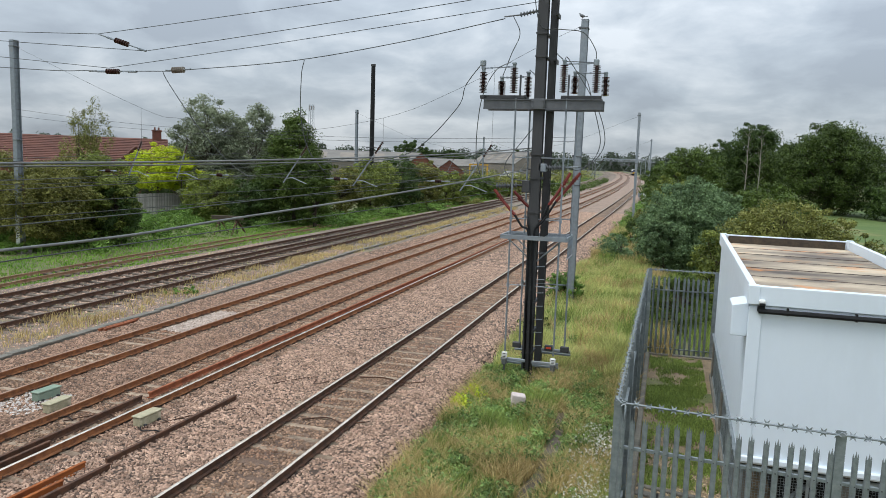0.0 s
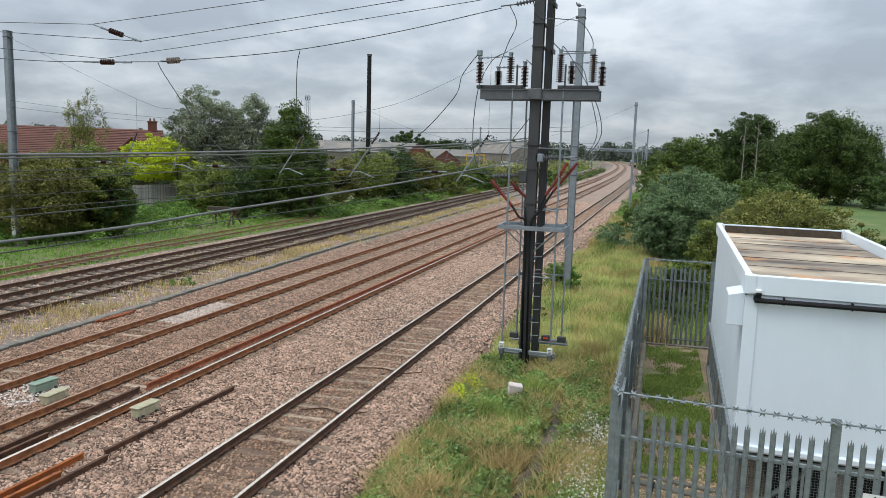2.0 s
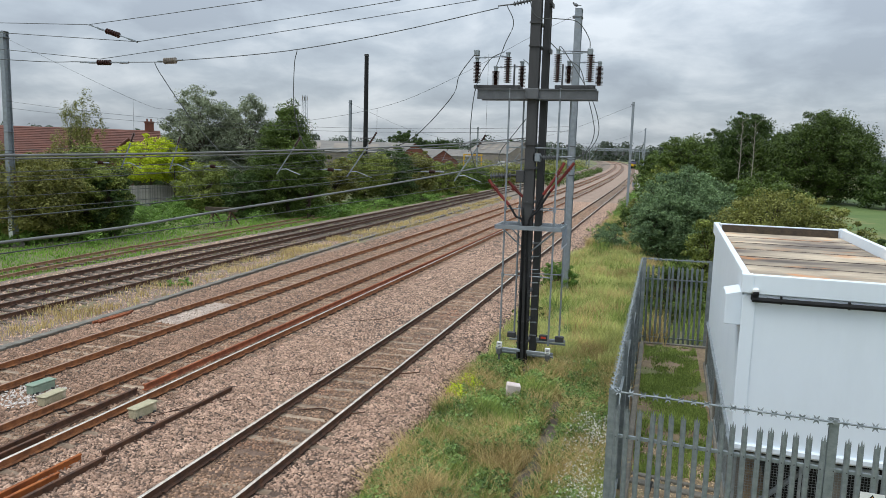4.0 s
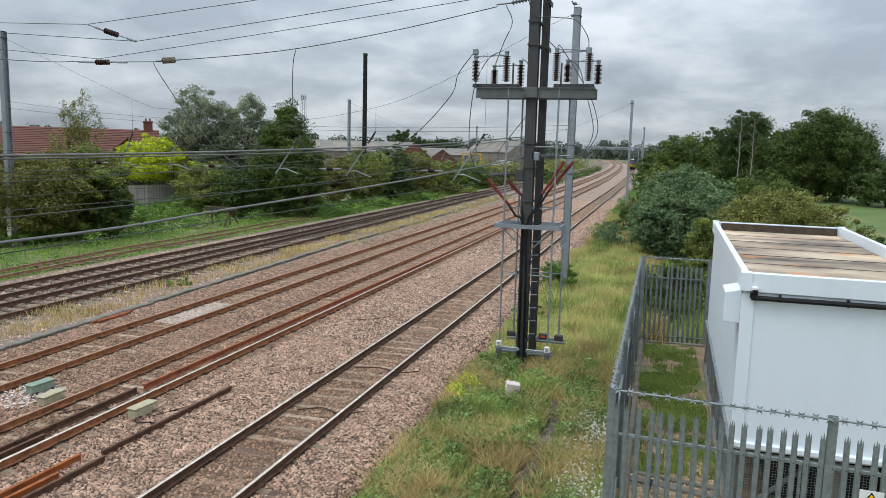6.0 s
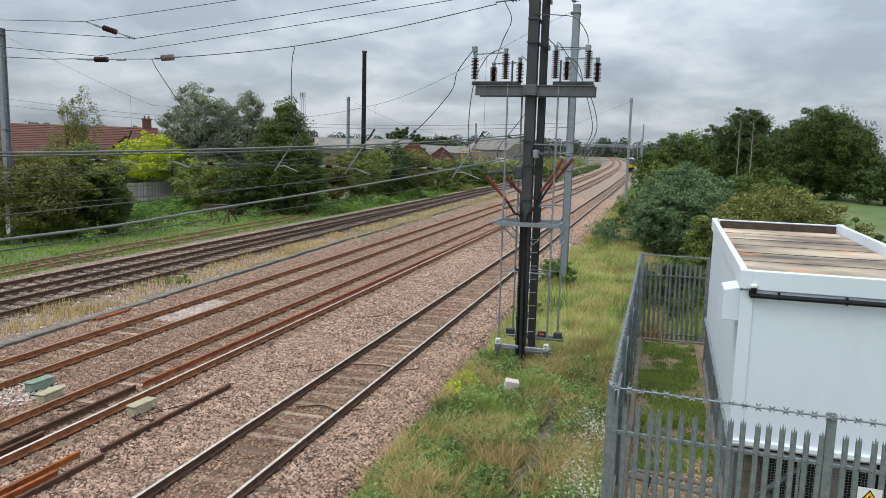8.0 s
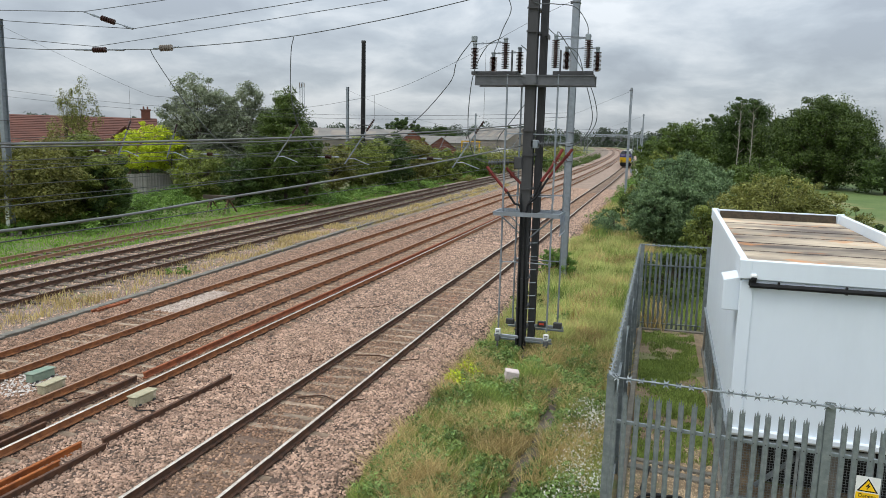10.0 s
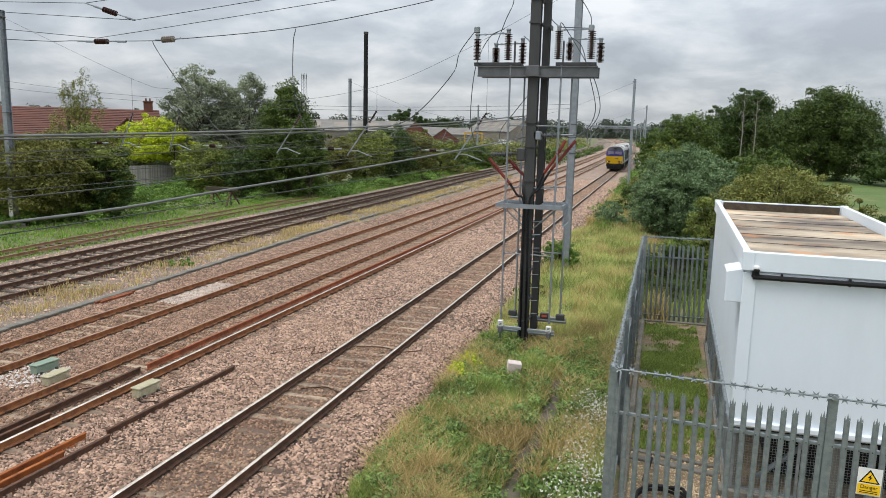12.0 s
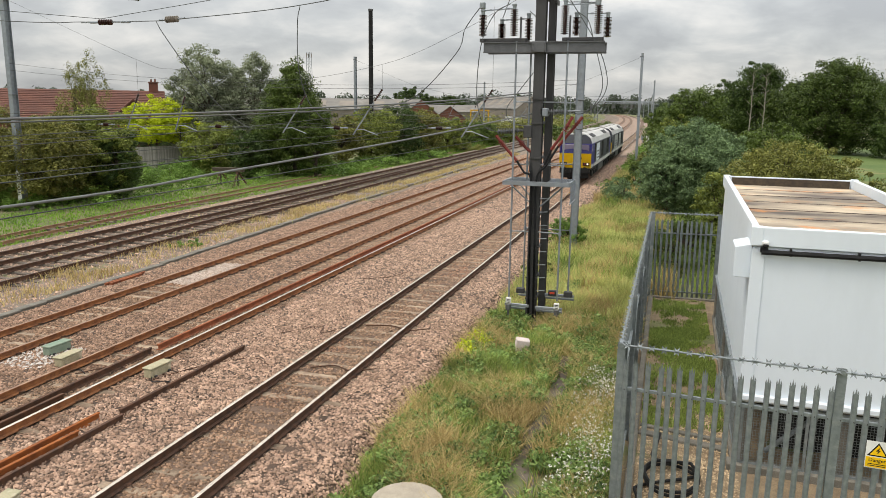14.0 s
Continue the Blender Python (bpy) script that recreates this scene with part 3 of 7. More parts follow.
def wire(name, pts, r, label, material=None, seg=5):
    bm = bmesh.new()
    tube(bm, pts, r, seg)
    return tagged(part(name, bm, material or WIRE, smooth=True), label, "wire")


def section_insulator(p, q, label="ribbed brown insulator in a cross wire"):
    p, q = Vector(p), Vector(q)
    root = thing("line_insulator", Matrix.Translation((p + q) / 2), label, "insulator", "line insulators")
    c = (p + q) / 2
    a, b = p.lerp(q, 0.36) - c, p.lerp(q, 0.64) - c
    bm = bmesh.new()
    shed_stack(bm, a, b, 0.10, 6)
    part("porcelain", bm, PORCELAIN, root)
    for u, v in ((p - c, a), (b, q - c)):
        bm = bmesh.new()
        rod(bm, u, v, 0.022, seg=6)
        rod(bm, u.lerp(v, 0.5), v, 0.04, seg=6)
        part("end_fitting", bm, GALV, root)


# catenary and contact wires over each line, held at the head spans
SPANS = [-28.0, 34.4, 97.0, 176.0, 300.0, 380.0, 470.0]


def overhead(x, contact, heavy, label, y_from=-28.0, r=0.009):
    go = lambda y: x + curve_off(y)
    pts = [(go(y), y, contact) for y in np.arange(y_from, 470, 10.0)]
    wire("contact_wire", pts, r, label + " contact wire")
    cat = []
    for a, b in zip(SPANS, SPANS[1:]):
        for k in range(10):
            t = k / 10
            y = a + (b - a) * t
            cat.append((go(y), y, contact + 1.35 - 4 * heavy * t * (1 - t)))
    wire("catenary_wire", cat, r, label + " catenary wire")
    root = thing("droppers", Matrix(), "thin droppers tying the catenary to the contact wire", "wire")
    for a, b in zip(SPANS[1:4], SPANS[2:5]):
        for k in range(1, 9):
            t = k / 9
            y = a + (b - a) * t
            bm = bmesh.new()
            rod(bm, (go(y), y, contact), (go(y), y, contact + 1.35 - 4 * heavy * t * (1 - t)), 0.005, seg=4)
            part("dropper", bm, WIRE, root)


overhead(T1, 4.68, 0.95, "dark copper")
overhead(T2, 4.62, 0.85, "dark copper")
overhead(T3, 4.55, 0.85, "dark copper")
overhead(T5, 4.68, 0.85, "dark copper")
overhead(T4, 4.70, 0.85, "dark copper")

# heavy wires that run out to the dark mast
wire("anchored_cable", smooth_line([(-9.6, -3.0, 4.72), (-7.5, 6.8, 4.81), (-6.66, 10.2, 5.0), (-5.3, 15.6, 5.38), (-3.92, 21.5, 5.87)]), 0.019, "heavy grey cable anchored to the dark mast", WIRE_GREY, 7)
wire("anchored_cable", smooth_line([(-9.4, -2.5, 5.75), (-7.5, 6.8, 5.84), (-6.1, 12.3, 6.0), (-5.0, 17.0, 6.2), (-3.92, 21.5, 6.48)]), 0.016, "heavy grey cable anchored to the dark mast", WIRE_GREY, 7)
wire("anchored_cable", smooth_line([(-9.5, -2.5, 5.68), (-7.55, 6.8, 5.80), (-6.15, 12.3, 5.94), (-5.0, 17.0, 6.14), (-3.92, 21.5, 6.40)]), 0.010, "grey cable anchored to the dark mast", WIRE_GREY, 7)

# head span between the two masts nearest the bridge
HS = 34.4
wire("headspan_wire", smooth_line([(-38.0, 35.1, 12.0), (-28.2, HS, 8.33), (-25.5, HS, 7.8), (-19.5, HS, 7.25), (-13.7, HS, 8.06), (-9.9, HS, 9.5), (-6.15, HS, 11.41), (-4.02, 34.0, 12.3)]), 0.008, "thin sagging head span wire across the lines")
wire("headspan_wire", sag((-38.0, 35.1, 8.25), (-4.02, 34.0, 7.3), 0.65), 0.008, "taut upper cross span wire over the lines")
wire("headspan_wire", sag((-38.0, 35.1, 7.85), (-4.02, 34.0, 7.1), 0.55), 0.008, "taut upper cross span wire over the lines")
wire("headspan_wire", sag((-38.0, 35.1, 4.8), (-4.02, 34.0, 5.15), 0.12), 0.008, "taut lower cross span wire over the lines")
def low_span(x):
    t = (x + 38.0) / 33.98
    return (x, 35.1 - 1.1 * t, 4.8 + 0.35 * t - 4 * 0.12 * t * (1 - t))


for x in (-31.04, -23.43, -16.3, -10.78):
    section_insulator(low_span(x - 0.6), low_span(x + 0.6))
for x, zt, zb in ((-28.3, 8.35, 6.5), (-13.8, 8.04, 6.85), (-8.2, 10.6, 6.85), (-18.0, 7.35, 6.55), (-25.3, 7.78, 6.4)):
    wire("dropper", [(x, HS, zt), (x, HS, zb)], 0.007, "thin vertical wire hung from the head span")


def pull_off(x, xt, y, zt=6.85, zb=4.58, label="slanting grey tube with an insulator holding the wires"):
    """A slanted registration tube with its insulator and steady arm."""
    root = thing("registration_arm", Matrix.Translation((x, y, zb)), label, "registration arm", "registration arms")
    a, b = Vector((0, 0, 0)), Vector((xt - x, 0, zt - zb))
    bm = bmesh.new()
    rod(bm, a, a.lerp(b, 0.72), 0.035, seg=8)
    part("tube", bm, GALV, root)
    bm = bmesh.new()
    shed_stack(bm, a.lerp(b, 0.74), b, 0.075, 7)
    part("insulator", bm, PORCELAIN, root)
    bm = bmesh.new()
    tube(bm, [a.lerp(b, 0.12), Vector((0.55, 0, 0.28)), Vector((1.35, 0, 0.0))], 0.022, 6)
    part("steady_arm", bm, GALV, root)


for y, k in ((HS, 1.0), (97.0, 1.0), (176.0, 1.0)):
    o = curve_off(y)
    pull_off(-15.4 + o, -13.8 + o, y)
    pull_off(-9.7 + o, -8.2 + o, y)
    pull_off(-19.4 + o, -18.0 + o, y, 6.55)
    pull_off(-26.0 + o, -25.3 + o, y, 6.4)
    pull_off(-29.2 + o, -28.3 + o, y, 6.5)
for (xr, y, zr), (xl, yl, zl) in zip(RIGHT[1:], LEFT[1:]):
    wire("headspan_wire", smooth_line([(xl, yl, zl - 0.4), ((xl * 3 + xr) / 4, y, 8.6), ((xl + xr) / 2, y, 7.3), ((xl + 3 * xr) / 4, y, 8.6), (xr, y, zr - 0.4)]), 0.012, "thin sagging head span wire across the lines")
    for z in (7.6, 7.2, 4.9):
        wire("headspan_wire", sag((xl, yl, z), (xr, y, z), 0.2, 4), 0.012, "taut cross span wire over the lines")

# feeder wires across the lines from the dark mast
FY = 21.7


def taut(pts, drop=0.04):
    """Straight lengths between fixings, each with a little sag."""
    out = []
    for a, b in zip(pts, pts[1:]):
        out += sag(a, b, drop, 5)[:-1]
    return out + [Vector(pts[-1])]


A1, A2 = (-19.63, FY, 10.07), (-17.6, FY, 9.46)
wire("feeder_wire", taut([(-40, FY, 10.95), A1, (-3.75, FY, 11.62)]), 0.012, "dark feeder wire crossing high above the lines")
wire("feeder_wire", taut([(-40, FY, 11.1), A2, (-3.75, FY, 11.1)]), 0.012, "dark feeder wire crossing high above the lines")
wire("feeder_wire", taut([(-40, FY + 0.1, 10.85), (-19.28, FY + 0.1, 8.90), (-3.75, FY + 0.1, 10.75)]), 0.011, "dark feeder wire crossing high above the lines")
wire("feeder_wire", smooth_line([(-40, FY, 9.9), (-23.57, FY, 8.91), (-20.02, FY, 8.80), (-16.94, FY, 8.77), (-16.2, FY, 8.8), (-11.97, FY, 9.08), (-8.2, FY, 9.62), (-4.92, FY, 10.25)]), 0.014, "dark feeder wire crossing high above the lines")
section_insulator(A1, A2)
section_insulator((-20.05, FY, 8.78), (-18.0, FY, 8.76))
root = thing("line_insulator", pose(-16.3, FY, 8.8), "pale ribbed insulator in a feeder wire", "insulator", "line insulators")
bm = bmesh.new()
shed_stack(bm, (-0.25, 0, 0), (0.25, 0, 0.02), 0.11, 6)
part("porcelain", bm, CLAD, root)
bm = bmesh.new()
rod(bm, (-0.5, 0, 0), (-0.25, 0, 0), 0.03)
rod(bm, (0.25, 0, 0.02), (0.5, 0, 0.04), 0.03)
part("end_fitting", bm, GALV, root)
wire("jumper_cable", smooth_line([(-16.94, FY, 8.77), (-16.68, FY, 8.35), (-15.63, FY, 7.03), (-14.4, FY, 5.8), (-13.4, FY, 5.2)]), 0.014, "black jumper cable hanging from the feeder wire")
wire("jumper_cable", smooth_line([(-11.5, FY, 9.1), (-11.6, FY, 8.6), (-11.6, FY, 7.25), (-11.3, FY, 6.2), (-10.7, FY, 5.5)]), 0.014, "black jumper cable hanging from the feeder wire")

# ---- the dark switching mast ----
MX, MY = -3.67, 21.72


def switch_mast():
    root = thing("switching_mast", pose(MX, MY, 0), "dark steel twin joist mast carrying isolator switches and cables", "railway mast")
    for name, dx, dy, w, d in (("front_joist", -0.07, -0.25, 0.29, 0.30), ("rear_joist", 0.16, 0.33, 0.20, 0.26)):
        bm = bmesh.new()
        i_beam(bm, dx, dy, GROUND_Z - 0.2, 12.6, w, d, 0.018)
        part(name, bm, DARK_STEEL, root)
    for z in (0.35, 1.0, 1.9, 2.9, 4.6, 5.6, 6.3, 7.72, 9.1, 9.75, 10.9):
        bm = bmesh.new()
        box(bm, (0.05, 0.04, z), (0.09, 0.62, 0.07), bevel=0.01)
        box(bm, (-0.07, -0.43, z), (0.33, 0.03, 0.045))
        part("batten_plate", bm, DARK_STEEL, root)
    bm = bmesh.new()
    box(bm, (-0.05, 0.05, GROUND_Z), (0.9, 1.2, 0.25), bevel=0.03)
    part("footing", bm, CABLE_TROUGH, root)
    # head beam with the switches
    for dy in (-0.46, 0.14):
        bm = bmesh.new()
        box(bm, (0.03, dy, 7.87), (3.45, 0.10, 0.03))
        box(bm, (0.03, dy, 7.60), (3.45, 0.10, 0.03))
        box(bm, (0.03, dy, 7.735), (3.45, 0.02, 0.27))
        part("head_beam", bm, STEEL, root, "grey channel beam")
    bm = bmesh.new()
    box(bm, (-0.07, -0.55, 7.74), (0.40, 0.05, 0.30), bevel=0.01)
    for s in (-1, 1):
        for z in (7.66, 7.82):
            rod(bm, (-0.07 + s * 0.16, -0.54, z), (-0.07 + s * 0.16, -0.61, z), 0.02, seg=6)
    part("clamp_plate", bm, STEEL, root)
    for x0, x1 in ((-1.85, -0.45), (0.55, 1.70)):
        bm = bmesh.new()
        box(bm, ((x0 + x1) / 2, -0.30, 7.95), (x1 - x0, 0.09, 0.10), bevel=0.01)
        box(bm, (x0 + 0.1, -0.05, 7.94), (0.12, 0.75, 0.09), bevel=0.01)
        box(bm, (x1 - 0.1, -0.05, 7.94), (0.12, 0.75, 0.09), bevel=0.01)
        part("switch_base", bm, DARK_STEEL, root)
    stacks = [(-1.76, -0.35, 8.02, 8.72), (-1.33, 0.25, 8.0, 8.52), (-0.84, -0.35, 8.02, 8.85), (-0.53, 0.25, 7.95, 8.66), (0.61, -0.35, 8.04, 8.92), (0.86, 0.25, 8.06, 8.66), (1.53, -0.35, 8.04, 8.90), (1.74, 0.25, 8.0, 8.64)]
    for x, y, z0, z1 in stacks:
        bm = bmesh.new()
        shed_stack(bm, (x, y, z0 + 0.04), (x, y, z1 - 0.05), 0.118, 15)
        ins = part("insulator", bm, PORCELAIN, root, "brown ribbed porcelain insulator")
        bm = bmesh.new()
        rod(bm, (x, y, z1 - 0.06), (x, y, z1 + 0.03), 0.055)
        box(bm, (x, y, z1 + 0.06), (0.12, 0.12, 0.06), bevel=0.01)
        part("metal_cap", bm, GALV_FENCE, ins)
    for x in (-1.76, 1.53):
        bm = bmesh.new()
        box(bm, (x - 0.02, -0.35, 8.92), (0.15, 0.16, 0.18), bevel=0.02)
        part("arc_box", bm, GALV_FENCE, root, "pale grey contact box")
    for (x0, y0, z0), (x1, y1, z1) in (((-1.7, -0.35, 8.78), (-0.84, -0.35, 8.82)), ((0.61, -0.35, 8.88), (1.45, -0.35, 8.90)), ((-1.33, 0.25, 8.57), (-0.53, 0.25, 8.60)), ((0.86, 0.25, 8.70), (1.74, 0.25, 8.70))):
        bm = bmesh.new()
        rod(bm, (x0, y0, z0), (x1, y1, z1), 0.016, seg=6)
        for t in (0.2, 0.5, 0.8):
            c = Vector((x0, y0, z0)).lerp(Vector((x1, y1, z1)), t)
            box(bm, c, (0.06, 0.05, 0.05))
        part("switch_blade", bm, GALV, root)
    for x in (-0.70, 0.72):
        bm = bmesh.new()
        rod(bm, (x, -0.05, 7.9), (x, -0.05, 8.62), 0.03, seg=6)
        part("drive_post", bm, STEEL, root)
    # operating rods down to the levers
    for x, y, zt in ((-0.73, -0.45, 7.9), (-0.43, 0.25, 7.9), (0.74, -0.45, 7.9), (0.97, 0.25, 7.9)):
        bm = bmesh.new()
        rod(bm, (x, y, zt), (x, y, 0.35), 0.028, seg=7)
        part("operating_rod", bm, GALV, root)
        for z in (6.2, 4.4, 2.4):
            bm = bmesh.new()
            rod(bm, (x, y, z - 0.06), (x, y, z + 0.06), 0.045, seg=7)
            part("rod_guide", bm, GALV, root)
            bm = bmesh.new()
            rod(bm, (x, y, z), (0.0, y * 0.8, z), 0.018, seg=5)
            part("rod_stay", bm, GALV, root)
    for x0, x1, y, z in ((-0.85, -0.1, -0.45, 0.12), (0.1, 0.9, -0.45, 0.10), (-0.6, 0.0, 0.3, 0.35), (0.25, 1.15, 0.3, 0.33)):
        bm = bmesh.new()
        box(bm, ((x0 + x1) / 2, y, z), (x1 - x0, 0.08, 0.09), bevel=0.01)
        box(bm, ((x0 + x1) / 2, y + 0.1, z - 0.12), (x1 - x0, 0.06, 0.06), bevel=0.01)
        part("lever_bracket", bm, GALV, root)
    for x, y, z in ((-0.73, -0.5, 0.25), (0.74, -0.5, 0.20)):
        bm = bmesh.new()
        box(bm, (x, y, z), (0.16, 0.10, 0.18), bevel=0.015)
        lv = part("lever_box", bm, WHITE, root, "white lever box with small dark marks")
        bm = bmesh.new()
        for k in range(3):
            box(bm, (x, y - 0.053, z + 0.045 - 0.045 * k), (0.09, 0.006, 0.014))
        part("marking", bm, BLACK, lv)
        bm = bmesh.new()
        box(bm, (x, y + 0.02, z - 0.2), (0.14, 0.16, 0.2), bevel=0.02)
        rod(bm, (x, y, z - 0.3), (x, y, z - 0.55), 0.03)
        part("lever_lock", bm, STEEL, root)
    for x, c in ((-0.5, DARK_STEEL), (0.5, RUST_RED), (0.98, DARK_STEEL)):
        bm = bmesh.new()
        box(bm, (x, 0.22, 0.42), (0.26, 0.16, 0.16), bevel=0.015)
        part("latch_box", bm, DARK_STEEL, root)
        if c is RUST_RED:
            bm = bmesh.new()
            box(bm, (x, 0.135, 0.43), (0.15, 0.01, 0.06))
            part("red_label", bm, mat("red_label_paint", (0.75, 0.09, 0.04), (0.70, 0.08, 0.04), 0.4, 3, bump=0), root)
    # platform
    bm = bmesh.new()
    for y in (-0.62, 0.62):
        box(bm, (0.0, y, 3.86), (1.95, 0.06, 0.12))
    for x in (-0.97, 0.97):
        box(bm, (x, 0, 3.86), (0.05, 1.24, 0.12))
    part("platform_frame", bm, GALV, root)
    bm = bmesh.new()
    for k in range(34):
        x = -0.94 + k * 0.057
        if abs(x + 0.07) < 0.17 or abs(x - 0.16) < 0.12:
            box(bm, (x, -0.52, 3.90), (0.012, 0.18, 0.03))
            box(bm, (x, 0.54, 3.90), (0.012, 0.16, 0.03))
        else:
            box(bm, (x, 0, 3.90), (0.012, 1.2, 0.03))
    for k in range(9):
        for xa, xb in ((-0.95, -0.26), (0.30, 0.95)):
            box(bm, ((xa + xb) / 2, -0.56 + k * 0.14, 3.895), (xb - xa, 0.008, 0.02))
    tagged(part("platform_grating", bm, GALV, root), kind="stuff")
    for x in (-0.8, 0.8):
        for y in (-0.5, 0.5):
            bm = bmesh.new()
            rod(bm, (x, y, 3.82), (x * 0.1, y * 0.6, 3.15), 0.022, seg=6)
            part("platform_brace", bm, GALV, root)
    bm = bmesh.new()
    for k in range(9):
        for s in (0, 1):
            rod(bm, (1.0, -0.55 + k * 0.14, 3.3 if s else 3.85), (1.0, -0.55 + (k + 1) * 0.14 if k < 8 else 0.62, 3.85 if s else 3.3), 0.006, seg=4)
    rod(bm, (1.0, -0.6, 3.3), (1.0, 0.62, 3.3), 0.02, seg=6)
    part("mesh_guard", bm, GALV, root)
    # terminations and cable boots
    for a, b, n in (((-1.25, -0.35, 5.33), (-0.60, -0.35, 5.38), 8), ((0.22, -0.3, 5.92), (0.80, -0.3, 5.95), 8)):
        bm = bmesh.new()
        shed_stack(bm, a, b, 0.085, n)
        part("post_insulator", bm, STEEL, root)
    bm = bmesh.new()
    box(bm, (-0.33, -0.33, 5.36), (0.24, 0.26, 0.36), bevel=0.02)
    rod(bm, (-0.62, -0.35, 5.38), (-0.4, -0.35, 5.38), 0.03)
    part("junction_box", bm, DARK_STEEL, root)
    bm = bmesh.new()
    box(bm, (0.12, -0.3, 5.92), (0.22, 0.20, 0.24), bevel=0.02)
    part("clamp_bracket", bm, GALV, root)
    bm = bmesh.new()
    rod(bm, (0.78, -0.3, 5.95), (1.15, -0.3, 5.97), 0.025)
    part("terminal_rod", bm, GALV, root)
    for pts in ([(-1.27, -0.4, 5.22), (-0.95, -0.42, 4.85), (-0.62, -0.42, 4.50)], [(-0.72, -0.2, 5.2), (-0.45, -0.2, 4.92), (-0.25, -0.2, 4.75)], [(0.95, -0.38, 5.8), (0.68, -0.42, 5.3), (0.38, -0.42, 4.85)], [(1.2, -0.1, 5.8), (0.9, -0.15, 5.4), (0.55, -0.2, 4.95)]):
        bm = bmesh.new()
        tube(bm, smooth_line(pts), 0.045, 8)
        p, q = Vector(pts[1]), Vector(pts[2])
        for t in (-0.55, -0.4, -0.25):
            c = p.lerp(q, t)
            d = (q - p).normalized() * 0.012
            rod(bm, c - d, c + d, 0.085, seg=9)
        boot = part("cable_boot", bm, RED_CABLE, root, "dark red cable termination")
        bm = bmesh.new()
        end = (-0.17, -0.455, 3.9) if pts[0][0] < 0 else (-0.02, -0.46, 3.9)
        tube(bm, smooth_line([pts[2], ((pts[2][0] * 0.5 + end[0] * 0.5), -0.45, (pts[2][2] + end[2]) / 2 - 0.02), end, (end[0] + 0.02, -0.44, 2.0), (end[0] + 0.05, -0.44, -0.4)]), 0.035, 7)
        part("black_cable", bm, BLACK, root)
    for pts in ([(-1.75, -0.35, 9.0), (-2.3, -0.3, 8.3), (-2.6, -0.2, 7.6), (-4.1, 0.0, 6.25), (-6.0, 0.0, 5.9)],
                [(-0.95, -0.35, 8.95), (-1.35, -0.5, 8.7), (-1.7, -0.5, 8.05), (-1.84, -0.5, 7.2), (-1.86, -0.45, 6.2), (-1.65, -0.4, 5.5), (-1.27, -0.38, 5.33)],
                [(-0.95, -0.35, 10.28), (-0.72, -0.35, 9.75), (-0.95, -0.3, 9.2), (-1.3, 0.2, 8.62)],
                [(-0.5, 0.25, 8.8), (-0.3, 0.2, 8.6), (-0.2, 0.1, 8.1), (-0.2, 0.1, 7.9)],
                [(-0.35, -0.45, 10.9), (-0.1, -0.45, 9.95), (0.5, -0.35, 9.85), (1.1, -0.35, 9.75), (1.45, -0.35, 9.3), (1.5, -0.35, 9.0)],
                [(0.2, 0.4, 9.35), (0.55, 0.2, 9.05), (0.9, -0.1, 8.98), (1.45, -0.3, 8.93)],
                [(0.62, -0.35, 8.95), (0.68, -0.4, 9.07), (0.95, -0.4, 8.7), (1.35, -0.4, 8.1), (1.68, -0.4, 7.5), (1.86, -0.4, 6.9), (1.83, -0.4, 6.5), (1.6, -0.38, 6.15), (1.35, -0.35, 5.98), (1.15, -0.3, 5.97)],
                [(0.9, 0.25, 8.75), (1.2, 0.2, 8.5), (1.4, 0.1, 7.9), (1.62, 0.0, 7.2), (1.72, -0.1, 6.7), (1.62, -0.15, 6.3), (1.35, -0.2, 5.98), (1.1, -0.25, 5.88), (0.85, -0.3, 5.95)],
                [(-0.3, -0.4, 5.5), (-0.85, -0.3, 5.6), (-1.0, -0.3, 6.0), (-0.6, -0.2, 6.6), (-0.15, -0.1, 7.2)]):
        bm = bmesh.new()
        tube(bm, smooth_line(pts), 0.013, 6)
        part("jumper_cable", bm, WIRE, root)
    bm = bmesh.new()
    shed_stack(bm, (-0.75, -0.35, 10.28), (-0.22, -0.35, 10.38), 0.075, 6)
    rod(bm, (-1.2, -0.35, 10.24), (-0.75, -0.35, 10.28), 0.02)
    part("strain_insulator", bm, STEEL, root)
    for z in (9.05, 10.35):
        bm = bmesh.new()
        box(bm, (0.28, 0.2, z), (0.09, 0.5, 0.09), Matrix.Rotation(radians(0), 4, "X"), bevel=0.01)
        box(bm, (0.33, 0.1, z - 0.05), (0.03, 0.4, 0.12))
        part("angle_bracket", bm, DARK_STEEL, root)
    # climbing irons
    for k in range(8):
        bm = bmesh.new()
        rod(bm, (0.1, -0.38, 0.6 + k * 0.4), (0.34, -0.38, 0.62 + k * 0.4), 0.012, seg=5)
        part("step_iron", bm, GALV, root)


switch_mast()

# a pigeon on top of the grey mast
root = thing("pigeon", pose(-4.15, 33.75, 12.47, 0, 0, 65), "grey pigeon perched on top of a mast", "bird")
bm = bmesh.new()
bmesh.ops.create_uvsphere(bm, u_segments=10, v_segments=8, radius=1, matrix=Matrix.Translation((0, 0, 0.15)) @ Matrix.Rotation(radians(20), 4, "X") @ Matrix.Diagonal((0.065, 0.14, 0.07, 1)))
part("body", bm, STEEL, root, smooth=True)
bm = bmesh.new()
bmesh.ops.create_uvsphere(bm, u_segments=8, v_segments=6, radius=0.036, matrix=Matrix.Translation((0, 0.13, 0.25)))
rod(bm, (0, 0.1, 0.19), (0, 0.13, 0.25), 0.035, 0.028)
rod(bm, (0, 0.16, 0.25), (0, 0.19, 0.245), 0.01, 0.002, 5)
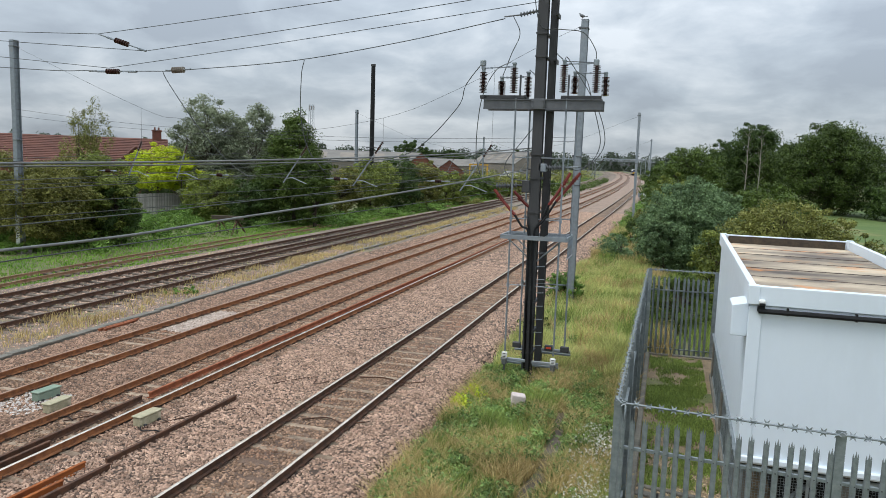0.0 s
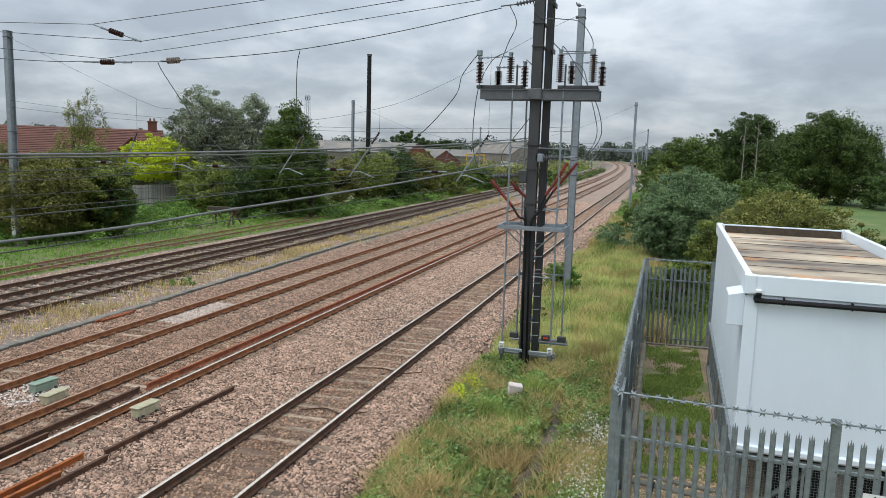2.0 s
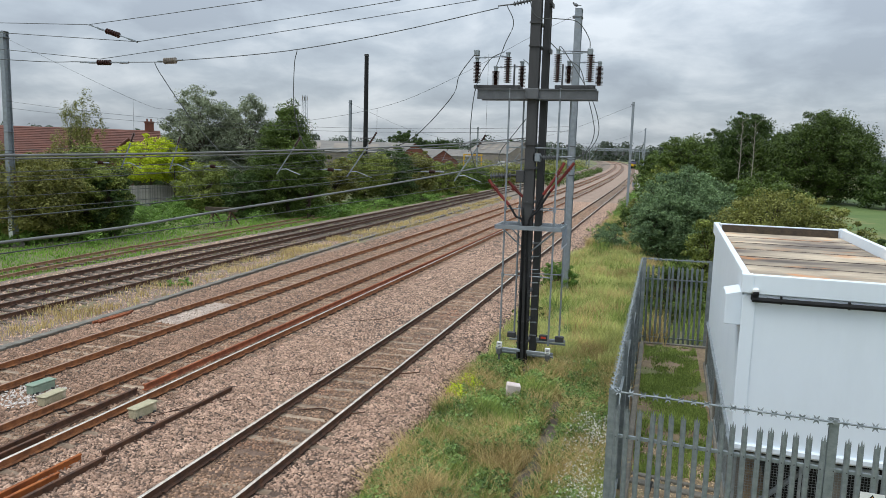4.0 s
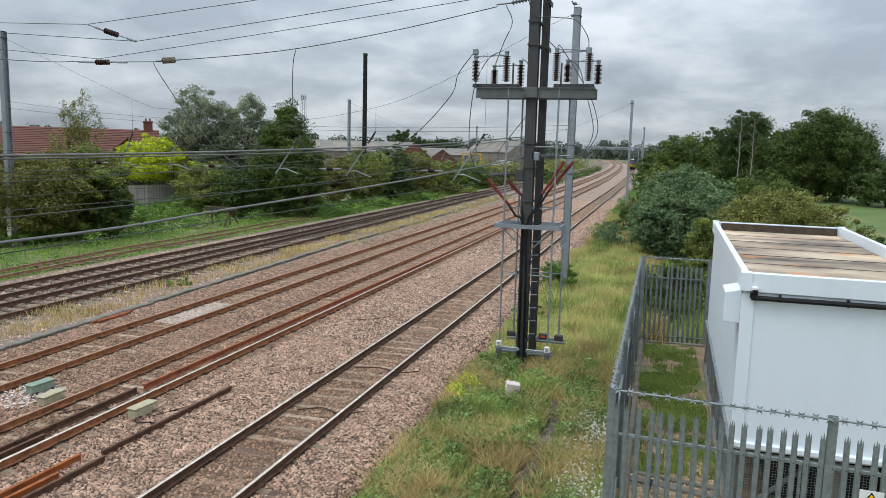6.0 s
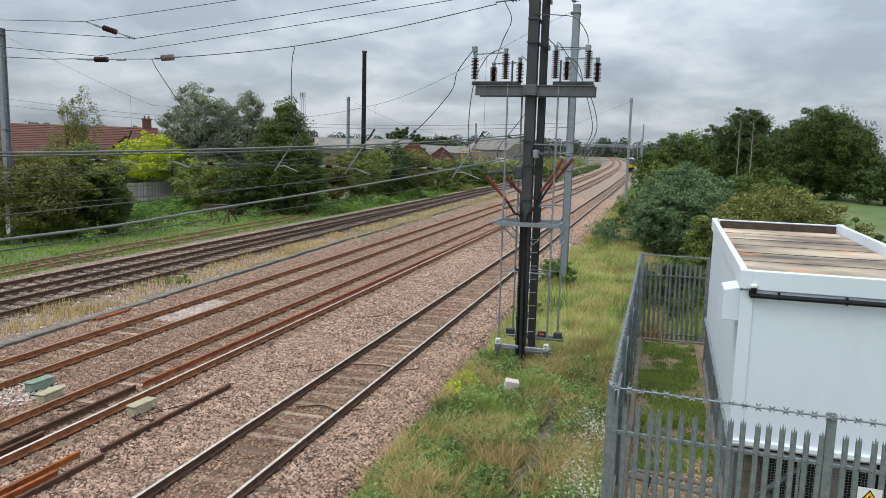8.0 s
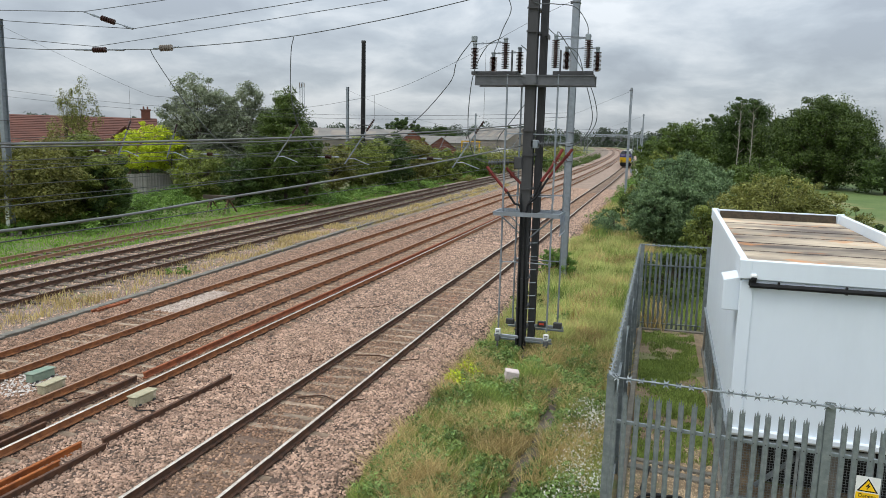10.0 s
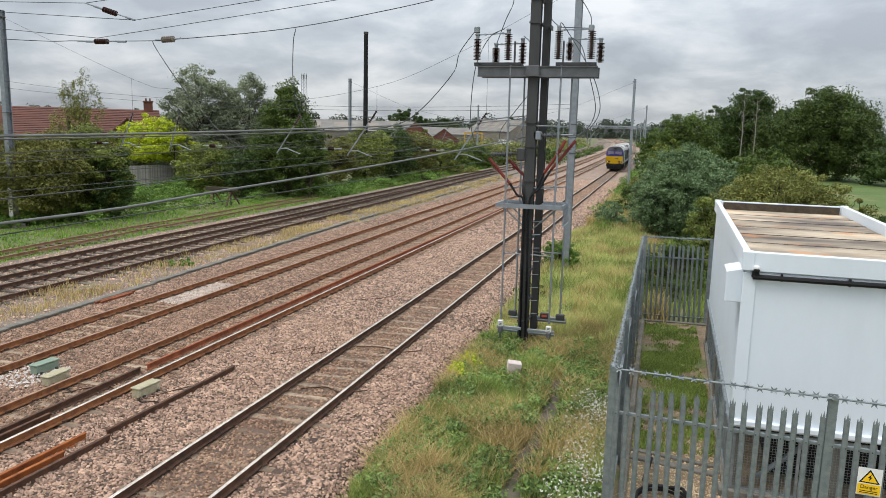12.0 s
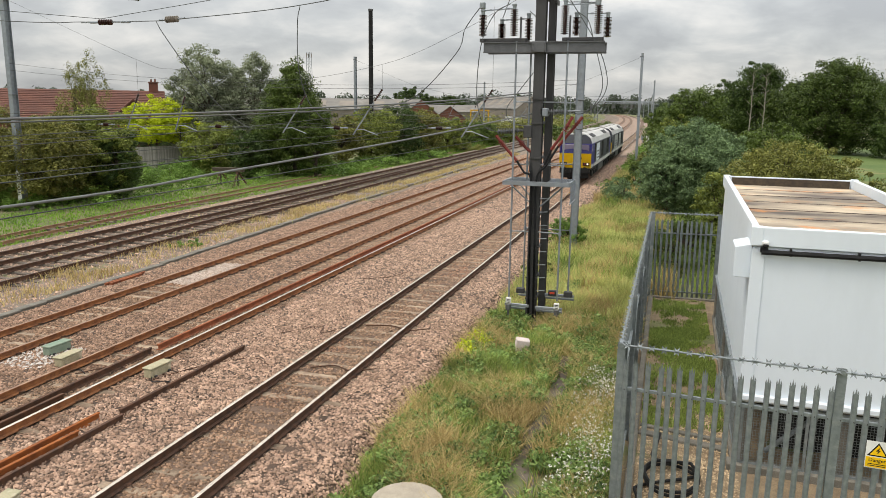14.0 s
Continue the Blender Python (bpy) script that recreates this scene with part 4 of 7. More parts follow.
part("head", bm, STEEL, root, smooth=True)
bm = bmesh.new()
box(bm, (0, -0.19, 0.10), (0.06, 0.15, 0.015), bevel=0.004)
part("tail", bm, DARK_STEEL, root)
for s in (-1, 1):
    bm = bmesh.new()
    rod(bm, (s * 0.02, 0, 0.0), (s * 0.02, 0, 0.1), 0.006, seg=5)
    part("leg", bm, RED_CABLE, root)

# ---- palisade fence round the yard ----
FZ = -0.6


def pale_mesh(h):
    """A corrugated steel pale with a three-pointed head."""
    bm = bmesh.new()
    prof = [(-0.039, 0.012), (-0.025, -0.008), (0.0, -0.014), (0.025, -0.008), (0.039, 0.012)]
    t = 0.004
    lo = [bm.verts.new((x, y, 0)) for x, y in prof] + [bm.verts.new((x, y + t, 0)) for x, y in reversed(prof)]
    mid = [bm.verts.new((x, y, h - 0.10)) for x, y in prof] + [bm.verts.new((x, y + t, h - 0.10)) for x, y in reversed(prof)]
    k = len(lo)
    for j in range(k):
        bm.faces.new((lo[j], lo[(j + 1) % k], mid[(j + 1) % k], mid[j]))
    for x, y, top, wd in ((0, -0.014, h, 0.016), (-0.030, 0.008, h - 0.045, 0.010), (0.030, 0.008, h - 0.045, 0.010)):
        b = [bm.verts.new((x - wd, y, h - 0.10)), bm.verts.new((x + wd, y, h - 0.10)), bm.verts.new((x + wd, y + t, h - 0.10)), bm.verts.new((x - wd, y + t, h - 0.10))]
        a = bm.verts.new((x, y + t / 2, top))
        for j in range(4):
            bm.faces.new((b[j], b[(j + 1) % 4], a))
    bmesh.ops.recalc_face_normals(bm, faces=bm.faces)
    return bm


def spike_mesh():
    """Two crossed bow-tie blades that turn on the top rod."""
    bm = bmesh.new()
    for turn in (0, 90):
        m = Matrix.Rotation(radians(turn), 4, "X")
        for s in (-1, 1):
            outline = [(-0.024, 0.0), (0.024, 0.0), (0.042, 0.068 * s), (0.0, 0.026 * s), (-0.042, 0.068 * s)]
            lo = [bm.verts.new(m @ Vector((x, -0.002, z))) for x, z in outline]
            hi = [bm.verts.new(m @ Vector((x, 0.002, z))) for x, z in outline]
            bm.faces.new(lo)
            bm.faces.new(hi[::-1])
            for k in range(5):
                bm.faces.new((lo[k], hi[k], hi[(k + 1) % 5], lo[(k + 1) % 5]))
    bmesh.ops.recalc_face_normals(bm, faces=bm.faces)
    return bm


PALE = SPIKE = None


def palisade(p, q, label, posts, tip=2.30, end_post=True, pitch=0.163):
    """A run of fence from p to q with rails, posts at the given distances, pales and a spiked rod."""
    global PALE, SPIKE
    p, q = Vector((*p, FZ)), Vector((*q, FZ))
    d = q - p
    length = d.length
    ang = math.atan2(d.y, d.x)
    root = thing("palisade_fence", Matrix.Translation(p) @ Matrix.Rotation(ang, 4, "Z"), label, "fence", "yard fences")
    h = tip - FZ
    for z in (0.32, h - 0.49):
        bm = bmesh.new()
        box(bm, (length / 2, 0.03, z), (length, 0.045, 0.006))
        box(bm, (length / 2, 0.008, z - 0.022), (length, 0.006, 0.045))
        part("rail", bm, GALV_FENCE, root)
    bm = bmesh.new()
    rod(bm, (0, -0.01, h + 0.19), (length, -0.01, h + 0.19), 0.016, seg=8)
    part("spike_rod", bm, GALV_FENCE, root)
    for s in posts:
        bm = bmesh.new()
        hh = h + 0.22
        box(bm, (s, 0.09, hh / 2), (0.12, 0.008, hh))
        box(bm, (s, 0.05, hh / 2), (0.008, 0.08, hh))
        box(bm, (s, 0.012, hh / 2), (0.12, 0.008, hh))
        rod(bm, (s, 0.005, hh - 0.03), (s, -0.03, hh - 0.03), 0.04, seg=6)
        post = part("post", bm, GALV_FENCE, root)
    n = int(length / pitch)
    for k in range(n):
        s = (k + 0.5) * length / n
        if any(abs(s - a) < 0.07 for a in posts):
            continue
        m = pose(s, -0.012, rng.normal(0, 0.006), 0, rng.normal(0, 0.35), 0)
        if PALE is None:
            PALE = part("pale", pale_mesh(h), GALV_FENCE, root)
            PALE.matrix_basis = m
        else:
            shared("pale", PALE, root, m)
    n = int(length / 0.175)
    for k in range(n):
        m = pose((k + 0.5) * length / n, -0.01, h + 0.19, rng.uniform(0, 90), 0, 0)
        if SPIKE is None:
            SPIKE = part("spike", spike_mesh(), GALV_FENCE, root)
            SPIKE.matrix_basis = m
        else:
            shared("spike", SPIKE, root, m)
    # bolts where pale and rail meet
    bm = bmesh.new()
    for k in range(int(length / pitch)):
        s = (k + 0.5) * length / int(length / pitch)
        for z in (0.30, h - 0.51):
            box(bm, (s, -0.03, z), (0.014, 0.012, 0.014))
    tagged(part("bolts", bm, DARK_STEEL, root), kind="stuff")
    return root


CORNER = (-0.50, 11.05)
palisade(CORNER, (5.6, 10.62), "galvanised palisade fence with spiked rod, facing the bridge", (0.0, 3.02, 5.9))
palisade((-0.46, 26.35), CORNER, "galvanised palisade fence with spiked rod beside the verge", (0.02, 3.0, 6.1, 9.2, 12.2, 15.2))
palisade((6.4, 26.8), (-0.46, 26.35), "galvanised palisade fence with spiked rod at the yard end", (0.0, 2.3, 4.6, 6.8))
bm = bmesh.new()
for a, b, w in (((-0.30, 11.3), (-0.30, 26.2), 0.14), ((-0.3, 26.15), (6.3, 26.5), 0.14), ((-0.22, 14.6), (1.45, 14.3), 0.2), ((-0.2, 14.95), (1.45, 14.68), 0.12)):
    p, q = Vector((*a, -0.55)), Vector((*b, -0.55))
    d = q - p
    box(bm, (d.length / 2, 0, 0), (d.length, w, 0.22), Matrix.Translation(p) @ Matrix.Rotation(math.atan2(d.y, d.x), 4, "Z"), bevel=0.015)
tagged(part("yard_edging", bm, CABLE_TROUGH), "weathered concrete edging round the gravel yard", "edging", kind="structure")
bm = bmesh.new()
bmesh.ops.create_grid(bm, x_segments=24, y_segments=50, size=0.5, matrix=Matrix.Translation((3.0, 18.6, -0.50)) @ Matrix.Diagonal((7.0, 15.6, 1, 1)))
for v in bm.verts:
    v.co.z += noise.noise(v.co * 1.2) * 0.025
tagged(part("yard_ground", bm, GRAVEL, smooth=True), "gravel yard with patches of grass", "ground", kind="structure")


# warning sign on the front fence
def warning_sign():
    root = thing("warning_sign", pose(3.02, 10.74, 1.38, 0, 0, -4), "white and yellow electrical danger sign on the fence", "sign")
    root.matrix_basis = pose(3.04, 10.74, 1.38, 0, 0, -4)
    bm = bmesh.new()
    box(bm, (0, 0, 0), (0.30, 0.004, 0.40), bevel=0.001)
    part("plate", bm, WHITE, root, "white plate")
    bm = bmesh.new()
    t = [(-0.13, -0.02), (0.13, -0.02), (0.0, 0.18)]
    i = [(-0.098, -0.002), (0.098, -0.002), (0.0, 0.15)]

    def tri(pts, y, bm):
        f = bm.faces.new([bm.verts.new((x, y, z)) for x, z in pts])
        g = bmesh.ops.extrude_face_region(bm, geom=[f])
        bmesh.ops.translate(bm, vec=(0, -0.002, 0), verts=[v for v in g["geom"] if isinstance(v, bmesh.types.BMVert)])
        return bm
    part("triangle_border", tri(t, -0.003, bm), BLACK, root)
    part("triangle", tri(i, -0.006, bmesh.new()), YELLOW, root)
    part("bolt_symbol", tri([(0.02, 0.12), (-0.028, 0.055), (0.0, 0.06), (-0.01, 0.012), (0.03, 0.075), (0.005, 0.07)], -0.009, bmesh.new()), BLACK, root)
    bm = bmesh.new()
    box(bm, (0, -0.005, -0.11), (0.28, 0.004, 0.15))
    part("yellow_panel", bm, YELLOW, root)
    cu = bpy.data.curves.new("lettering", "FONT")
    cu.body, cu.size, cu.extrude, cu.align_x = "Danger", 0.072, 0.001, "CENTER"
    ob = new("lettering", cu)
    ob.data.materials.append(BLACK)
    ob.parent = root
    ob.matrix_basis = pose(0, -0.009, -0.10, 90, 0, 0)
    bm = bmesh.new()
    for z in (-0.135, -0.16):
        box(bm, (0, -0.008, z), (0.22, 0.003, 0.010))
    part("small_print", bm, BLACK, root)


warning_sign()


# ---- the white cabin ----
def cabin():
    x0, x1, y0, y1, z0, z1 = 1.5, 5.10, 13.55, 24.0, 0.86, 4.06
    root = thing("equipment_cabin", pose(1.50, 13.52, 0, 0, 0, -0.95) @ Matrix.Translation((-1.5, -13.55, 0)), "white steel equipment cabin on a raised base with stained flat roof", "cabin")
    cx, cy, w, l = (x0 + x1) / 2, (y0 + y1) / 2, x1 - x0, y1 - y0
    bm = bmesh.new()
    box(bm, (cx, cy, (z0 + 3.72) / 2), (w - 0.06, l - 0.06, 3.72 - z0), bevel=0.01)
    part("body", bm, WHITE_PANEL, root)
    # parapet rails round the roof
    for name, c, s in (("front", (cx, y0 + 0.05, 3.90), (w + 0.02, 0.13, 0.34)), ("back", (cx, y1 - 0.05, 3.92), (w + 0.02, 0.10, 0.30)), ("side", (x0 + 0.04, cy, 3.90), (0.12, l - 0.16, 0.34)), ("side", (x1 - 0.04, cy, 3.90), (0.12, l - 0.16, 0.34))):
        bm = bmesh.new()
        box(bm, c, s, bevel=0.012)
        part("parapet", bm, WHITE_PANEL, root)
    for c in ((x0 + 0.06, y1 - 0.06, 3.93), (x1 - 0.06, y1 - 0.06, 3.93), (x0 + 0.05, y0 + 0.05, 3.91), (x1 - 0.05, y0 + 0.05, 3.91)):
        bm = bmesh.new()
        box(bm, c, (0.19, 0.19, 0.33), bevel=0.01)
        part("corner_block", bm, WHITE_PANEL, root)
    # roof sheets and rusted seams
    n = 7
    step = (l - 0.3) / n
    for k in range(n):
        bm = bmesh.new()
        box(bm, (cx, y0 + 0.15 + (k + 0.5) * step, 3.80 + 0.004 * (k % 2)), (w - 0.24, step - 0.05, 0.05), bevel=0.008)
        part("roof_sheet", bm, ROOF, root)
        if k:
            bm = bmesh.new()
            box(bm, (cx, y0 + 0.15 + k * step, 3.805), (w - 0.24, 0.045, 0.06))
            part("roof_seam", bm, ROOF_RUST, root)
    bm = bmesh.new()
    box(bm, (cx, y1 - 0.16, 3.92), (w - 0.4, 0.05, 0.24))
    part("back_upstand", bm, BARK, root, "dark rusty upstand")
    # gutter, corner posts, panel seams, base trim
    bm = bmesh.new()
    tube(bm, [(x0 + 0.14, y0 - 0.05, 3.64), (x1, y0 - 0.05, 3.66)], 0.045, 8)
    box(bm, (x0 + 0.18, y0 - 0.03, 3.68), (0.12, 0.08, 0.10), bevel=0.01)
    for k in range(4):
        box(bm, (x0 + 0.6 + k * 1.05, y0 - 0.04, 3.66), (0.03, 0.08, 0.13))
    part("gutter", bm, BLACK, root, "black gutter")
    for x in (x0 + 0.10, x1 - 0.10):
        bm = bmesh.new()
        box(bm, (x, y0 + 0.03, (z0 + 3.7) / 2), (0.22, 0.05, 3.7 - z0), bevel=0.01)
        part("corner_post", bm, WHITE_PANEL, root)
    for c, s in (((cx, y0 - 0.005, z0 + 0.10), (w + 0.04, 0.10, 0.10)), ((x0 + 0.0, cy, z0 + 0.05), (0.07, l, 0.07))):
        bm = bmesh.new()
        box(bm, c, s, bevel=0.012)
        part("base_trim", bm, WHITE_PANEL if s[0] > 1 else GALV_FENCE, root)
    for k in range(6):
        bm = bmesh.new()
        box(bm, (x0 - 0.035, y0 + 0.5 + k * 1.9, z0 + 0.05), (0.04, 0.12, 0.07), bevel=0.01)
        part("trim_bracket", bm, GALV_FENCE, root)
    # mesh skirts on posts
    for a, b, ax in (((x0 + 0.05, y0 + 0.06), (x1, y0 + 0.06), 0), ((x0 + 0.05, y0 + 0.1), (x0 + 0.05, y1), 1)):
        span = (b[ax] - a[ax])
        m = Matrix.Translation((*a, 0)) @ (Matrix() if ax == 0 else Matrix.Rotation(radians(90), 4, "Z"))
        k = 3 if ax == 0 else 6
        for j in range(k):
            u0, u1 = j * span / k + 0.05, (j + 1) * span / k - 0.05
            bm = bmesh.new()
            for z in (-0.34, z0 - 0.06):
                box(bm, ((u0 + u1) / 2, 0, z), (u1 - u0, 0.04, 0.05), m)
            for u in (u0, u1):
                box(bm, (u, 0, (z0 - 0.4) / 2), (0.05, 0.04, z0 + 0.34), m)
            fr = part("skirt_frame", bm, GALV_FENCE, root)
            bm = bmesh.new()
            nx, nz = int((u1 - u0) / 0.05), int((z0 + 0.3) / 0.05)
            for i in range(nx):
                box(bm, (u0 + i * 0.05, 0, (z0 - 0.4) / 2), (0.004, 0.004, z0 + 0.3), m)
            for i in range(nz):
                box(bm, ((u0 + u1) / 2, 0, -0.34 + i * 0.05), (u1 - u0, 0.004, 0.004), m)
            tagged(part("wire_mesh", bm, GALV_FENCE, fr), kind="stuff")
    for x in (x0 + 0.15, cx, x1 - 0.15):
        for y in (y0 + 0.35, cy, y1 - 0.3):
            bm = bmesh.new()
            box(bm, (x, y, 0.18), (0.3, 0.3, 1.4), bevel=0.02)
            part("pier", bm, CABLE_TROUGH, root, "concrete pier")
    bm = bmesh.new()
    box(bm, (cx, y0 + 0.1, -0.45), (w + 0.2, 0.3, 0.2), bevel=0.02)
    box(bm, (x0 + 0.1, cy, -0.45), (0.25, l, 0.16), bevel=0.02)
    part("plinth", bm, CABLE_TROUGH, root, "concrete plinth")
    # black block added behind the skirts to stand for underfloor shade
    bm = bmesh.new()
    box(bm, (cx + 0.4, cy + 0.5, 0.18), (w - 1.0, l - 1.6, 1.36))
    part("base_core", bm, BLACK, root, "black block added as the shade under the cabin floor")
    # brace seen through the mesh
    bm = bmesh.new()
    rod(bm, (x0 + 0.6, y0 + 0.6, -0.3), (x0 + 1.6, y0 + 0.6, 0.7), 0.05)
    part("brace", bm, GALV_FENCE, root)
    # vent hood and lamp
    bm = bmesh.new()
    r = bmesh.ops.create_cube(bm, size=1, matrix=Matrix.Translation((x0 - 0.13, 14.15, 3.42)) @ Matrix.Diagonal((0.28, 0.75, 0.62, 1)))
    for v in r["verts"]:
        if v.co.x < x0 - 0.2 and v.co.z > 3.5:
            v.co.z -= 0.07
    bmesh.ops.bevel(bm, geom=list(bm.edges), offset=0.012, segments=1, affect="EDGES")
    part("vent_hood", bm, WHITE_PANEL, root)
    bm = bmesh.new()
    box(bm, (x0 + 0.19, y0 - 0.05, 3.80), (0.11, 0.12, 0.08), bevel=0.02)
    lamp = part("bulkhead_lamp", bm, WHITE, root)
    bm = bmesh.new()
    box(bm, (x0 + 0.19, y0 - 0.10, 3.765), (0.09, 0.09, 0.05), bevel=0.01)
    part("lens", bm, BLACK, lamp)


cabin()
# hose coiled on the gravel
bm = bmesh.new()
pts = [(0.42 + 0.46 * math.cos(a) * (1 + 0.04 * math.sin(3 * a)), 12.6 + 0.62 * math.sin(a), -0.44 + 0.012 * a) for a in np.linspace(0.5, 13.5, 60)]
pts = [(-0.05, 11.6, -0.45), (-0.15, 12.0, -0.45), (-0.1, 12.3, -0.44)] + pts + [(0.1, 13.2, -0.35), (0.15, 13.8, -0.30), (0.2, 14.3, -0.32)]
tube(bm, smooth_line(pts, 3), 0.030, 7)
tagged(part("hose", bm, BLACK, smooth=True), "black rubber hose coiled on the gravel", "hose")


# ---- the two locomotives ----
def loco(label, side_mat, panel_mat, first):
    """A heavy diesel: its nose at y = 0, running back along +y."""
    root = thing("locomotive", Matrix(), label, "locomotive", "coupled locomotives")
    L = 20.3
    ring = [(1.32, 1.15), (1.32, 2.35), (1.30, 3.15), (1.14, 3.56), (0.70, 3.90), (0.0, 4.02)]
    full = [(x, z) for x, z in ring] + [(-x, z) for x, z in reversed(ring[:-1])]

    def nose(x, z):
        y = 0.0 if z <= 2.35 else (z - 2.35) * 0.42 if z <= 3.15 else 0.34 + (z - 3.15) * 0.7
        return y + 0.10 * (abs(x) / 1.32) ** 2
    levels = [(1.15, 1.32), (1.75, 1.32), (2.35, 1.32), (3.15, 1.30), (3.56, 1.14), (3.90, 0.70), (4.02, 0.05)]

    def face(z0, w0, z1, w1, back):
        bm = bmesh.new()
        n = 8
        rows = []
        for z, w in ((z0, w0), (z1, w1)):
            rows.append([(w * (2 * k / n - 1), nose(w * (2 * k / n - 1), z), z) for k in range(n + 1)])
        if back:
            rows = [[(x, L - y, z) for x, y, z in r] for r in rows]
        vs = [[bm.verts.new(p) for p in r] for r in rows]
        for k in range(n):
            bm.faces.new((vs[0][k], vs[0][k + 1], vs[1][k + 1], vs[1][k]))
        bmesh.ops.solidify(bm, geom=list(bm.faces), thickness=0.03)
        return bm
    for back in (False, True):
        part("end_panel", face(1.15, 1.32, 2.35, 1.32, back), YELLOW, root, "yellow warning panel")
        part("windscreen_surround", face(2.35, 1.32, 3.15, 1.30, back), BLUE if first and not back else LOCO_GREY, root)
        for (za, wa), (zb, wb) in zip(levels[3:], levels[4:]):
            part("nose_roof", face(za, wa, zb, wb, back), LOCO_GREY, root)
    # sides: cab, engine room, cab
    spans = [(0.1, 2.5, BLUE if first else side_mat, "cab_side"), (2.5, L - 2.5, side_mat, "body_side"), (L - 2.5, L - 0.1, side_mat, "cab_side")]
    for s in (-1, 1):
        for a, b, m, name in spans:
            bm = bmesh.new()
            box(bm, (s * 1.29, (a + b) / 2, 2.15), (0.06, b - a - 0.01, 2.0), bevel=0.006)
            part(name, bm, m, root)
        bm = bmesh.new()
        box(bm, (s * 1.325, L / 2, 1.3), (0.02, L - 0.3, 0.28))
        part("sole_bar", bm, ROOF_GREY, root)
        for a, b in (((4.4, 7.0),) if first else ((4.2, 9.0), (11.4, 14.6))):
            bm = bmesh.new()
            box(bm, (s * 1.328, (a + b) / 2, 2.25), (0.018, b - a, 1.5))
            part("side_panel", bm, panel_mat, root, "pale painted side panel")
            bm = bmesh.new()
            for k in range(3):
                box(bm, (s * 1.34, (a + b) / 2, 1.75 + 0.28 * k), (0.01, (b - a) * 0.7, 0.10))
            part("lettering_bar", bm, side_mat, root)
        for a in (3.3, 9.8, 10.7, 15.4, 16.6):
            bm = bmesh.new()
            box(bm, (s * 1.328, a, 2.35), (0.02, 0.75, 1.4))
            for k in range(9):
                box(bm, (s * 1.34, a, 1.75 + k * 0.15), (0.02, 0.7, 0.04))
            part("grille", bm, BLACK, root)
        for a in (0.85, L - 0.95):
            bm = bmesh.new()
            box(bm, (s * 1.326, a, 2.72), (0.02, 0.72, 0.55), bevel=0.006)
            part("cab_window", bm, GLASS, root)
        for a in (1.75, L - 1.85):
            bm = bmesh.new()
            box(bm, (s * 1.327, a, 2.05), (0.02, 0.62, 1.8), bevel=0.006)
            part("cab_door", bm, BLUE if first else side_mat, root)
    # roof
    bm = bmesh.new()
    up = [(x, z) for x, z in full if z > 3.0]
    up = [(1.30, 3.1)] + [p for p in up if p != (1.30, 3.15) and p != (-1.30, 3.15)] + [(-1.30, 3.1)]
    prism(bm, [(x, z) for x, z in up], [(0, 0.85, 0), (0, L - 0.85, 0)])
    part("roof", bm, ROOF_GREY, root)
    for a, b in ((2.6, 5.4), (13.6, 16.8)):
        for s in (-1, 1):
            bm = bmesh.new()
            m = Matrix.Translation((s * 0.92, (a + b) / 2, 3.75)) @ Matrix.Rotation(s * radians(33), 4, "Y")
            box(bm, (0, 0, 0), (0.45, b - a, 0.05), m)
            part("roof_grille", bm, BLACK, root)
    for a in (4.4, 8.2, 12.2, 15.8):
        bm = bmesh.new()
        box(bm, (0, a, 4.03), (0.9, 1.0, 0.10), bevel=0.03)
        part("roof_hatch", bm, ROOF_GREY, root)
    bm = bmesh.new()
    rod(bm, (-0.12, 0.62, 3.62), (-0.12, 0.35, 3.60), 0.05, 0.09)
    rod(bm, (0.12, 0.62, 3.62), (0.12, 0.35, 3.60), 0.05, 0.09)
    part("horn", bm, BLACK, root)
    # nose details
    for s in (-1, 1):
        for y, sg in ((0.0, -1), (L, 1)):
            bm = bmesh.new()
            n = 0.19 if sg < 0 else L - 0.19
            m = Matrix.Translation((s * 0.60, n + sg * 0.06, 2.77)) @ Matrix.Rotation(sg * radians(-22.8), 4, "X") @ Matrix.Rotation(-sg * s * radians(-3), 4, "Z")
            box(bm, (0, 0, 0), (1.02, 0.03, 0.68), m, bevel=0.02)
            part("windscreen", bm, GLASS, root)
            bm = bmesh.new()
            box(bm, (s * 0.93, y + sg * 0.0, 1.48), (0.55, 0.10, 0.24), bevel=0.03)
            lt = part("light_cluster", bm, BLACK, root)
            for dx, mt in ((0.12, LAMP if sg < 0 and first else WHITE), (-0.12, RED_CABLE)):
                bm = bmesh.new()
                rod(bm, (s * (0.93 + dx), y + sg * 0.045, 1.48), (s * (0.93 + dx), y + sg * 0.075, 1.48), 0.075, seg=12)
                part("lens", bm, mt, lt)
            bm = bmesh.new()
            rod(bm, (s * 0.87, y, 1.02), (s * 0.87, y + sg * 0.45, 1.02), 0.09, seg=10)
            rod(bm, (s * 0.87, y + sg * 0.45, 1.02), (s * 0.87, y + sg * 0.51, 1.02), 0.25, seg=14)
            part("buffer", bm, BLACK, root)
            bm = bmesh.new()
            tube(bm, smooth_line([(s * 0.3, y + sg * 0.06, 1.0), (s * 0.34, y + sg * 0.22, 0.75), (s * 0.42, y + sg * 0.08, 0.55)]), 0.03, 6)
            part("brake_hose", bm, BLACK, root)
    for y, sg in ((0.0, -1), (L, 1)):
        bm = bmesh.new()
        box(bm, (0, y - sg * 0.1, 0.92), (2.5, 0.3, 0.44), bevel=0.02)
        part("buffer_beam", bm, BLACK, root)
        bm = bmesh.new()
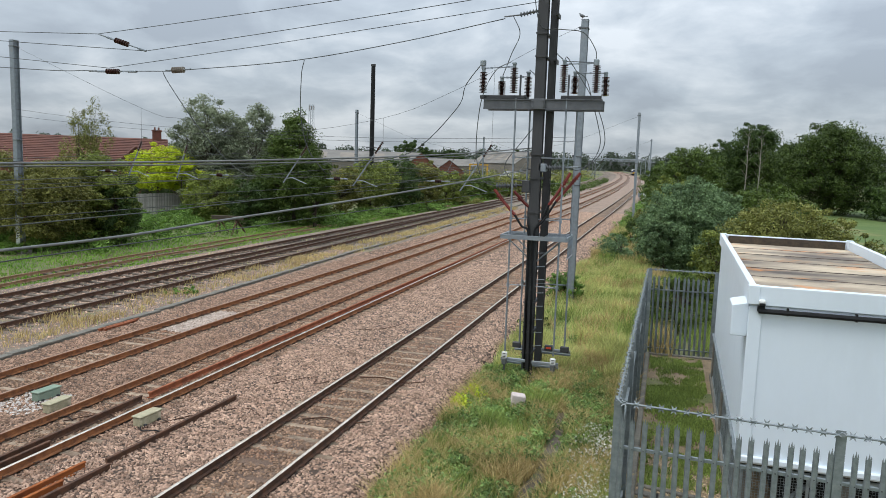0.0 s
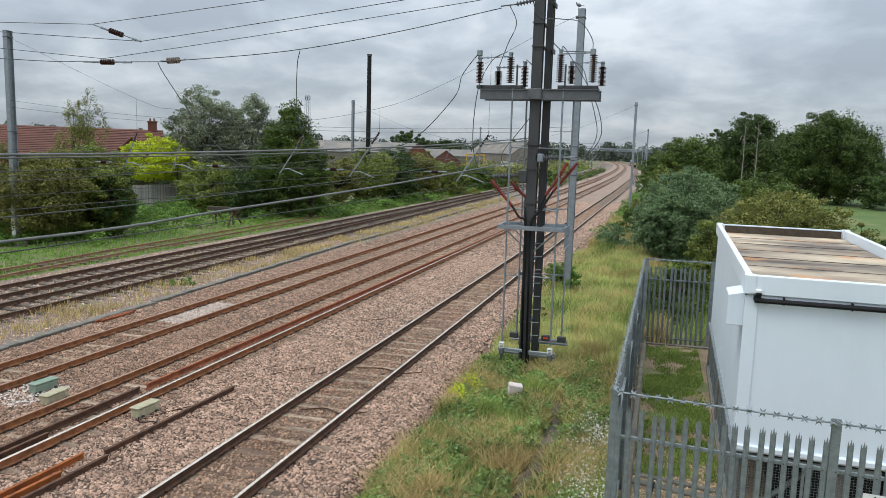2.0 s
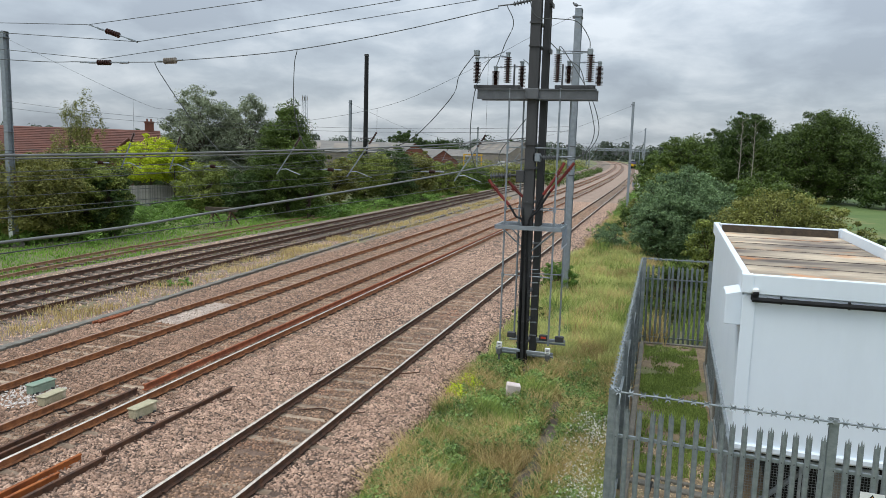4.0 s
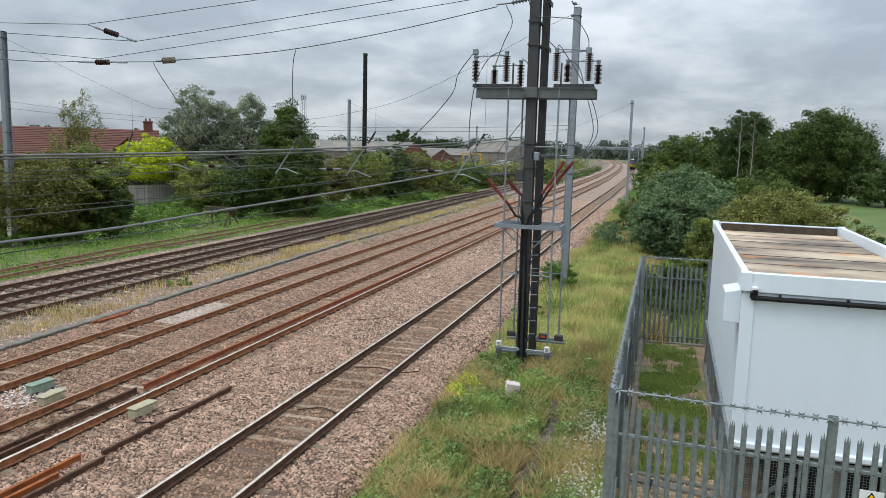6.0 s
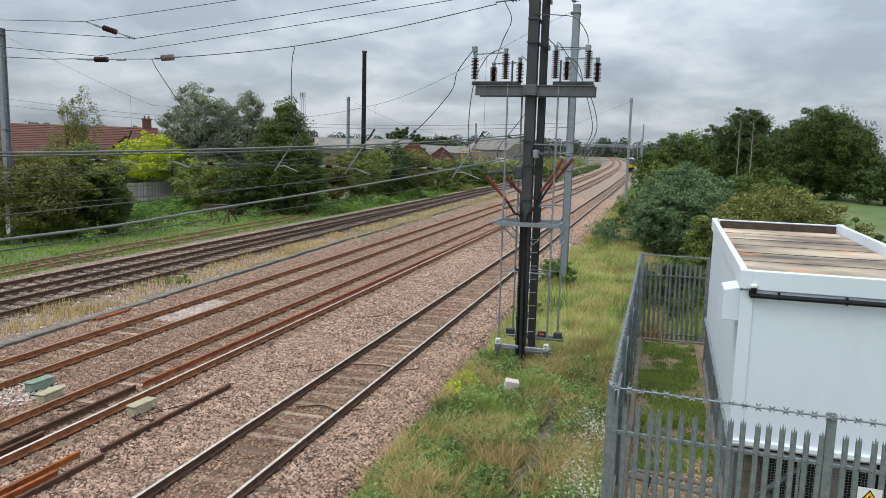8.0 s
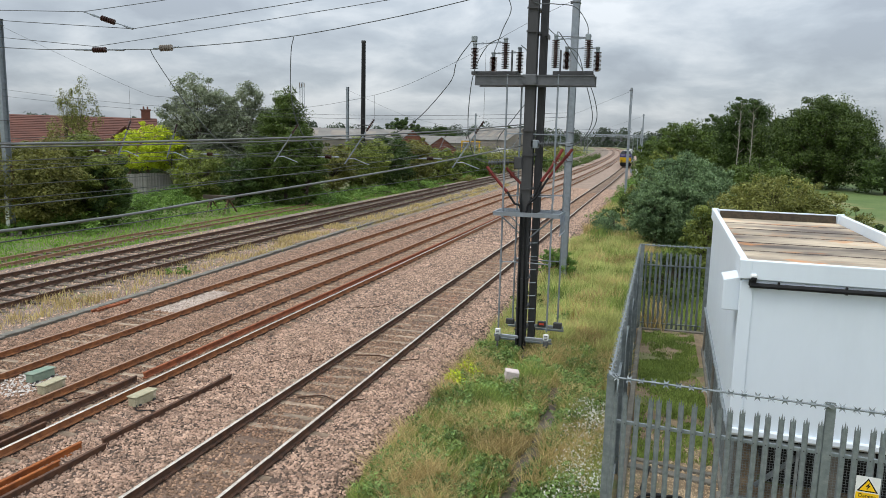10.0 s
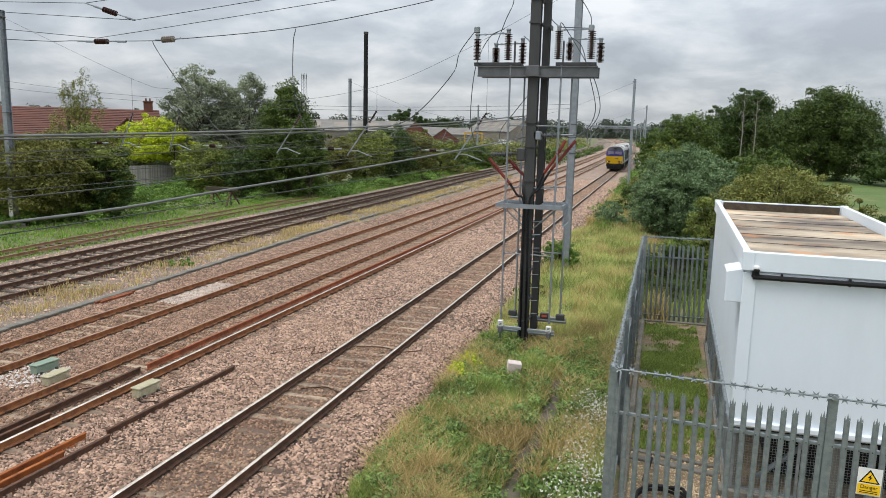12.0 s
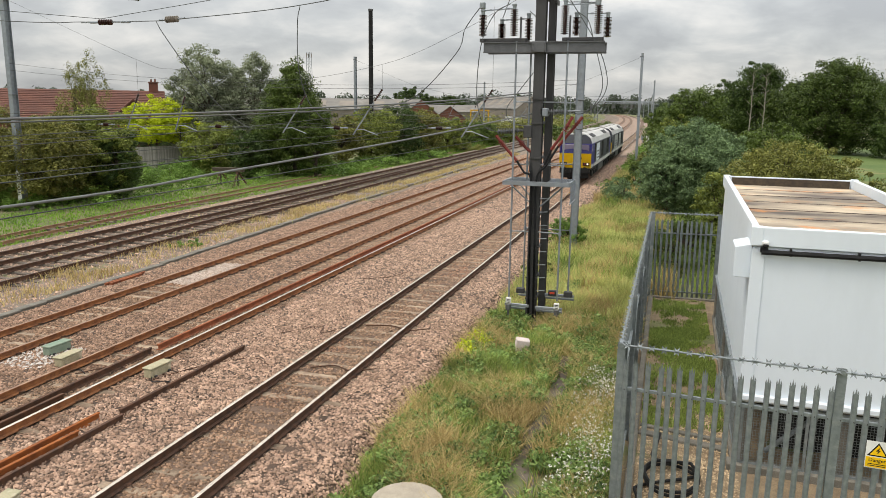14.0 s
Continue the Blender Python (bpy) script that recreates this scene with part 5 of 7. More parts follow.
        box(bm, (0, y - sg * 0.15, 0.50), (2.3, 0.12, 0.42), bevel=0.05)
        part("snow_plough", bm, BLACK, root)
        bm = bmesh.new()
        box(bm, (0, y + sg * 0.12, 1.0), (0.14, 0.25, 0.16), bevel=0.02)
        rod(bm, (0, y + sg * 0.2, 1.0), (0, y + sg * 0.3, 0.6), 0.04)
        part("coupling_hook", bm, DARK_STEEL, root)
        bm = bmesh.new()
        box(bm, (0.35, y + sg * 0.02, 1.98), (0.42, 0.03, 0.08))
        part("number_bars", bm, BLACK, root)
        bm = bmesh.new()
        rod(bm, (0.25, y + sg * 0.005, 2.18), (0.25, y + sg * 0.03, 2.18), 0.11, seg=8)
        part("badge", bm, ROOF_GREY, root)
    # underframe, tanks, bogies
    bm = bmesh.new()
    box(bm, (0, L / 2, 1.1), (2.4, L - 0.4, 0.2))
    part("underframe", bm, BLACK, root)
    bm = bmesh.new()
    box(bm, (0, L / 2, 0.72), (2.45, 4.6, 0.75), bevel=0.08)
    part("fuel_tank", bm, LOCO_GREY, root)
    for yc in (4.3, L - 4.3):
        bm = bmesh.new()
        for s in (-1, 1):
            box(bm, (s * 1.12, yc, 0.78), (0.14, 4.9, 0.28), bevel=0.03)
            for k in (-1, 0, 1):
                box(bm, (s * 1.16, yc + k * 2.06, 0.55), (0.2, 0.36, 0.40), bevel=0.04)
                rod(bm, (s * 1.16, yc + k * 2.06 + 0.45, 0.4), (s * 1.16, yc + k * 2.06 + 0.45, 0.9), 0.10)
                rod(bm, (s * 1.16, yc + k * 2.06 - 0.45, 0.4), (s * 1.16, yc + k * 2.06 - 0.45, 0.9), 0.10)
        box(bm, (0, yc, 0.75), (2.2, 0.4, 0.3))
        bogie = part("bogie", bm, BLACK, root)
        for k in (-1, 0, 1):
            for s in (-1, 1):
                bm = bmesh.new()
                rod(bm, (s * 0.70, yc + k * 2.06, 0.525), (s * 0.83, yc + k * 2.06, 0.525), 0.525, seg=20)
                rod(bm, (s * 0.68, yc + k * 2.06, 0.525), (s * 0.70, yc + k * 2.06, 0.525), 0.555, seg=20)
                part("wheel", bm, RAIL_SIDE, bogie)
    return root


LAMP = bpy.data.materials.new("warm_headlamp")
LAMP.use_nodes = True
LAMP.node_tree.nodes["Principled BSDF"].inputs["Emission Color"].default_value = (1.0, 0.62, 0.28, 1)
LAMP.node_tree.nodes["Principled BSDF"].inputs["Emission Strength"].default_value = 0.8
LOCO_LIGHT = mat("pale_grey_paint", (0.40, 0.42, 0.42), (0.34, 0.36, 0.36), 0.45, 2, bump=0.02)
loco_one = loco("blue and yellow diesel locomotive with grey roof, coming on", LOCO_GREY, WHITE_PANEL, True)
loco_two = loco("grey and yellow diesel locomotive coupled behind the first", LOCO_GREY, LOCO_LIGHT, False)

# ---- trackside things ----
for pts, m, lab in (([(-12.22, y, -0.03) for y in (5.0, 10.0, 14.7)], RAIL_SIDE, "loose brown rail lying between the running rails"),
                    ([(-12.20, 14.95, -0.03), (-12.12, 25, -0.03), (-12.0, 40, -0.03), (-11.95, 52, -0.03), (-11.9, 64, -0.03)], RUST_RED, "long loose red-rusted rail lying between the running rails"),
                    ([(-11.98, 5, -0.03), (-11.97, 11.6, -0.03)], RAIL_SIDE, "short loose dark rail beside a running rail"),
                    ([(-10.30, 11.35, -0.06), (-10.16, 15.7, -0.06)], RAIL_SIDE, "loose brown rail lying on the ballast"),
                    ([(-10.78, 5.0, -0.06), (-10.60, 11.1, -0.06)], RUST, "orange rusted rail lying on the ballast"),
                    ([(-10.62, 5.0, -0.06), (-10.36, 10.3, -0.06)], RUST, "orange rusted rail lying on the ballast"),
                    ([(-10.28, 5.0, -0.06), (-10.10, 11.2, -0.06)], RAIL_SIDE, "loose brown rail end lying on the ballast"),
                    ([(-18.36, 20.0, -0.10), (-18.36, 22.0, -0.10)], RUST_RED, "short red rusted rail offcut on the ballast"),
                    ([(-18.22, 20.1, -0.10), (-18.24, 21.7, -0.10)], RUST_RED, "short red rusted rail offcut on the ballast")):
    bm = bmesh.new()
    prism(bm, RAIL_OUT, pts)
    tagged(part("loose_rail", bm, m), lab, "rail", "loose rails")


def track_box(x, y, rz, label, mt):
    root = thing("junction_box", pose(x, y, -0.195, 0, 0, rz), label, "junction box", "track junction boxes")
    bm = bmesh.new()
    box(bm, (0, 0, 0.11), (0.25, 0.66, 0.22), bevel=0.025)
    part("case", bm, mt, root)
    bm = bmesh.new()
    box(bm, (0, 0, 0.235), (0.28, 0.70, 0.035), bevel=0.012)
    part("lid", bm, mt, root)
    for s in (-1, 1):
        bm = bmesh.new()
        box(bm, (0, s * 0.22, 0.03), (0.34, 0.07, 0.06), bevel=0.01)
        part("foot", bm, DARK_STEEL, root)
    bm = bmesh.new()
    tube(bm, smooth_line([(0.1, -0.3, 0.05), (0.3, -0.5, 0.03), (0.6, -0.35, 0.03), (0.9, -0.5, 0.02)]), 0.014, 5)
    part("cable", bm, BLACK, root)


track_box(-14.5, 14.0, -3, "mossy green plastic junction box on the ballast", mat("mossy_green_plastic", (0.20, 0.28, 0.21), (0.27, 0.33, 0.25), 0.8, 5, bump=0.2))
track_box(-13.62, 13.45, 2, "pale lichen-covered junction box on the ballast", LICHEN)
track_box(-11.12, 13.55, -4, "pale lichen-covered junction box beside a rail", LICHEN)
track_box(-9.45, 7.75, 5, "mossy green junction box at the ballast edge", LICHEN)

# cable trough with concrete lids
trough = thing("cable_trough", Matrix(), "concrete cable trough with separate lids beside the ballast", "cable trough")
bm = bmesh.new()
box(bm, (0, 0, 0), (0.26, 0.97, 0.07), bevel=0.012)
lid = part("lid", bm, CABLE_TROUGH, trough)
side_x = lambda y: -18.35 - 1.25 * min(1.0, max(0.0, (y - 14) / 30.0)) - 0.02 * max(0.0, y - 50)
for k in range(120):
    y = 8.0 + k * 1.0
    m = pose(side_x(y) + rng.normal(0, 0.012), y, -0.14 + rng.normal(0, 0.008), rng.normal(0, 0.6), rng.normal(0, 1.0), math.degrees(math.atan(-(side_x(y + 0.5) - side_x(y - 0.5)))) * -1)
    if k == 0:
        lid.matrix_basis = m
    else:
        shared("lid", lid, trough, m)
bm = bmesh.new()
for s in (-1, 1):
    prism(bm, [(s * 0.10 - 0.025, -0.5), (s * 0.10 - 0.025, -0.18), (s * 0.10 + 0.025, -0.18), (s * 0.10 + 0.025, -0.5)], [(side_x(y), y, 0) for y in np.arange(7.5, 128, 4.0)])
part("channel", bm, CABLE_TROUGH, trough)

# pale pink block and round concrete cap in the verge
root = thing("marker_block", pose(-3.42, 18.35, -0.30, 4, 8, 18), "pale pinkish concrete marker block in the grass", "marker")
bm = bmesh.new()
box(bm, (0, 0, 0.15), (0.36, 0.26, 0.34), bevel=0.02)
part("block", bm, mat("pale_pink_concrete", (0.70, 0.60, 0.57), (0.62, 0.52, 0.49), 0.85, 5, bump=0.2), root)
bm = bmesh.new()
bmesh.ops.create_cone(bm, cap_ends=True, segments=40, radius1=0.62, radius2=0.58, depth=0.5, matrix=Matrix.Translation((-3.60, 9.95, -0.32)))
bmesh.ops.bevel(bm, geom=[e for e in bm.edges if abs(e.verts[0].co.z - e.verts[1].co.z) < 1e-4], offset=0.03, segments=2, affect="EDGES")
tagged(part("chamber_cap", bm, mat("pale_concrete_cap", (0.46, 0.40, 0.31), (0.38, 0.33, 0.26), 0.9, 6, bump=0.3, fine=60)), "round pale concrete chamber cap sunk in the verge", "manhole")
# white cabinet and small sign beyond the third mast
root = thing("lineside_cabinet", pose(-4.35, 150.0, -0.55), "small white lineside cabinet beside the track", "cabinet")
bm = bmesh.new()
box(bm, (0.3, 0, 0.75), (1.1, 0.8, 1.5), bevel=0.03)
part("case", bm, WHITE, root)
bm = bmesh.new()
box(bm, (-0.9, 0, 1.0), (0.7, 0.06, 0.9))
rod(bm, (-0.9, 0, -0.2), (-0.9, 0, 0.6), 0.05)
part("notice_board", bm, GALV, root)
# thin cables lying on the ballast
for pts in ([(-10.0, 17.2, -0.18), (-9.2, 18.2, -0.18), (-8.9, 17.6, -0.18), (-8.4, 18.6, -0.18)], [(-10.4, 24.0, -0.18), (-9.6, 24.6, -0.18), (-9.2, 25.8, -0.18)], [(-7.9, 15.0, -0.15), (-7.4, 15.3, -0.15), (-6.9, 15.1, -0.15), (-6.4, 15.5, -0.18)], [(-8.0, 18.6, -0.15), (-7.3, 18.8, -0.15), (-6.6, 18.5, -0.12), (-6.2, 19.0, -0.18)], [(-12.9, 12.9, -0.18), (-12.3, 13.6, -0.16), (-11.6, 13.2, -0.16)], [(-11.0, 13.1, -0.18), (-10.4, 14.4, -0.18), (-9.6, 15.2, -0.18), (-9.0, 14.9, -0.18)]):
    wire("ground_cable", smooth_line(pts), 0.016, "thin rusty cable lying across the ballast", RAIL_SIDE)

# overgrown siding and its buffer stop
root = thing("siding_track", Matrix(), "overgrown siding with rusty rails sunk in grass", "railway track")
for x in (-31.2, -29.9):
    bm = bmesh.new()
    prism(bm, RAIL_OUT, [(x + (0.9 if y < 24 else 0.35 if y < 30 else 0), y, -0.36) for y in (16, 22, 28, 36, 60, 90, 130, 180)])
    part("rail", bm, RAIL_DULL, root)
sl = None
for k in range(160):
    m = pose(-30.55, 30 + k * 0.75, -0.575)
    if sl is None:
        sl = part("sleeper", (lambda b: box(b, (0, 0, 0), (2.5, 0.25, 0.13), bevel=0.01))(bmesh.new()), DARK_SLEEPER, root)
        sl.matrix_basis = m
    else:
        shared("sleeper", sl, root, m)
root = thing("buffer_stop", pose(-34.3, 51.8, -0.55, 0, 0, 8), "old dark timber and rail buffer stop in the grass", "buffer stop")
bm = bmesh.new()
box(bm, (0, 0, 1.32), (2.7, 0.30, 0.32), bevel=0.02)
part("beam", bm, BARK, root)
for s in (-1, 1):
    bm = bmesh.new()
    rod(bm, (s * 0.75, 0.1, 0), (s * 0.75, 0.1, 1.3), 0.08, seg=6)
    part("upright", bm, BARK, root)
    for e in (-1, 1):
        bm = bmesh.new()
        rod(bm, (s * 0.75, 0.1, 1.2), (s * 0.75 + 0.2, e * 1.3, 0), 0.07, seg=6)
        part("stay", bm, RAIL_SIDE, root)

# timber garden fence behind the brambles
root = thing("garden_fence", Matrix(), "grey weathered timber garden fence behind brambles", "fence")
p, q = Vector((-48.5, 56.4, -0.5)), Vector((-46.3, 64.6, -0.5))
n = 90
board = None
for k in range(n):
    c = p.lerp(q, k / n)
    m = Matrix.Translation((c.x, c.y, c.z + rng.normal(0, 0.02))) @ Matrix.Rotation(math.atan2(q.y - p.y, q.x - p.x) + rng.normal(0, 0.03), 4, "Z")
    if board is None:
        board = part("board", (lambda b: box(b, (0, 0, 1.15), (0.135, 0.022, 2.5)))(bmesh.new()), TIMBER, root)
        board.matrix_basis = m
    else:
        shared("board", board, root, m)

# ---- buildings ----
def gable_block(name, x, y, rz, w, d, eave, ridge, wall_m, roof_m, label, overhang=0.35, courses=0, rooflights=0, wins=(), chimney=None, category="house"):
    """A block w long and d deep, ridge along its length."""
    root = thing(name, pose(x, y, GROUND_Z, 0, 0, rz), label, category)
    e, r = eave, ridge
    bm = bmesh.new()
    vs = [bm.verts.new((sx * w / 2, sy * d / 2, z)) for sx in (-1, 1) for sy in (-1, 1) for z in (-0.3, e)]
    tops = [bm.verts.new((sx * w / 2, 0, r)) for sx in (-1, 1)]
    a = lambda i, j, k: vs[i * 4 + j * 2 + k]
    for j in (0, 1):
        bm.faces.new((a(0, j, 0), a(1, j, 0), a(1, j, 1), a(0, j, 1)))
    for i in (0, 1):
        bm.faces.new((a(i, 0, 0), a(i, 1, 0), a(i, 1, 1), tops[i], a(i, 0, 1)))
    bmesh.ops.recalc_face_normals(bm, faces=bm.faces)
    part("wall", bm, wall_m, root)
    run = math.hypot(d / 2, r - e)
    slope = math.atan2(r - e, d / 2)
    for s in (-1, 1):
        bm = bmesh.new()
        m = Matrix.Translation((0, 0, r + 0.06)) @ Matrix.Rotation(-s * slope, 4, "X") if s > 0 else Matrix.Translation((0, 0, r + 0.06)) @ Matrix.Rotation(slope, 4, "X")
        n = courses or 1
        # stepped courses in one sheet
        prof = []
        for k in range(n):
            t0, t1 = (run + overhang) * k / n, (run + overhang) * (k + 1) / n
            prof += [(t0, 0.02), (t1, 0.07 if courses else 0.02)]
        prof += [(run + overhang, -0.08), (0, -0.08)]
        hw = w / 2 + overhang * 0.6
        ends = [[bm.verts.new(m @ Vector((e * hw, s * t, zz))) for t, zz in prof] for e in (-1, 1)]
        for k in range(len(prof)):
            j = (k + 1) % len(prof)
            bm.faces.new((ends[0][k], ends[0][j], ends[1][j], ends[1][k]))
        bm.faces.new(ends[0])
        bm.faces.new(ends[1][::-1])
        bmesh.ops.recalc_face_normals(bm, faces=bm.faces)
        rf = part("roof", bm, roof_m, root)
        for k in range(rooflights):
            bm = bmesh.new()
            box(bm, (-w / 2 + (k + 0.5) * w / rooflights, s * run * 0.5, 0.09), (w / rooflights * 0.55, run * 0.5, 0.05), m)
            part("rooflight", bm, CLAD if rooflights > 3 else GLASS, rf, "pale translucent rooflight")
    for (u, z, ww, hh, side) in wins:
        bm = bmesh.new()
        box(bm, (u, side * (d / 2 + 0.01), z), (ww + 0.16, 0.10, hh + 0.16), bevel=0.01)
        wf = part("window", bm, WHITE, root)
        bm = bmesh.new()
        for q in (-1, 1):
            box(bm, (u + q * ww / 4, side * (d / 2 + 0.07), z), (ww / 2 - 0.08, 0.03, hh - 0.06))
        part("pane", bm, GLASS, wf)
    if chimney is not None:
        bm = bmesh.new()
        box(bm, (chimney, 0, r + 0.35), (1.0, 0.6, 1.5))
        box(bm, (chimney, 0, r + 1.05), (1.15, 0.75, 0.18), bevel=0.02)
        ch = part("chimney", bm, BRICK, root)
        for s in (-1, 1):
            bm = bmesh.new()
            rod(bm, (chimney + s * 0.22, 0, r + 1.1), (chimney + s * 0.22, 0, r + 1.45), 0.11, 0.09)
            part("chimney_pot", bm, TILE, ch)
    return root


gable_block("house", -66.2, 69.0, 41, 20.0, 9.0, 5.0, 7.9, BRICK, TILE, "red-brick house with long red-brown tiled roof and chimney", courses=16, wins=((-4, 3.8, 1.3, 1.1, -1), (1.5, 3.8, 1.3, 1.1, -1), (6.0, 3.8, 1.3, 1.1, -1), (-4, 1.4, 1.3, 1.2, -1), (5.5, 1.4, 1.3, 1.2, -1)), chimney=9.0)
gable_block("house", -58.6, 70.2, -49, 5.0, 5.2, 4.6, 6.9, BRICK, TILE, "red-brick house wing with gable end and tiled roof", courses=10, wins=((0, 3.6, 1.2, 1.1, -1),))
gable_block("house", -86.0, 60.0, 35, 14.0, 9.0, 5.0, 8.0, BRICK, TILE, "red-brick house with red-brown tiled roof", courses=14, chimney=-5.0)
gable_block("industrial_shed", -88.0, 184.0, 23, 46.0, 22.0, 5.6, 8.3, CLAD, ROOF_SHEET, "long low works building with pale fibre cement roof", rooflights=6, category="factory")
gable_block("brick_shed", -62.0, 176.5, -60, 16.0, 9.0, 4.4, 8.1, BRICK, ROOF_SHEET, "red-brick works building with pitched pale roof", category="factory")
gable_block("brick_shed", -58.5, 190.0, -60, 14.0, 8.0, 3.8, 6.6, BRICK, ROOF_SHEET, "lower red-brick works building with pitched roof", category="factory")
gable_block("warehouse", -55.3, 258.0, -38, 24.0, 14.0, 6.2, 10.2, CLAD, ROOF_SHEET, "large grey clad warehouse beyond the goods yard", rooflights=5, wins=((-3, 2.2, 3.0, 2.2, -1), (8.0, 2.2, 3.5, 2.5, -1)), category="warehouse")
gable_block("warehouse", -71.1, 240.0, 14, 18.0, 12.0, 4.9, 7.0, CLAD, ROOF_SHEET, "grey warehouse with low pitched roof", category="warehouse")
gable_block("house", 43.0, 128.0, -20, 12.0, 8.0, 4.4, 7.0, CLAD, TILE, "house with brown tiled roof behind the park trees", courses=10)
# black chimney stack
root = thing("chimney_stack", pose(-73.4, 175.3, GROUND_Z), "tall slender black steel chimney stack", "chimney")
bm = bmesh.new()
rod(bm, (0, 0, 0), (0, 0, 30.0), 0.62, 0.52, 20)
part("shaft", bm, BLACK, root)
bm = bmesh.new()
rod(bm, (0, 0, 29.6), (0, 0, 30.1), 0.60, seg=20)
rod(bm, (0, 0, 9.0), (0, 0, 9.2), 1.5, seg=16)
part("collar", bm, DARK_STEEL, root)
# lattice radio mast
root = thing("radio_mast", pose(-105.0, 203.0, GROUND_Z), "thin grey lattice radio mast behind the trees", "mast")
bm = bmesh.new()
for s, e in ((-1, -1), (1, -1), (1, 1), (-1, 1)):
    rod(bm, (s * 0.9, e * 0.9, 0), (s * 0.5, e * 0.5, 22), 0.07, seg=4)
for k in range(22):
    u = 0.9 - 0.4 * k / 22
    rod(bm, (-u, -u, k), (u, -u, k + 1), 0.04, seg=4)
    rod(bm, (u, -u, k), (u, u, k + 1), 0.04, seg=4)
part("lattice", bm, GALV, root)
bm = bmesh.new()
for a in range(3):
    box(bm, (0.8 * math.cos(a * 2.1), 0.8 * math.sin(a * 2.1), 21.0), (0.2, 0.2, 1.2))
part("antenna", bm, CLAD, root)
# yellow lifting frame and white van in the yard
root = thing("lifting_gantry", pose(-52.5, 205.0, GROUND_Z, 0, 0, 15), "yellow steel lifting gantry in the works yard", "gantry")
for x in (-2.5, 2.5):
    bm = bmesh.new()
    box(bm, (x, 0, 2.7), (0.38, 0.35, 5.4))
    part("leg", bm, OCHRE, root)
bm = bmesh.new()
box(bm, (0, 0, 5.6), (5.6, 0.4, 0.4))
part("beam", bm, OCHRE, root)
for x, y, lab in ((-60.5, 208.0, "white box van parked in the works yard"), (-48.0, 226.0, "white box van parked in the works yard")):
    root = thing("van", pose(x, y, GROUND_Z, 0, 0, 12), lab, "van")
    bm = bmesh.new()
    box(bm, (0.6, 0, 2.2), (4.2, 2.1, 2.8), bevel=0.06)
    part("box_body", bm, WHITE, root)
    bm = bmesh.new()
    box(bm, (-2.4, 0, 1.5), (1.8, 2.0, 1.7), bevel=0.2)
    part("cab", bm, WHITE, root)
    bm = bmesh.new()
    box(bm, (-2.9, 0, 1.9), (0.9, 2.04, 0.6), bevel=0.05)
    part("cab_window", bm, GLASS, root)
    for xx in (-2.2, 1.6):
        for s in (-1, 1):
            bm = bmesh.new()
            rod(bm, (xx, s * 0.85, 0.4), (xx, s * 1.05, 0.4), 0.4, seg=14)
            part("wheel", bm, BLACK, root)
root = thing("works_fence", Matrix(), "pale palisade fence along the works yard", "fence")
bm = bmesh.new()
for k in range(120):
    c = Vector((-70, 195, GROUND_Z)).lerp(Vector((-36, 235, GROUND_Z)), k / 120)
    box(bm, (c.x, c.y, c.z + 1.2), (0.12, 0.06, 2.4))
tagged(part("pales", bm, GALV, root), kind="stuff")

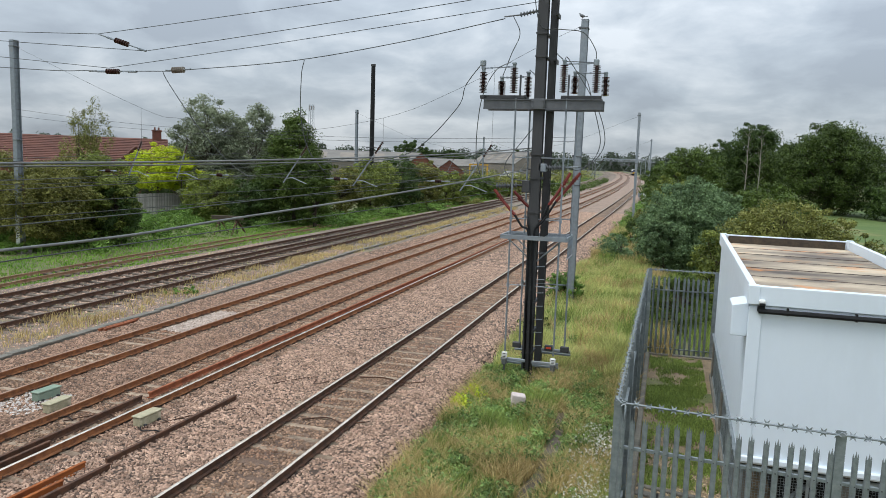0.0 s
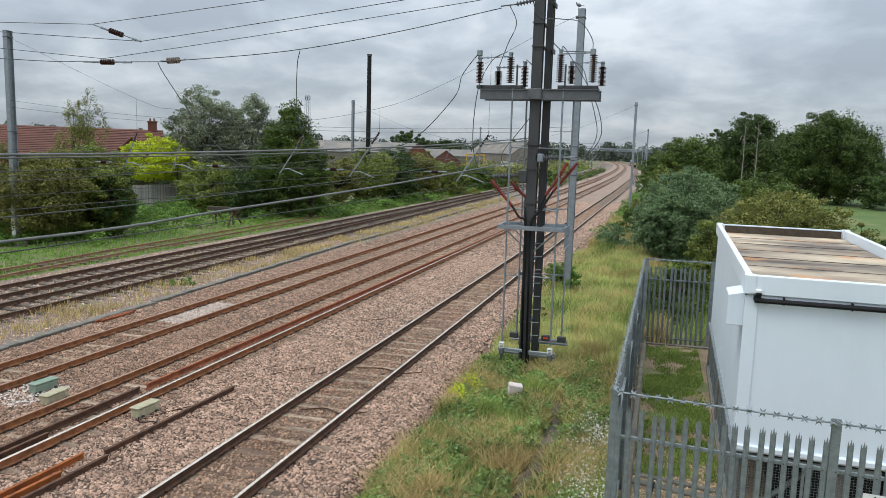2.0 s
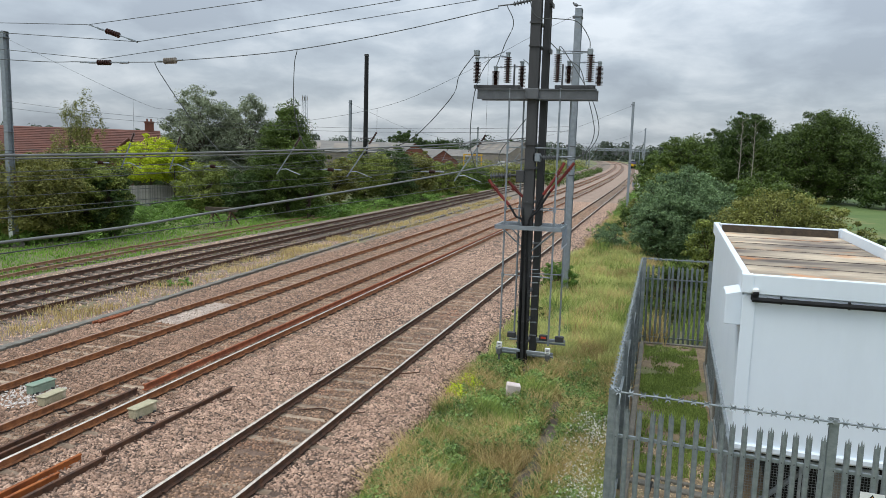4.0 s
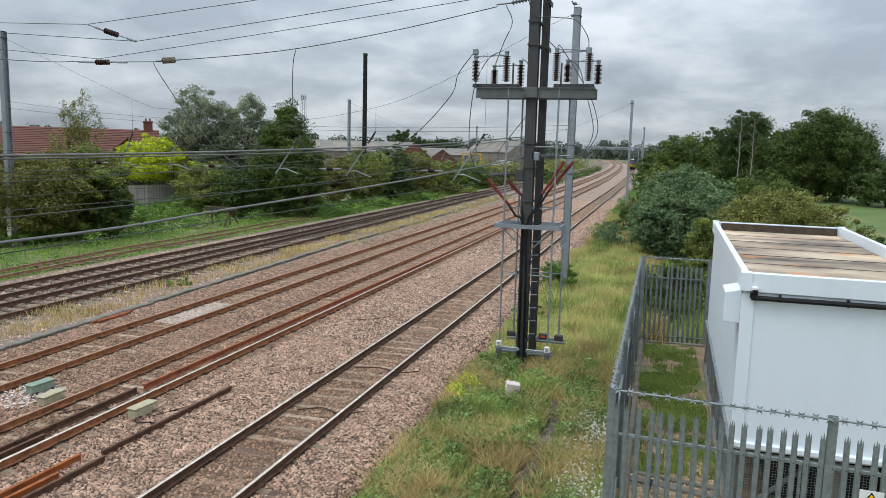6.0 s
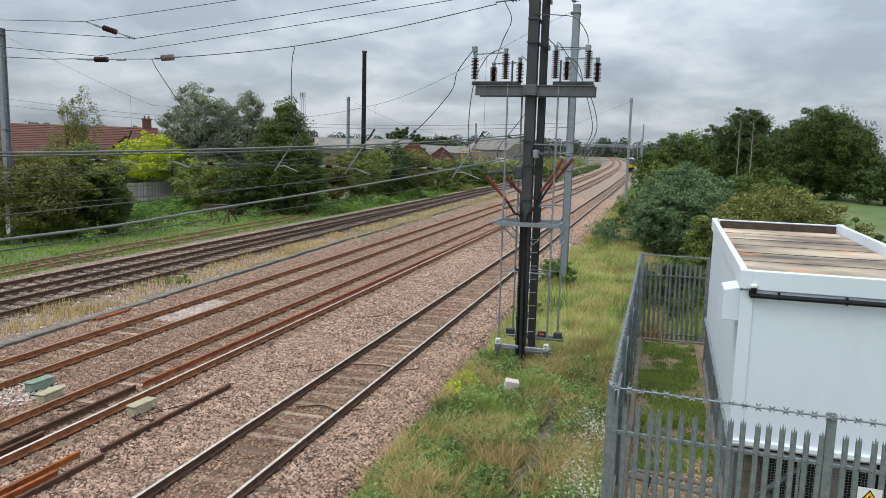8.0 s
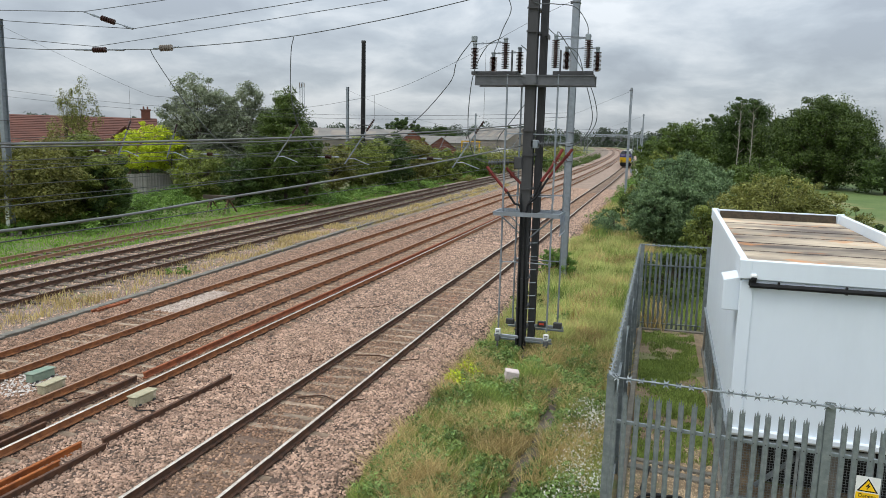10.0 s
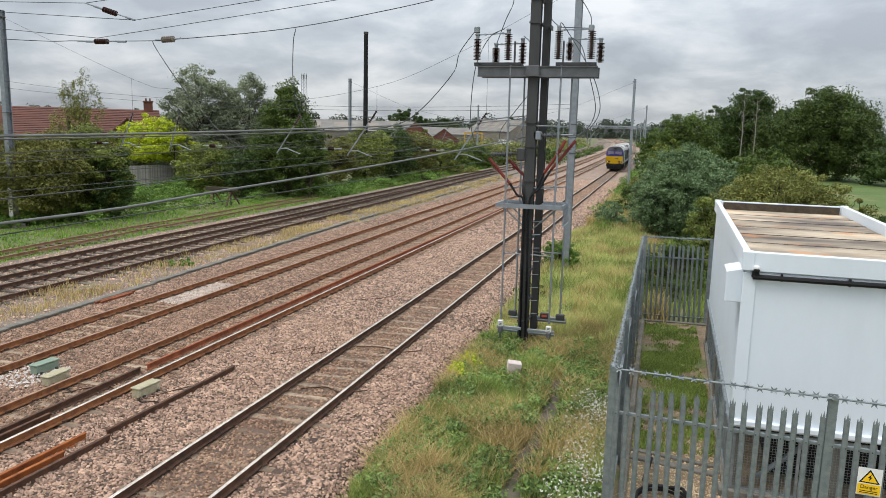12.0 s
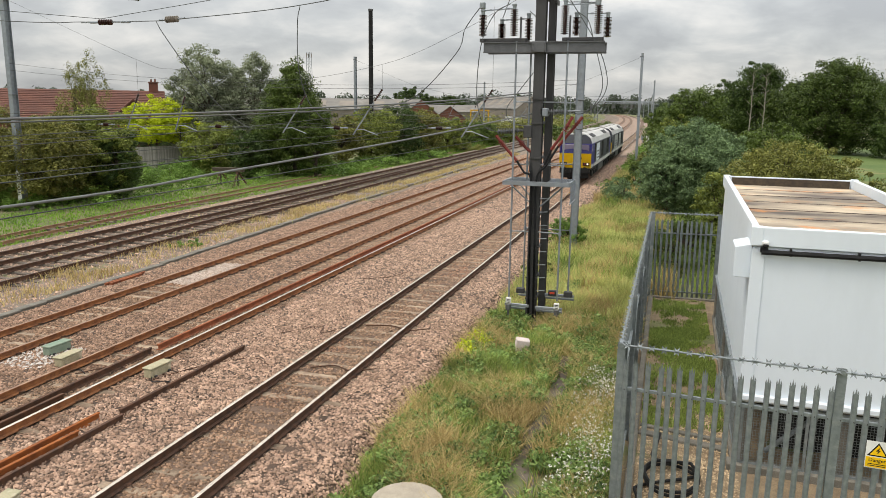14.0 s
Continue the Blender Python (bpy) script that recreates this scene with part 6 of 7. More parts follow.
# ---- trees and bushes ----
V = [
    # name, x, y, height, width, leaves, label, options
    ("bush", -38.9, 37.0, 6.8, 7.2, L_BROWN, "tall drooping conifer bush with browned tips", dict(clumps=260, n_each=190, leaf=0.085, base=0.0)),
    ("bush", -37.3, 41.0, 6.6, 5.0, L_HEDGE, "tall olive green bush beside the line", dict(clumps=240, n_each=180, leaf=0.085, base=0.0)),
    ("bush", -35.7, 41.0, 5.1, 2.7, L_DARK, "tall dark evergreen bush beside the line", dict(clumps=110, n_each=160, leaf=0.085, base=0.0)),
    ("bush", -40.3, 41.0, 6.1, 5.8, L_DARK, "tall dark evergreen bush beside the line", dict(clumps=180, n_each=170, leaf=0.08, base=0.0)),
    ("bush", -44.4, 37.0, 6.4, 6.6, L_BROWN, "tall drooping conifer bush with browned tips", dict(clumps=160, n_each=160, leaf=0.09, base=0.0)),
    ("tree", -52.0, 55.0, 10.3, 3.8, L_OLIVE, "slender wispy birch with drooping sprays", dict(base=0.3, clumps=90, n_each=60, leaf=0.075, lump=0.75, shape="wisp", trunk=0.09)),
    ("tree", -51.4, 56.0, 11.6, 3.3, L_OLIVE, "slender wispy birch with thin pointed top", dict(base=0.3, clumps=80, n_each=60, leaf=0.075, lump=0.75, shape="wisp", trunk=0.09)),
    ("tree", -48.4, 61.0, 7.5, 6.0, L_LIME, "bright lime yellow ornamental tree", dict(base=0.35, clumps=110, n_each=120, leaf=0.11, trunk=0.12)),
    ("tree", -46.0, 61.5, 6.4, 4.7, L_LIME, "low spreading lime yellow ornamental tree", dict(base=0.35, clumps=60, n_each=110, leaf=0.11, trunk=0.1)),
    ("bush", -53.0, 66.5, 4.3, 7.2, L_DARK, "dark green garden shrub below the lime tree", dict(clumps=90, n_each=130, leaf=0.1, base=0.0)),
    ("tree", -45.3, 65.0, 12.8, 7.1, L_SILVER, "silvery grey-leaved willow with open crown", dict(base=0.1, clumps=260, n_each=190, leaf=0.10, trunk=0.24)),
    ("tree", -41.3, 67.0, 12.2, 5.7, L_SILVER, "silvery grey-leaved willow with open crown", dict(base=0.1, clumps=220, n_each=190, leaf=0.10, trunk=0.2)),
    ("bush", -40.6, 59.0, 5.5, 5.6, L_HEDGE, "thin olive shrub under the willow", dict(clumps=130, n_each=120, leaf=0.1, base=0.0)),
    ("bush", -36.1, 58.0, 4.6, 4.2, L_DARK, "dark shrub under the willow", dict(clumps=110, n_each=120, leaf=0.1, base=0.0)),
    ("tree", -33.6, 61.6, 11.1, 6.7, L_GREEN, "dense dark green tree, wide at the base", dict(base=0.0, clumps=330, n_each=160, leaf=0.105, shape="column")),
    ("bush", -31.1, 61.0, 6.9, 3.7, L_GREEN, "dark green bush against a taller tree", dict(clumps=110, n_each=150, leaf=0.105, base=0.0)),
    ("bush", -34.6, 74.0, 6.1, 5.7, L_BROWN, "browned bush beside the line", dict(clumps=110, n_each=140, leaf=0.12, base=0.0)),
    ("bush", -33.6, 80.0, 7.0, 7.1, L_HEDGE, "olive hawthorn bush beside the line", dict(clumps=150, n_each=140, leaf=0.125, base=0.0)),
    ("bush", -32.5, 86.0, 7.2, 6.8, L_DARK, "dark hawthorn bush beside the line", dict(clumps=140, n_each=140, leaf=0.13, base=0.0)),
    ("bush", -32.2, 94.0, 6.9, 6.4, L_BROWN, "browned hawthorn bush beside the line", dict(clumps=110, n_each=140, leaf=0.14, base=0.0)),
    ("bush", -31.5, 104.0, 5.4, 7.3, L_HEDGE, "olive hawthorn bush beside the line", dict(clumps=90, n_each=130, leaf=0.15, base=0.0)),
    ("bush", -31.6, 122.0, 4.7, 9.9, L_GREEN, "low green scrub beside the goods lines", dict(clumps=90, n_each=120, leaf=0.17, base=0.0)),
    ("bush", -29.5, 140.0, 4.5, 11.1, L_OLIVE, "low olive scrub beside the goods lines", dict(clumps=80, n_each=120, leaf=0.19, base=0.0)),
    ("bush", -27.7, 165.0, 3.7, 9.9, L_GREEN, "low green scrub beside the goods lines", dict(clumps=70, n_each=120, leaf=0.22, base=0.0)),
    ("tree", -117.8, 330.0, 15.9, 16.4, L_DARK, "distant dark green rounded tree", dict(clumps=110, n_each=140, leaf=0.42)),
    ("tree", -108.1, 332.0, 12.4, 10.8, L_DARK, "distant dark green rounded tree", dict(clumps=70, n_each=130, leaf=0.42)),
    ("tree", -100.8, 338.0, 12.6, 13.0, L_DARK, "distant dark green rounded tree", dict(clumps=80, n_each=130, leaf=0.42)),
    ("tree", -65.9, 330.0, 14.2, 4.5, L_DARK, "distant dark green rounded tree", dict(base=0.1, clumps=40, n_each=110, leaf=0.36)),
    ("bush", -37.4, 64.0, 5.5, 4.2, L_GREEN, "green bush between the willow and a dark tree", dict(base=0.0, clumps=110, n_each=130, leaf=0.10)),
    ("bush", -43.9, 66.0, 8.0, 4.5, L_SILVER, "silvery willow sapling between two taller willows", dict(base=0.0, clumps=110, n_each=130, leaf=0.10)),
    # beyond the yard
    ("bush", 1.1, 47.0, 6.2, 5.4, L_BLUE, "dense blue-green willow shrub beside the verge", dict(clumps=340, n_each=170, leaf=0.072, base=0.0)),
    ("bush", 3.5, 51.0, 5.7, 2.8, L_BLUE, "dense blue-green willow shrub beside the verge", dict(clumps=170, n_each=160, leaf=0.078, base=0.0)),
    ("bush", 0.1, 45.5, 4.6, 2.9, L_BLUE, "dense blue-green willow shrub beside the verge", dict(clumps=170, n_each=150, leaf=0.07, base=0.0)),
    ("bush", 5.4, 41.0, 5.4, 6.3, L_OLIVE, "sprawling olive bramble with arching stems", dict(clumps=330, n_each=160, leaf=0.07, shape="mound", base=0.0)),
    ("bush", 8.0, 42.0, 4.9, 4.2, L_OLIVE, "sprawling olive bramble with arching stems", dict(clumps=220, n_each=150, leaf=0.07, shape="mound", base=0.0)),
    ("bush", 2.4, 37.0, 4.1, 2.5, L_HEDGE, "yellowing bramble behind the yard fence", dict(clumps=150, n_each=140, leaf=0.065, shape="mound", base=0.0)),
    ("bush", 0.8, 31.0, 2.6, 3.2, L_GREEN, "green nettle scrub behind the yard fence", dict(clumps=130, n_each=130, leaf=0.055, shape="mound", base=0.0)),
    ("bush", 10.0, 42.0, 3.6, 2.5, L_OLIVE, "low bramble scrub by the park", dict(clumps=110, n_each=130, leaf=0.075, shape="mound", base=0.0)),
    ("bush", 10.9, 40.0, 3.1, 3.0, L_GREEN, "green bramble scrub by the park", dict(clumps=110, n_each=130, leaf=0.075, shape="mound", base=0.0)),
    ("bush", 8.0, 66.0, 5.8, 7.7, L_GREEN, "green scrub below taller trees", dict(clumps=150, n_each=140, leaf=0.12, base=0.0)),
    ("tree", 3.3, 105.0, 10.5, 8.5, L_GREEN, "rounded dull green tree beside the line", dict(clumps=220, n_each=150, leaf=0.15, base=0.0)),
    ("bush", -1.0, 128.0, 8.1, 7.1, L_GREEN, "green scrub beside the line", dict(clumps=90, n_each=130, leaf=0.18, base=0.0)),
    ("bush", 0.9, 85.0, 6.0, 5.4, L_HEDGE, "olive scrub beside the line", dict(clumps=110, n_each=130, leaf=0.14, base=0.0)),
    ("tree", 8.7, 138.0, 12.3, 5.5, L_DARK, "slim dark green tree among taller ones", dict(clumps=170, n_each=110, leaf=0.17, lump=0.85, base=0.0)),
    ("tree", 13.6, 134.0, 14.8, 11.0, L_DARK, "tall dark green tree in the park", dict(clumps=420, n_each=130, leaf=0.17, lump=0.85, base=0.0, trunk=0.3)),
    ("tree", 22.9, 122.0, 14.6, 15.7, L_MAPLE, "broad full-crowned maple tree on the park lawn", dict(clumps=430, n_each=190, leaf=0.165, base=0.0, trunk=0.4)),
    ("tree", 17.4, 126.0, 12.3, 7.9, L_MAPLE, "deep green tree beside the broad maple", dict(clumps=120, n_each=150, leaf=0.18, base=0.02)),
    ("tree", 29.5, 112.0, 7.7, 8.7, L_DARK, "dark hedge tree beyond the lawn", dict(clumps=90, n_each=130, leaf=0.2, base=0.0)),
    ("bush", 2.5, 140.0, 7.5, 8.0, L_GREEN, "green scrub beside the distant line", dict(base=0.0, clumps=60, n_each=130, leaf=0.26)),
    ("bush", 2.5, 170.0, 7.0, 10.0, L_OLIVE, "olive scrub beside the distant line", dict(base=0.0, clumps=60, n_each=130, leaf=0.28)),
    ("bush", 3.0, 205.0, 8.0, 14.0, L_GREEN, "green scrub beside the distant line", dict(base=0.0, clumps=60, n_each=130, leaf=0.32)),
    ("bush", 1.0, 255.0, 9.0, 16.0, L_DARK, "dark scrub beside the distant line", dict(base=0.0, clumps=60, n_each=130, leaf=0.4)),
    # brambles in front of the garden hedge
    ("bush", -39.6, 35.8, 1.6, 4.4, L_BRAMBLE, "green bramble bank along the hedge foot", dict(base=0.0, clumps=170, n_each=120, leaf=0.075, shape="mound")),
    ("bush", -39.4, 38.9, 1.5, 4.6, L_BRAMBLE, "green bramble bank along the hedge foot", dict(base=0.0, clumps=170, n_each=120, leaf=0.075, shape="mound")),
    ("bush", -39.5, 42.6, 1.7, 4.8, L_BRAMBLE, "green bramble bank along the hedge foot", dict(base=0.0, clumps=170, n_each=120, leaf=0.075, shape="mound")),
    ("bush", -40.4, 47.7, 1.8, 5.4, L_BRAMBLE, "green bramble bank along the hedge foot", dict(base=0.0, clumps=170, n_each=120, leaf=0.075, shape="mound")),
    ("bush", -41.2, 53.3, 1.9, 5.6, L_BRAMBLE, "green bramble bank along the hedge foot", dict(base=0.0, clumps=170, n_each=120, leaf=0.075, shape="mound")),
    ("bush", -42.2, 58.7, 2.2, 5.4, L_BRAMBLE, "green bramble bank along the hedge foot", dict(base=0.0, clumps=170, n_each=120, leaf=0.075, shape="mound")),
    ("bush", -40.6, 65.0, 1.8, 5.0, L_BRAMBLE, "green bramble bank along the hedge foot", dict(base=0.0, clumps=170, n_each=120, leaf=0.075, shape="mound")),
    ("bush", -39.6, 73.7, 1.6, 5.0, L_BRAMBLE, "green bramble bank along the hedge foot", dict(base=0.0, clumps=170, n_each=120, leaf=0.075, shape="mound")),
    ("bush", -31.0, 66.0, 1.3, 6.5, L_BRAMBLE, "low green bramble beside the siding", dict(base=0.0, clumps=70, n_each=120, leaf=0.08, shape="mound")),
    ("bush", -30.8, 76.0, 1.4, 7.8, L_BRAMBLE, "low green bramble beside the siding", dict(base=0.0, clumps=70, n_each=120, leaf=0.08, shape="mound")),
    ("bush", -30.5, 88.0, 1.5, 9.1, L_BRAMBLE, "low green bramble beside the siding", dict(base=0.0, clumps=70, n_each=120, leaf=0.1, shape="mound")),
    ("bush", -30.0, 106.0, 1.5, 8.0, L_OLIVE, "low weedy scrub beside the siding", dict(base=0.0, clumps=70, n_each=120, leaf=0.1, shape="mound")),
    # verge shrubs
    ("bush", -4.4, 34.4, 1.7, 1.8, L_BRAMBLE, "leafy green shrub at the foot of a grey mast", dict(base=0.0, clumps=90, n_each=90, leaf=0.045)),
    ("bush", -4.6, 27.5, 0.9, 1.2, L_GREEN, "small leafy shrub on the verge", dict(base=0.0, clumps=26, n_each=100, leaf=0.05)),
    ("bush", -2.9, 53.0, 2.0, 3.6, L_BLUE, "blue-green thistle scrub on the verge", dict(base=0.0, clumps=70, n_each=120, leaf=0.06, shape="mound")),
    ("bush", -2.6, 60.0, 2.0, 3.0, L_GREEN, "green scrub on the verge", dict(base=0.0, clumps=60, n_each=120, leaf=0.07, shape="mound")),
    ("bush", -2.0, 72.0, 2.4, 4.0, L_GREEN, "green scrub on the verge", dict(base=0.0, clumps=60, n_each=120, leaf=0.09, shape="mound")),
    ("bush", -1.5, 88.0, 2.6, 4.0, L_OLIVE, "olive scrub on the verge", dict(base=0.0, clumps=60, n_each=120, leaf=0.1, shape="mound")),
    ("bush", -20.3, 27.3, 0.75, 1.9, L_BRAMBLE, "yellow-green weed clump beside the cable trough", dict(base=0.0, clumps=30, n_each=80, leaf=0.05, shape="mound")),
]
for i, (name, x, y, h, w, lm, lab, opt) in enumerate(V):
    tree(name, x, y, h, w, lm, lab, "bush" if name == "bush" else "tree", seed=i + 11, **opt)

# pale bare trunks rising in the dark park tree
for x, y, h in ((10.9, 118.0, 13.0), (12.7, 118.0, 12.5)):
    root = thing("dead_tree", pose(x, y, GROUND_Z), "pale bare dead tree in front of a dark crown", "tree")
    bm = bmesh.new()
    rod(bm, (0, 0, 0), (0.15, 0, h * 0.5), 0.10, 0.07)
    rod(bm, (0.15, 0, h * 0.5), (0.05, 0, h), 0.07, 0.015)
    for k in range(14):
        z = h * (0.4 + 0.04 * k)
        a = k * 2.4
        rod(bm, (0.1, 0, z), (0.1 + 0.9 * math.cos(a), 0.4 * math.sin(a), z + 0.9), 0.035, 0.01, 5)
    part("trunk", bm, PALE_BARK, root)


def tufts(name, n, box_xy, h, material, label, seed, width=0.012, lean=0.35, dens=None, z=None, keep=None):
    """Blades of grass as one sheet of leaves."""
    g = np.random.default_rng(seed)
    x0, x1, y0, y1 = box_xy
    m = int(n * 2.2)
    x, y = g.uniform(x0, x1, m), g.uniform(y0, y1, m)
    f = np.array([noise.noise((a * 0.7, b * 0.45, seed)) + 0.6 * noise.noise((a * 2.2, b * 1.8, seed + 3)) for a, b in zip(x, y)])
    ok = f + g.normal(0, 0.18, m) > (0.0 if dens is None else dens)
    if keep is not None:
        ok &= np.array([keep(a, b) for a, b in zip(x, y)])
    x, y, f = x[ok][:n], y[ok][:n], f[ok][:n]
    k = len(x)
    zz = np.array([ground_height(a, b) for a, b in zip(x, y)]) if z is None else np.full(k, z)
    hh = h * (0.45 + 0.75 * g.random(k)) * (1 + 0.5 * np.clip(f, 0, 1))
    a = g.uniform(0, 2 * np.pi, k)
    ln = lean * hh * (0.3 + g.random(k))
    dx, dy = np.cos(a), np.sin(a)
    b = g.uniform(0, 2 * np.pi, k)
    wx, wy = np.cos(b) * width, np.sin(b) * width
    p0 = np.stack([x - wx, y - wy, zz], 1)
    p1 = np.stack([x + wx, y + wy, zz], 1)
    p2 = np.stack([x + dx * ln * 0.4 + wx * 0.7, y + dy * ln * 0.4 + wy * 0.7, zz + hh * 0.6], 1)
    p3 = np.stack([x + dx * ln * 0.4 - wx * 0.7, y + dy * ln * 0.4 - wy * 0.7, zz + hh * 0.6], 1)
    p4 = np.stack([x + dx * ln * 1.3, y + dy * ln * 1.3, zz + hh], 1)
    v = np.stack([p0, p1, p2, p3, p4], 1).reshape(-1, 3)
    i = np.arange(k)[:, None] * 5
    t = np.concatenate([i + [0, 1, 2], i + [0, 2, 3], i + [3, 2, 4]], 0)
    ob = raw_mesh(name, v, t, material)
    return tagged(ob, label, "grass", kind="stuff")


G_GREEN = leaf_mat("green_grass", (0.06, 0.105, 0.022), (0.40, 0.50, 0.13), 0.7, 0.35)
G_BRIGHT = leaf_mat("bright_green_grass", (0.10, 0.21, 0.026), (0.28, 0.46, 0.075), 0.7, 0.3)
G_STRAW = leaf_mat("straw_grass", (0.24, 0.175, 0.065), (0.74, 0.58, 0.27), 0.7, 0.35)
G_OLIVE = leaf_mat("yellowing_grass", (0.22, 0.25, 0.06), (0.74, 0.75, 0.30), 0.7, 0.4)
FLOWER = leaf_mat("white_flowers", (0.70, 0.68, 0.60), (0.85, 0.83, 0.78), 0.7)
path_x = lambda y: -2.19 + 0.06 * math.sin(y * 0.9)
on_path = lambda x, y: abs(x - path_x(y)) < 0.20 + 0.16 * noise.noise((y * 0.9, 2.0, 0.0)) and y < 19
off_path = lambda x, y: not on_path(x, y) and not (math.hypot(x + 3.60, y - 9.95) < 0.62) and x < -0.62
verge_only = lambda x, y: off_path(x, y) and x > -5.0 + 0.35 * noise.noise((y * 0.6, 0.0, 5.0)) + max(0.0, (11.5 - y) * 0.12)
tufts("verge_grass", 60000, (-5.1, -0.6, 8.5, 24), 0.34, G_GREEN, "green grass and weeds on the verge", 1, dens=-0.1, keep=verge_only)
tufts("dry_grass", 48000, (-5.0, -0.6, 8.5, 26), 0.44, G_STRAW, "dry straw-coloured grass on the verge", 2, width=0.008, dens=-0.02, keep=verge_only, lean=0.7)
tufts("verge_grass", 60000, (-5.0, -0.6, 22, 48), 0.55, G_OLIVE, "tall yellowing grass on the verge", 3, width=0.016, dens=-0.15, keep=verge_only)
tufts("dry_grass", 30000, (-4.8, 0.5, 26, 75), 0.6, G_STRAW, "tall straw-coloured grass on the verge", 4, width=0.02, dens=0.1)
tufts("verge_grass", 30000, (-4.6, 2.0, 27, 90), 0.6, G_GREEN, "tall green grass on the verge", 5, width=0.024, dens=-0.1)
tufts("siding_grass", 34000, (-37, -28.2, 20, 130), 0.16, G_BRIGHT, "bright green grass over the old siding", 6, width=0.03, dens=-0.5)
tufts("trough_grass", 12000, (-21.6, -19.3, 15, 100), 0.26, G_STRAW, "straw-coloured weeds between the lines", 7, width=0.014, dens=0.02, z=-0.26)
tufts("yard_grass", 32000, (-0.2, 1.5, 15.0, 26), 0.07, G_GREEN, "short grass in the fenced yard", 8, dens=0.05, z=-0.49)
tufts("four_foot_weeds", 4000, (-27.5, -19, 18, 90), 0.16, G_OLIVE, "sparse weeds in the old ballast", 9, width=0.012, dens=0.25, z=-0.25)

# leafy weeds on the verge
g = np.random.default_rng(50)
cs = []
while len(cs) < 1750:
    x, y = g.uniform(-4.9, -0.7), g.uniform(9, 33)
    if verge_only(x, y) and (y < 22 or x < -2.9) and noise.noise((x * 0.8, y * 0.6, 9.0)) > -0.12:
        cs.append((x, y, ground_height(x, y) + g.uniform(0.04, 0.36)))
vs, fs = leaf_cloud(cs, g.uniform(0.12, 0.26, len(cs)), 70, 0.048, 51, 0.6, 0.6)
tagged(raw_mesh("leafy_weeds", vs, fs, leaf_mat("weed_leaves", (0.024, 0.055, 0.014), (0.27, 0.40, 0.11))), "low leafy green weeds on the verge", "weeds", kind="stuff")
cs = [(-4.75 + 0.25 * g.normal(), 18.2 + 0.4 * g.normal(), -0.35 + 0.25 * g.random()) for k in range(14)]
vs, fs = leaf_cloud(cs, [0.18] * len(cs), 60, 0.04, 52, 0.8, 0.5)
tagged(raw_mesh("yellow_green_sapling", vs, fs, L_LIME), "yellow-green leafy sapling at the ballast edge", "weeds", kind="stuff")
# white daisies by the fence
k = 2400
x, y = g.normal(-1.05, 0.36, k), 11.0 + 6.5 * g.random(k) ** 0.8
ok = (x < -0.62) & (x > -1.72)
x, y = x[ok], y[ok]
cs = np.stack([x, y, np.array([ground_height(a, b) for a, b in zip(x, y)]) + g.uniform(0.18, 0.42, len(x))], 1)
vs, fs = leaf_cloud(cs, np.full(len(cs), 0.014), 3, 0.025, 53)
tagged(raw_mesh("daisies", vs, fs, FLOWER), "small white daisies beside the yard fence", "flowers", kind="stuff")

# trodden path
pv, pf = [], []
ys = np.arange(8.0, 21.5, 0.3)
for j, y in enumerate(ys):
    for i in range(5):
        xx = path_x(y) + (i - 2) * 0.18
        pv.append((xx, y, ground_height(xx, y) + 0.03 - 0.012 * abs(i - 2)))
    if j:
        for i in range(4):
            o = (j - 1) * 5 + i
            pf.append((o, o + 1, o + 6, o + 5))
tagged(raw_mesh("footpath", pv, pf, PATH_SOIL, smooth=True), "narrow trodden earth path through the verge", "path", kind="structure")

# park lawn
bm = bmesh.new()
bmesh.ops.create_grid(bm, x_segments=2, y_segments=2, size=0.5, matrix=Matrix.Translation((60, 110, GROUND_Z + 0.38)) @ Matrix.Diagonal((96, 150, 1, 1)))
tagged(part("lawn", bm, LAWN), "mown park lawn", "lawn", kind="structure")

# far woods on the skyline, and scrub beside the distant lines
def wood_band(name, n, d0, d1, a0, a1, h0, h1, r0, r1, leaf, each, material, label, seed, clear=True):
    gg = np.random.default_rng(seed)
    cs, rs = [], []
    for k in range(n):
        a = a0 + (a1 - a0) * (k + gg.random()) / n
        d = gg.uniform(d0, d1)
        x, y = d * math.sin(a), d * math.cos(a)
        if clear and abs(x - curve_off(y) + 25) < 26 and d < 800:
            continue
        h = gg.uniform(h0, h1)
        r = gg.uniform(r0, r1)
        for z in np.arange(0, h, r * 0.9):
            cs.append((x + gg.normal(0, r * 0.3), y, z))
            rs.append(r)
    vs, fs = leaf_cloud(cs, rs, each, leaf, seed + 1, 0.8, 0.5)
    tagged(raw_mesh(name, vs, fs, material), label, "woods", kind="stuff")


L_FAR = leaf_mat("far_leaves", (0.040, 0.060, 0.040), (0.085, 0.11, 0.070))
wood_band("far_woods", 210, 820, 980, -0.86, 0.30, 9, 19, 6, 10, 1.7, 130, L_FAR, "distant dark woods along the skyline", 77)
wood_band("far_trees", 46, 330, 520, -0.13, 0.30, 5, 9, 3.5, 5.5, 0.9, 140, L_FAR, "distant dark trees beyond the junction", 78)
wood_band("far_trees", 70, 420, 640, -0.42, -0.02, 4, 8, 3.5, 5.5, 1.1, 130, L_FAR, "distant dark trees beyond the goods lines", 90)
wood_band("far_trees", 60, 300, 480, -0.80, -0.20, 3, 7, 3.5, 5, 0.9, 120, L_FAR, "distant dark trees beyond the works", 79)


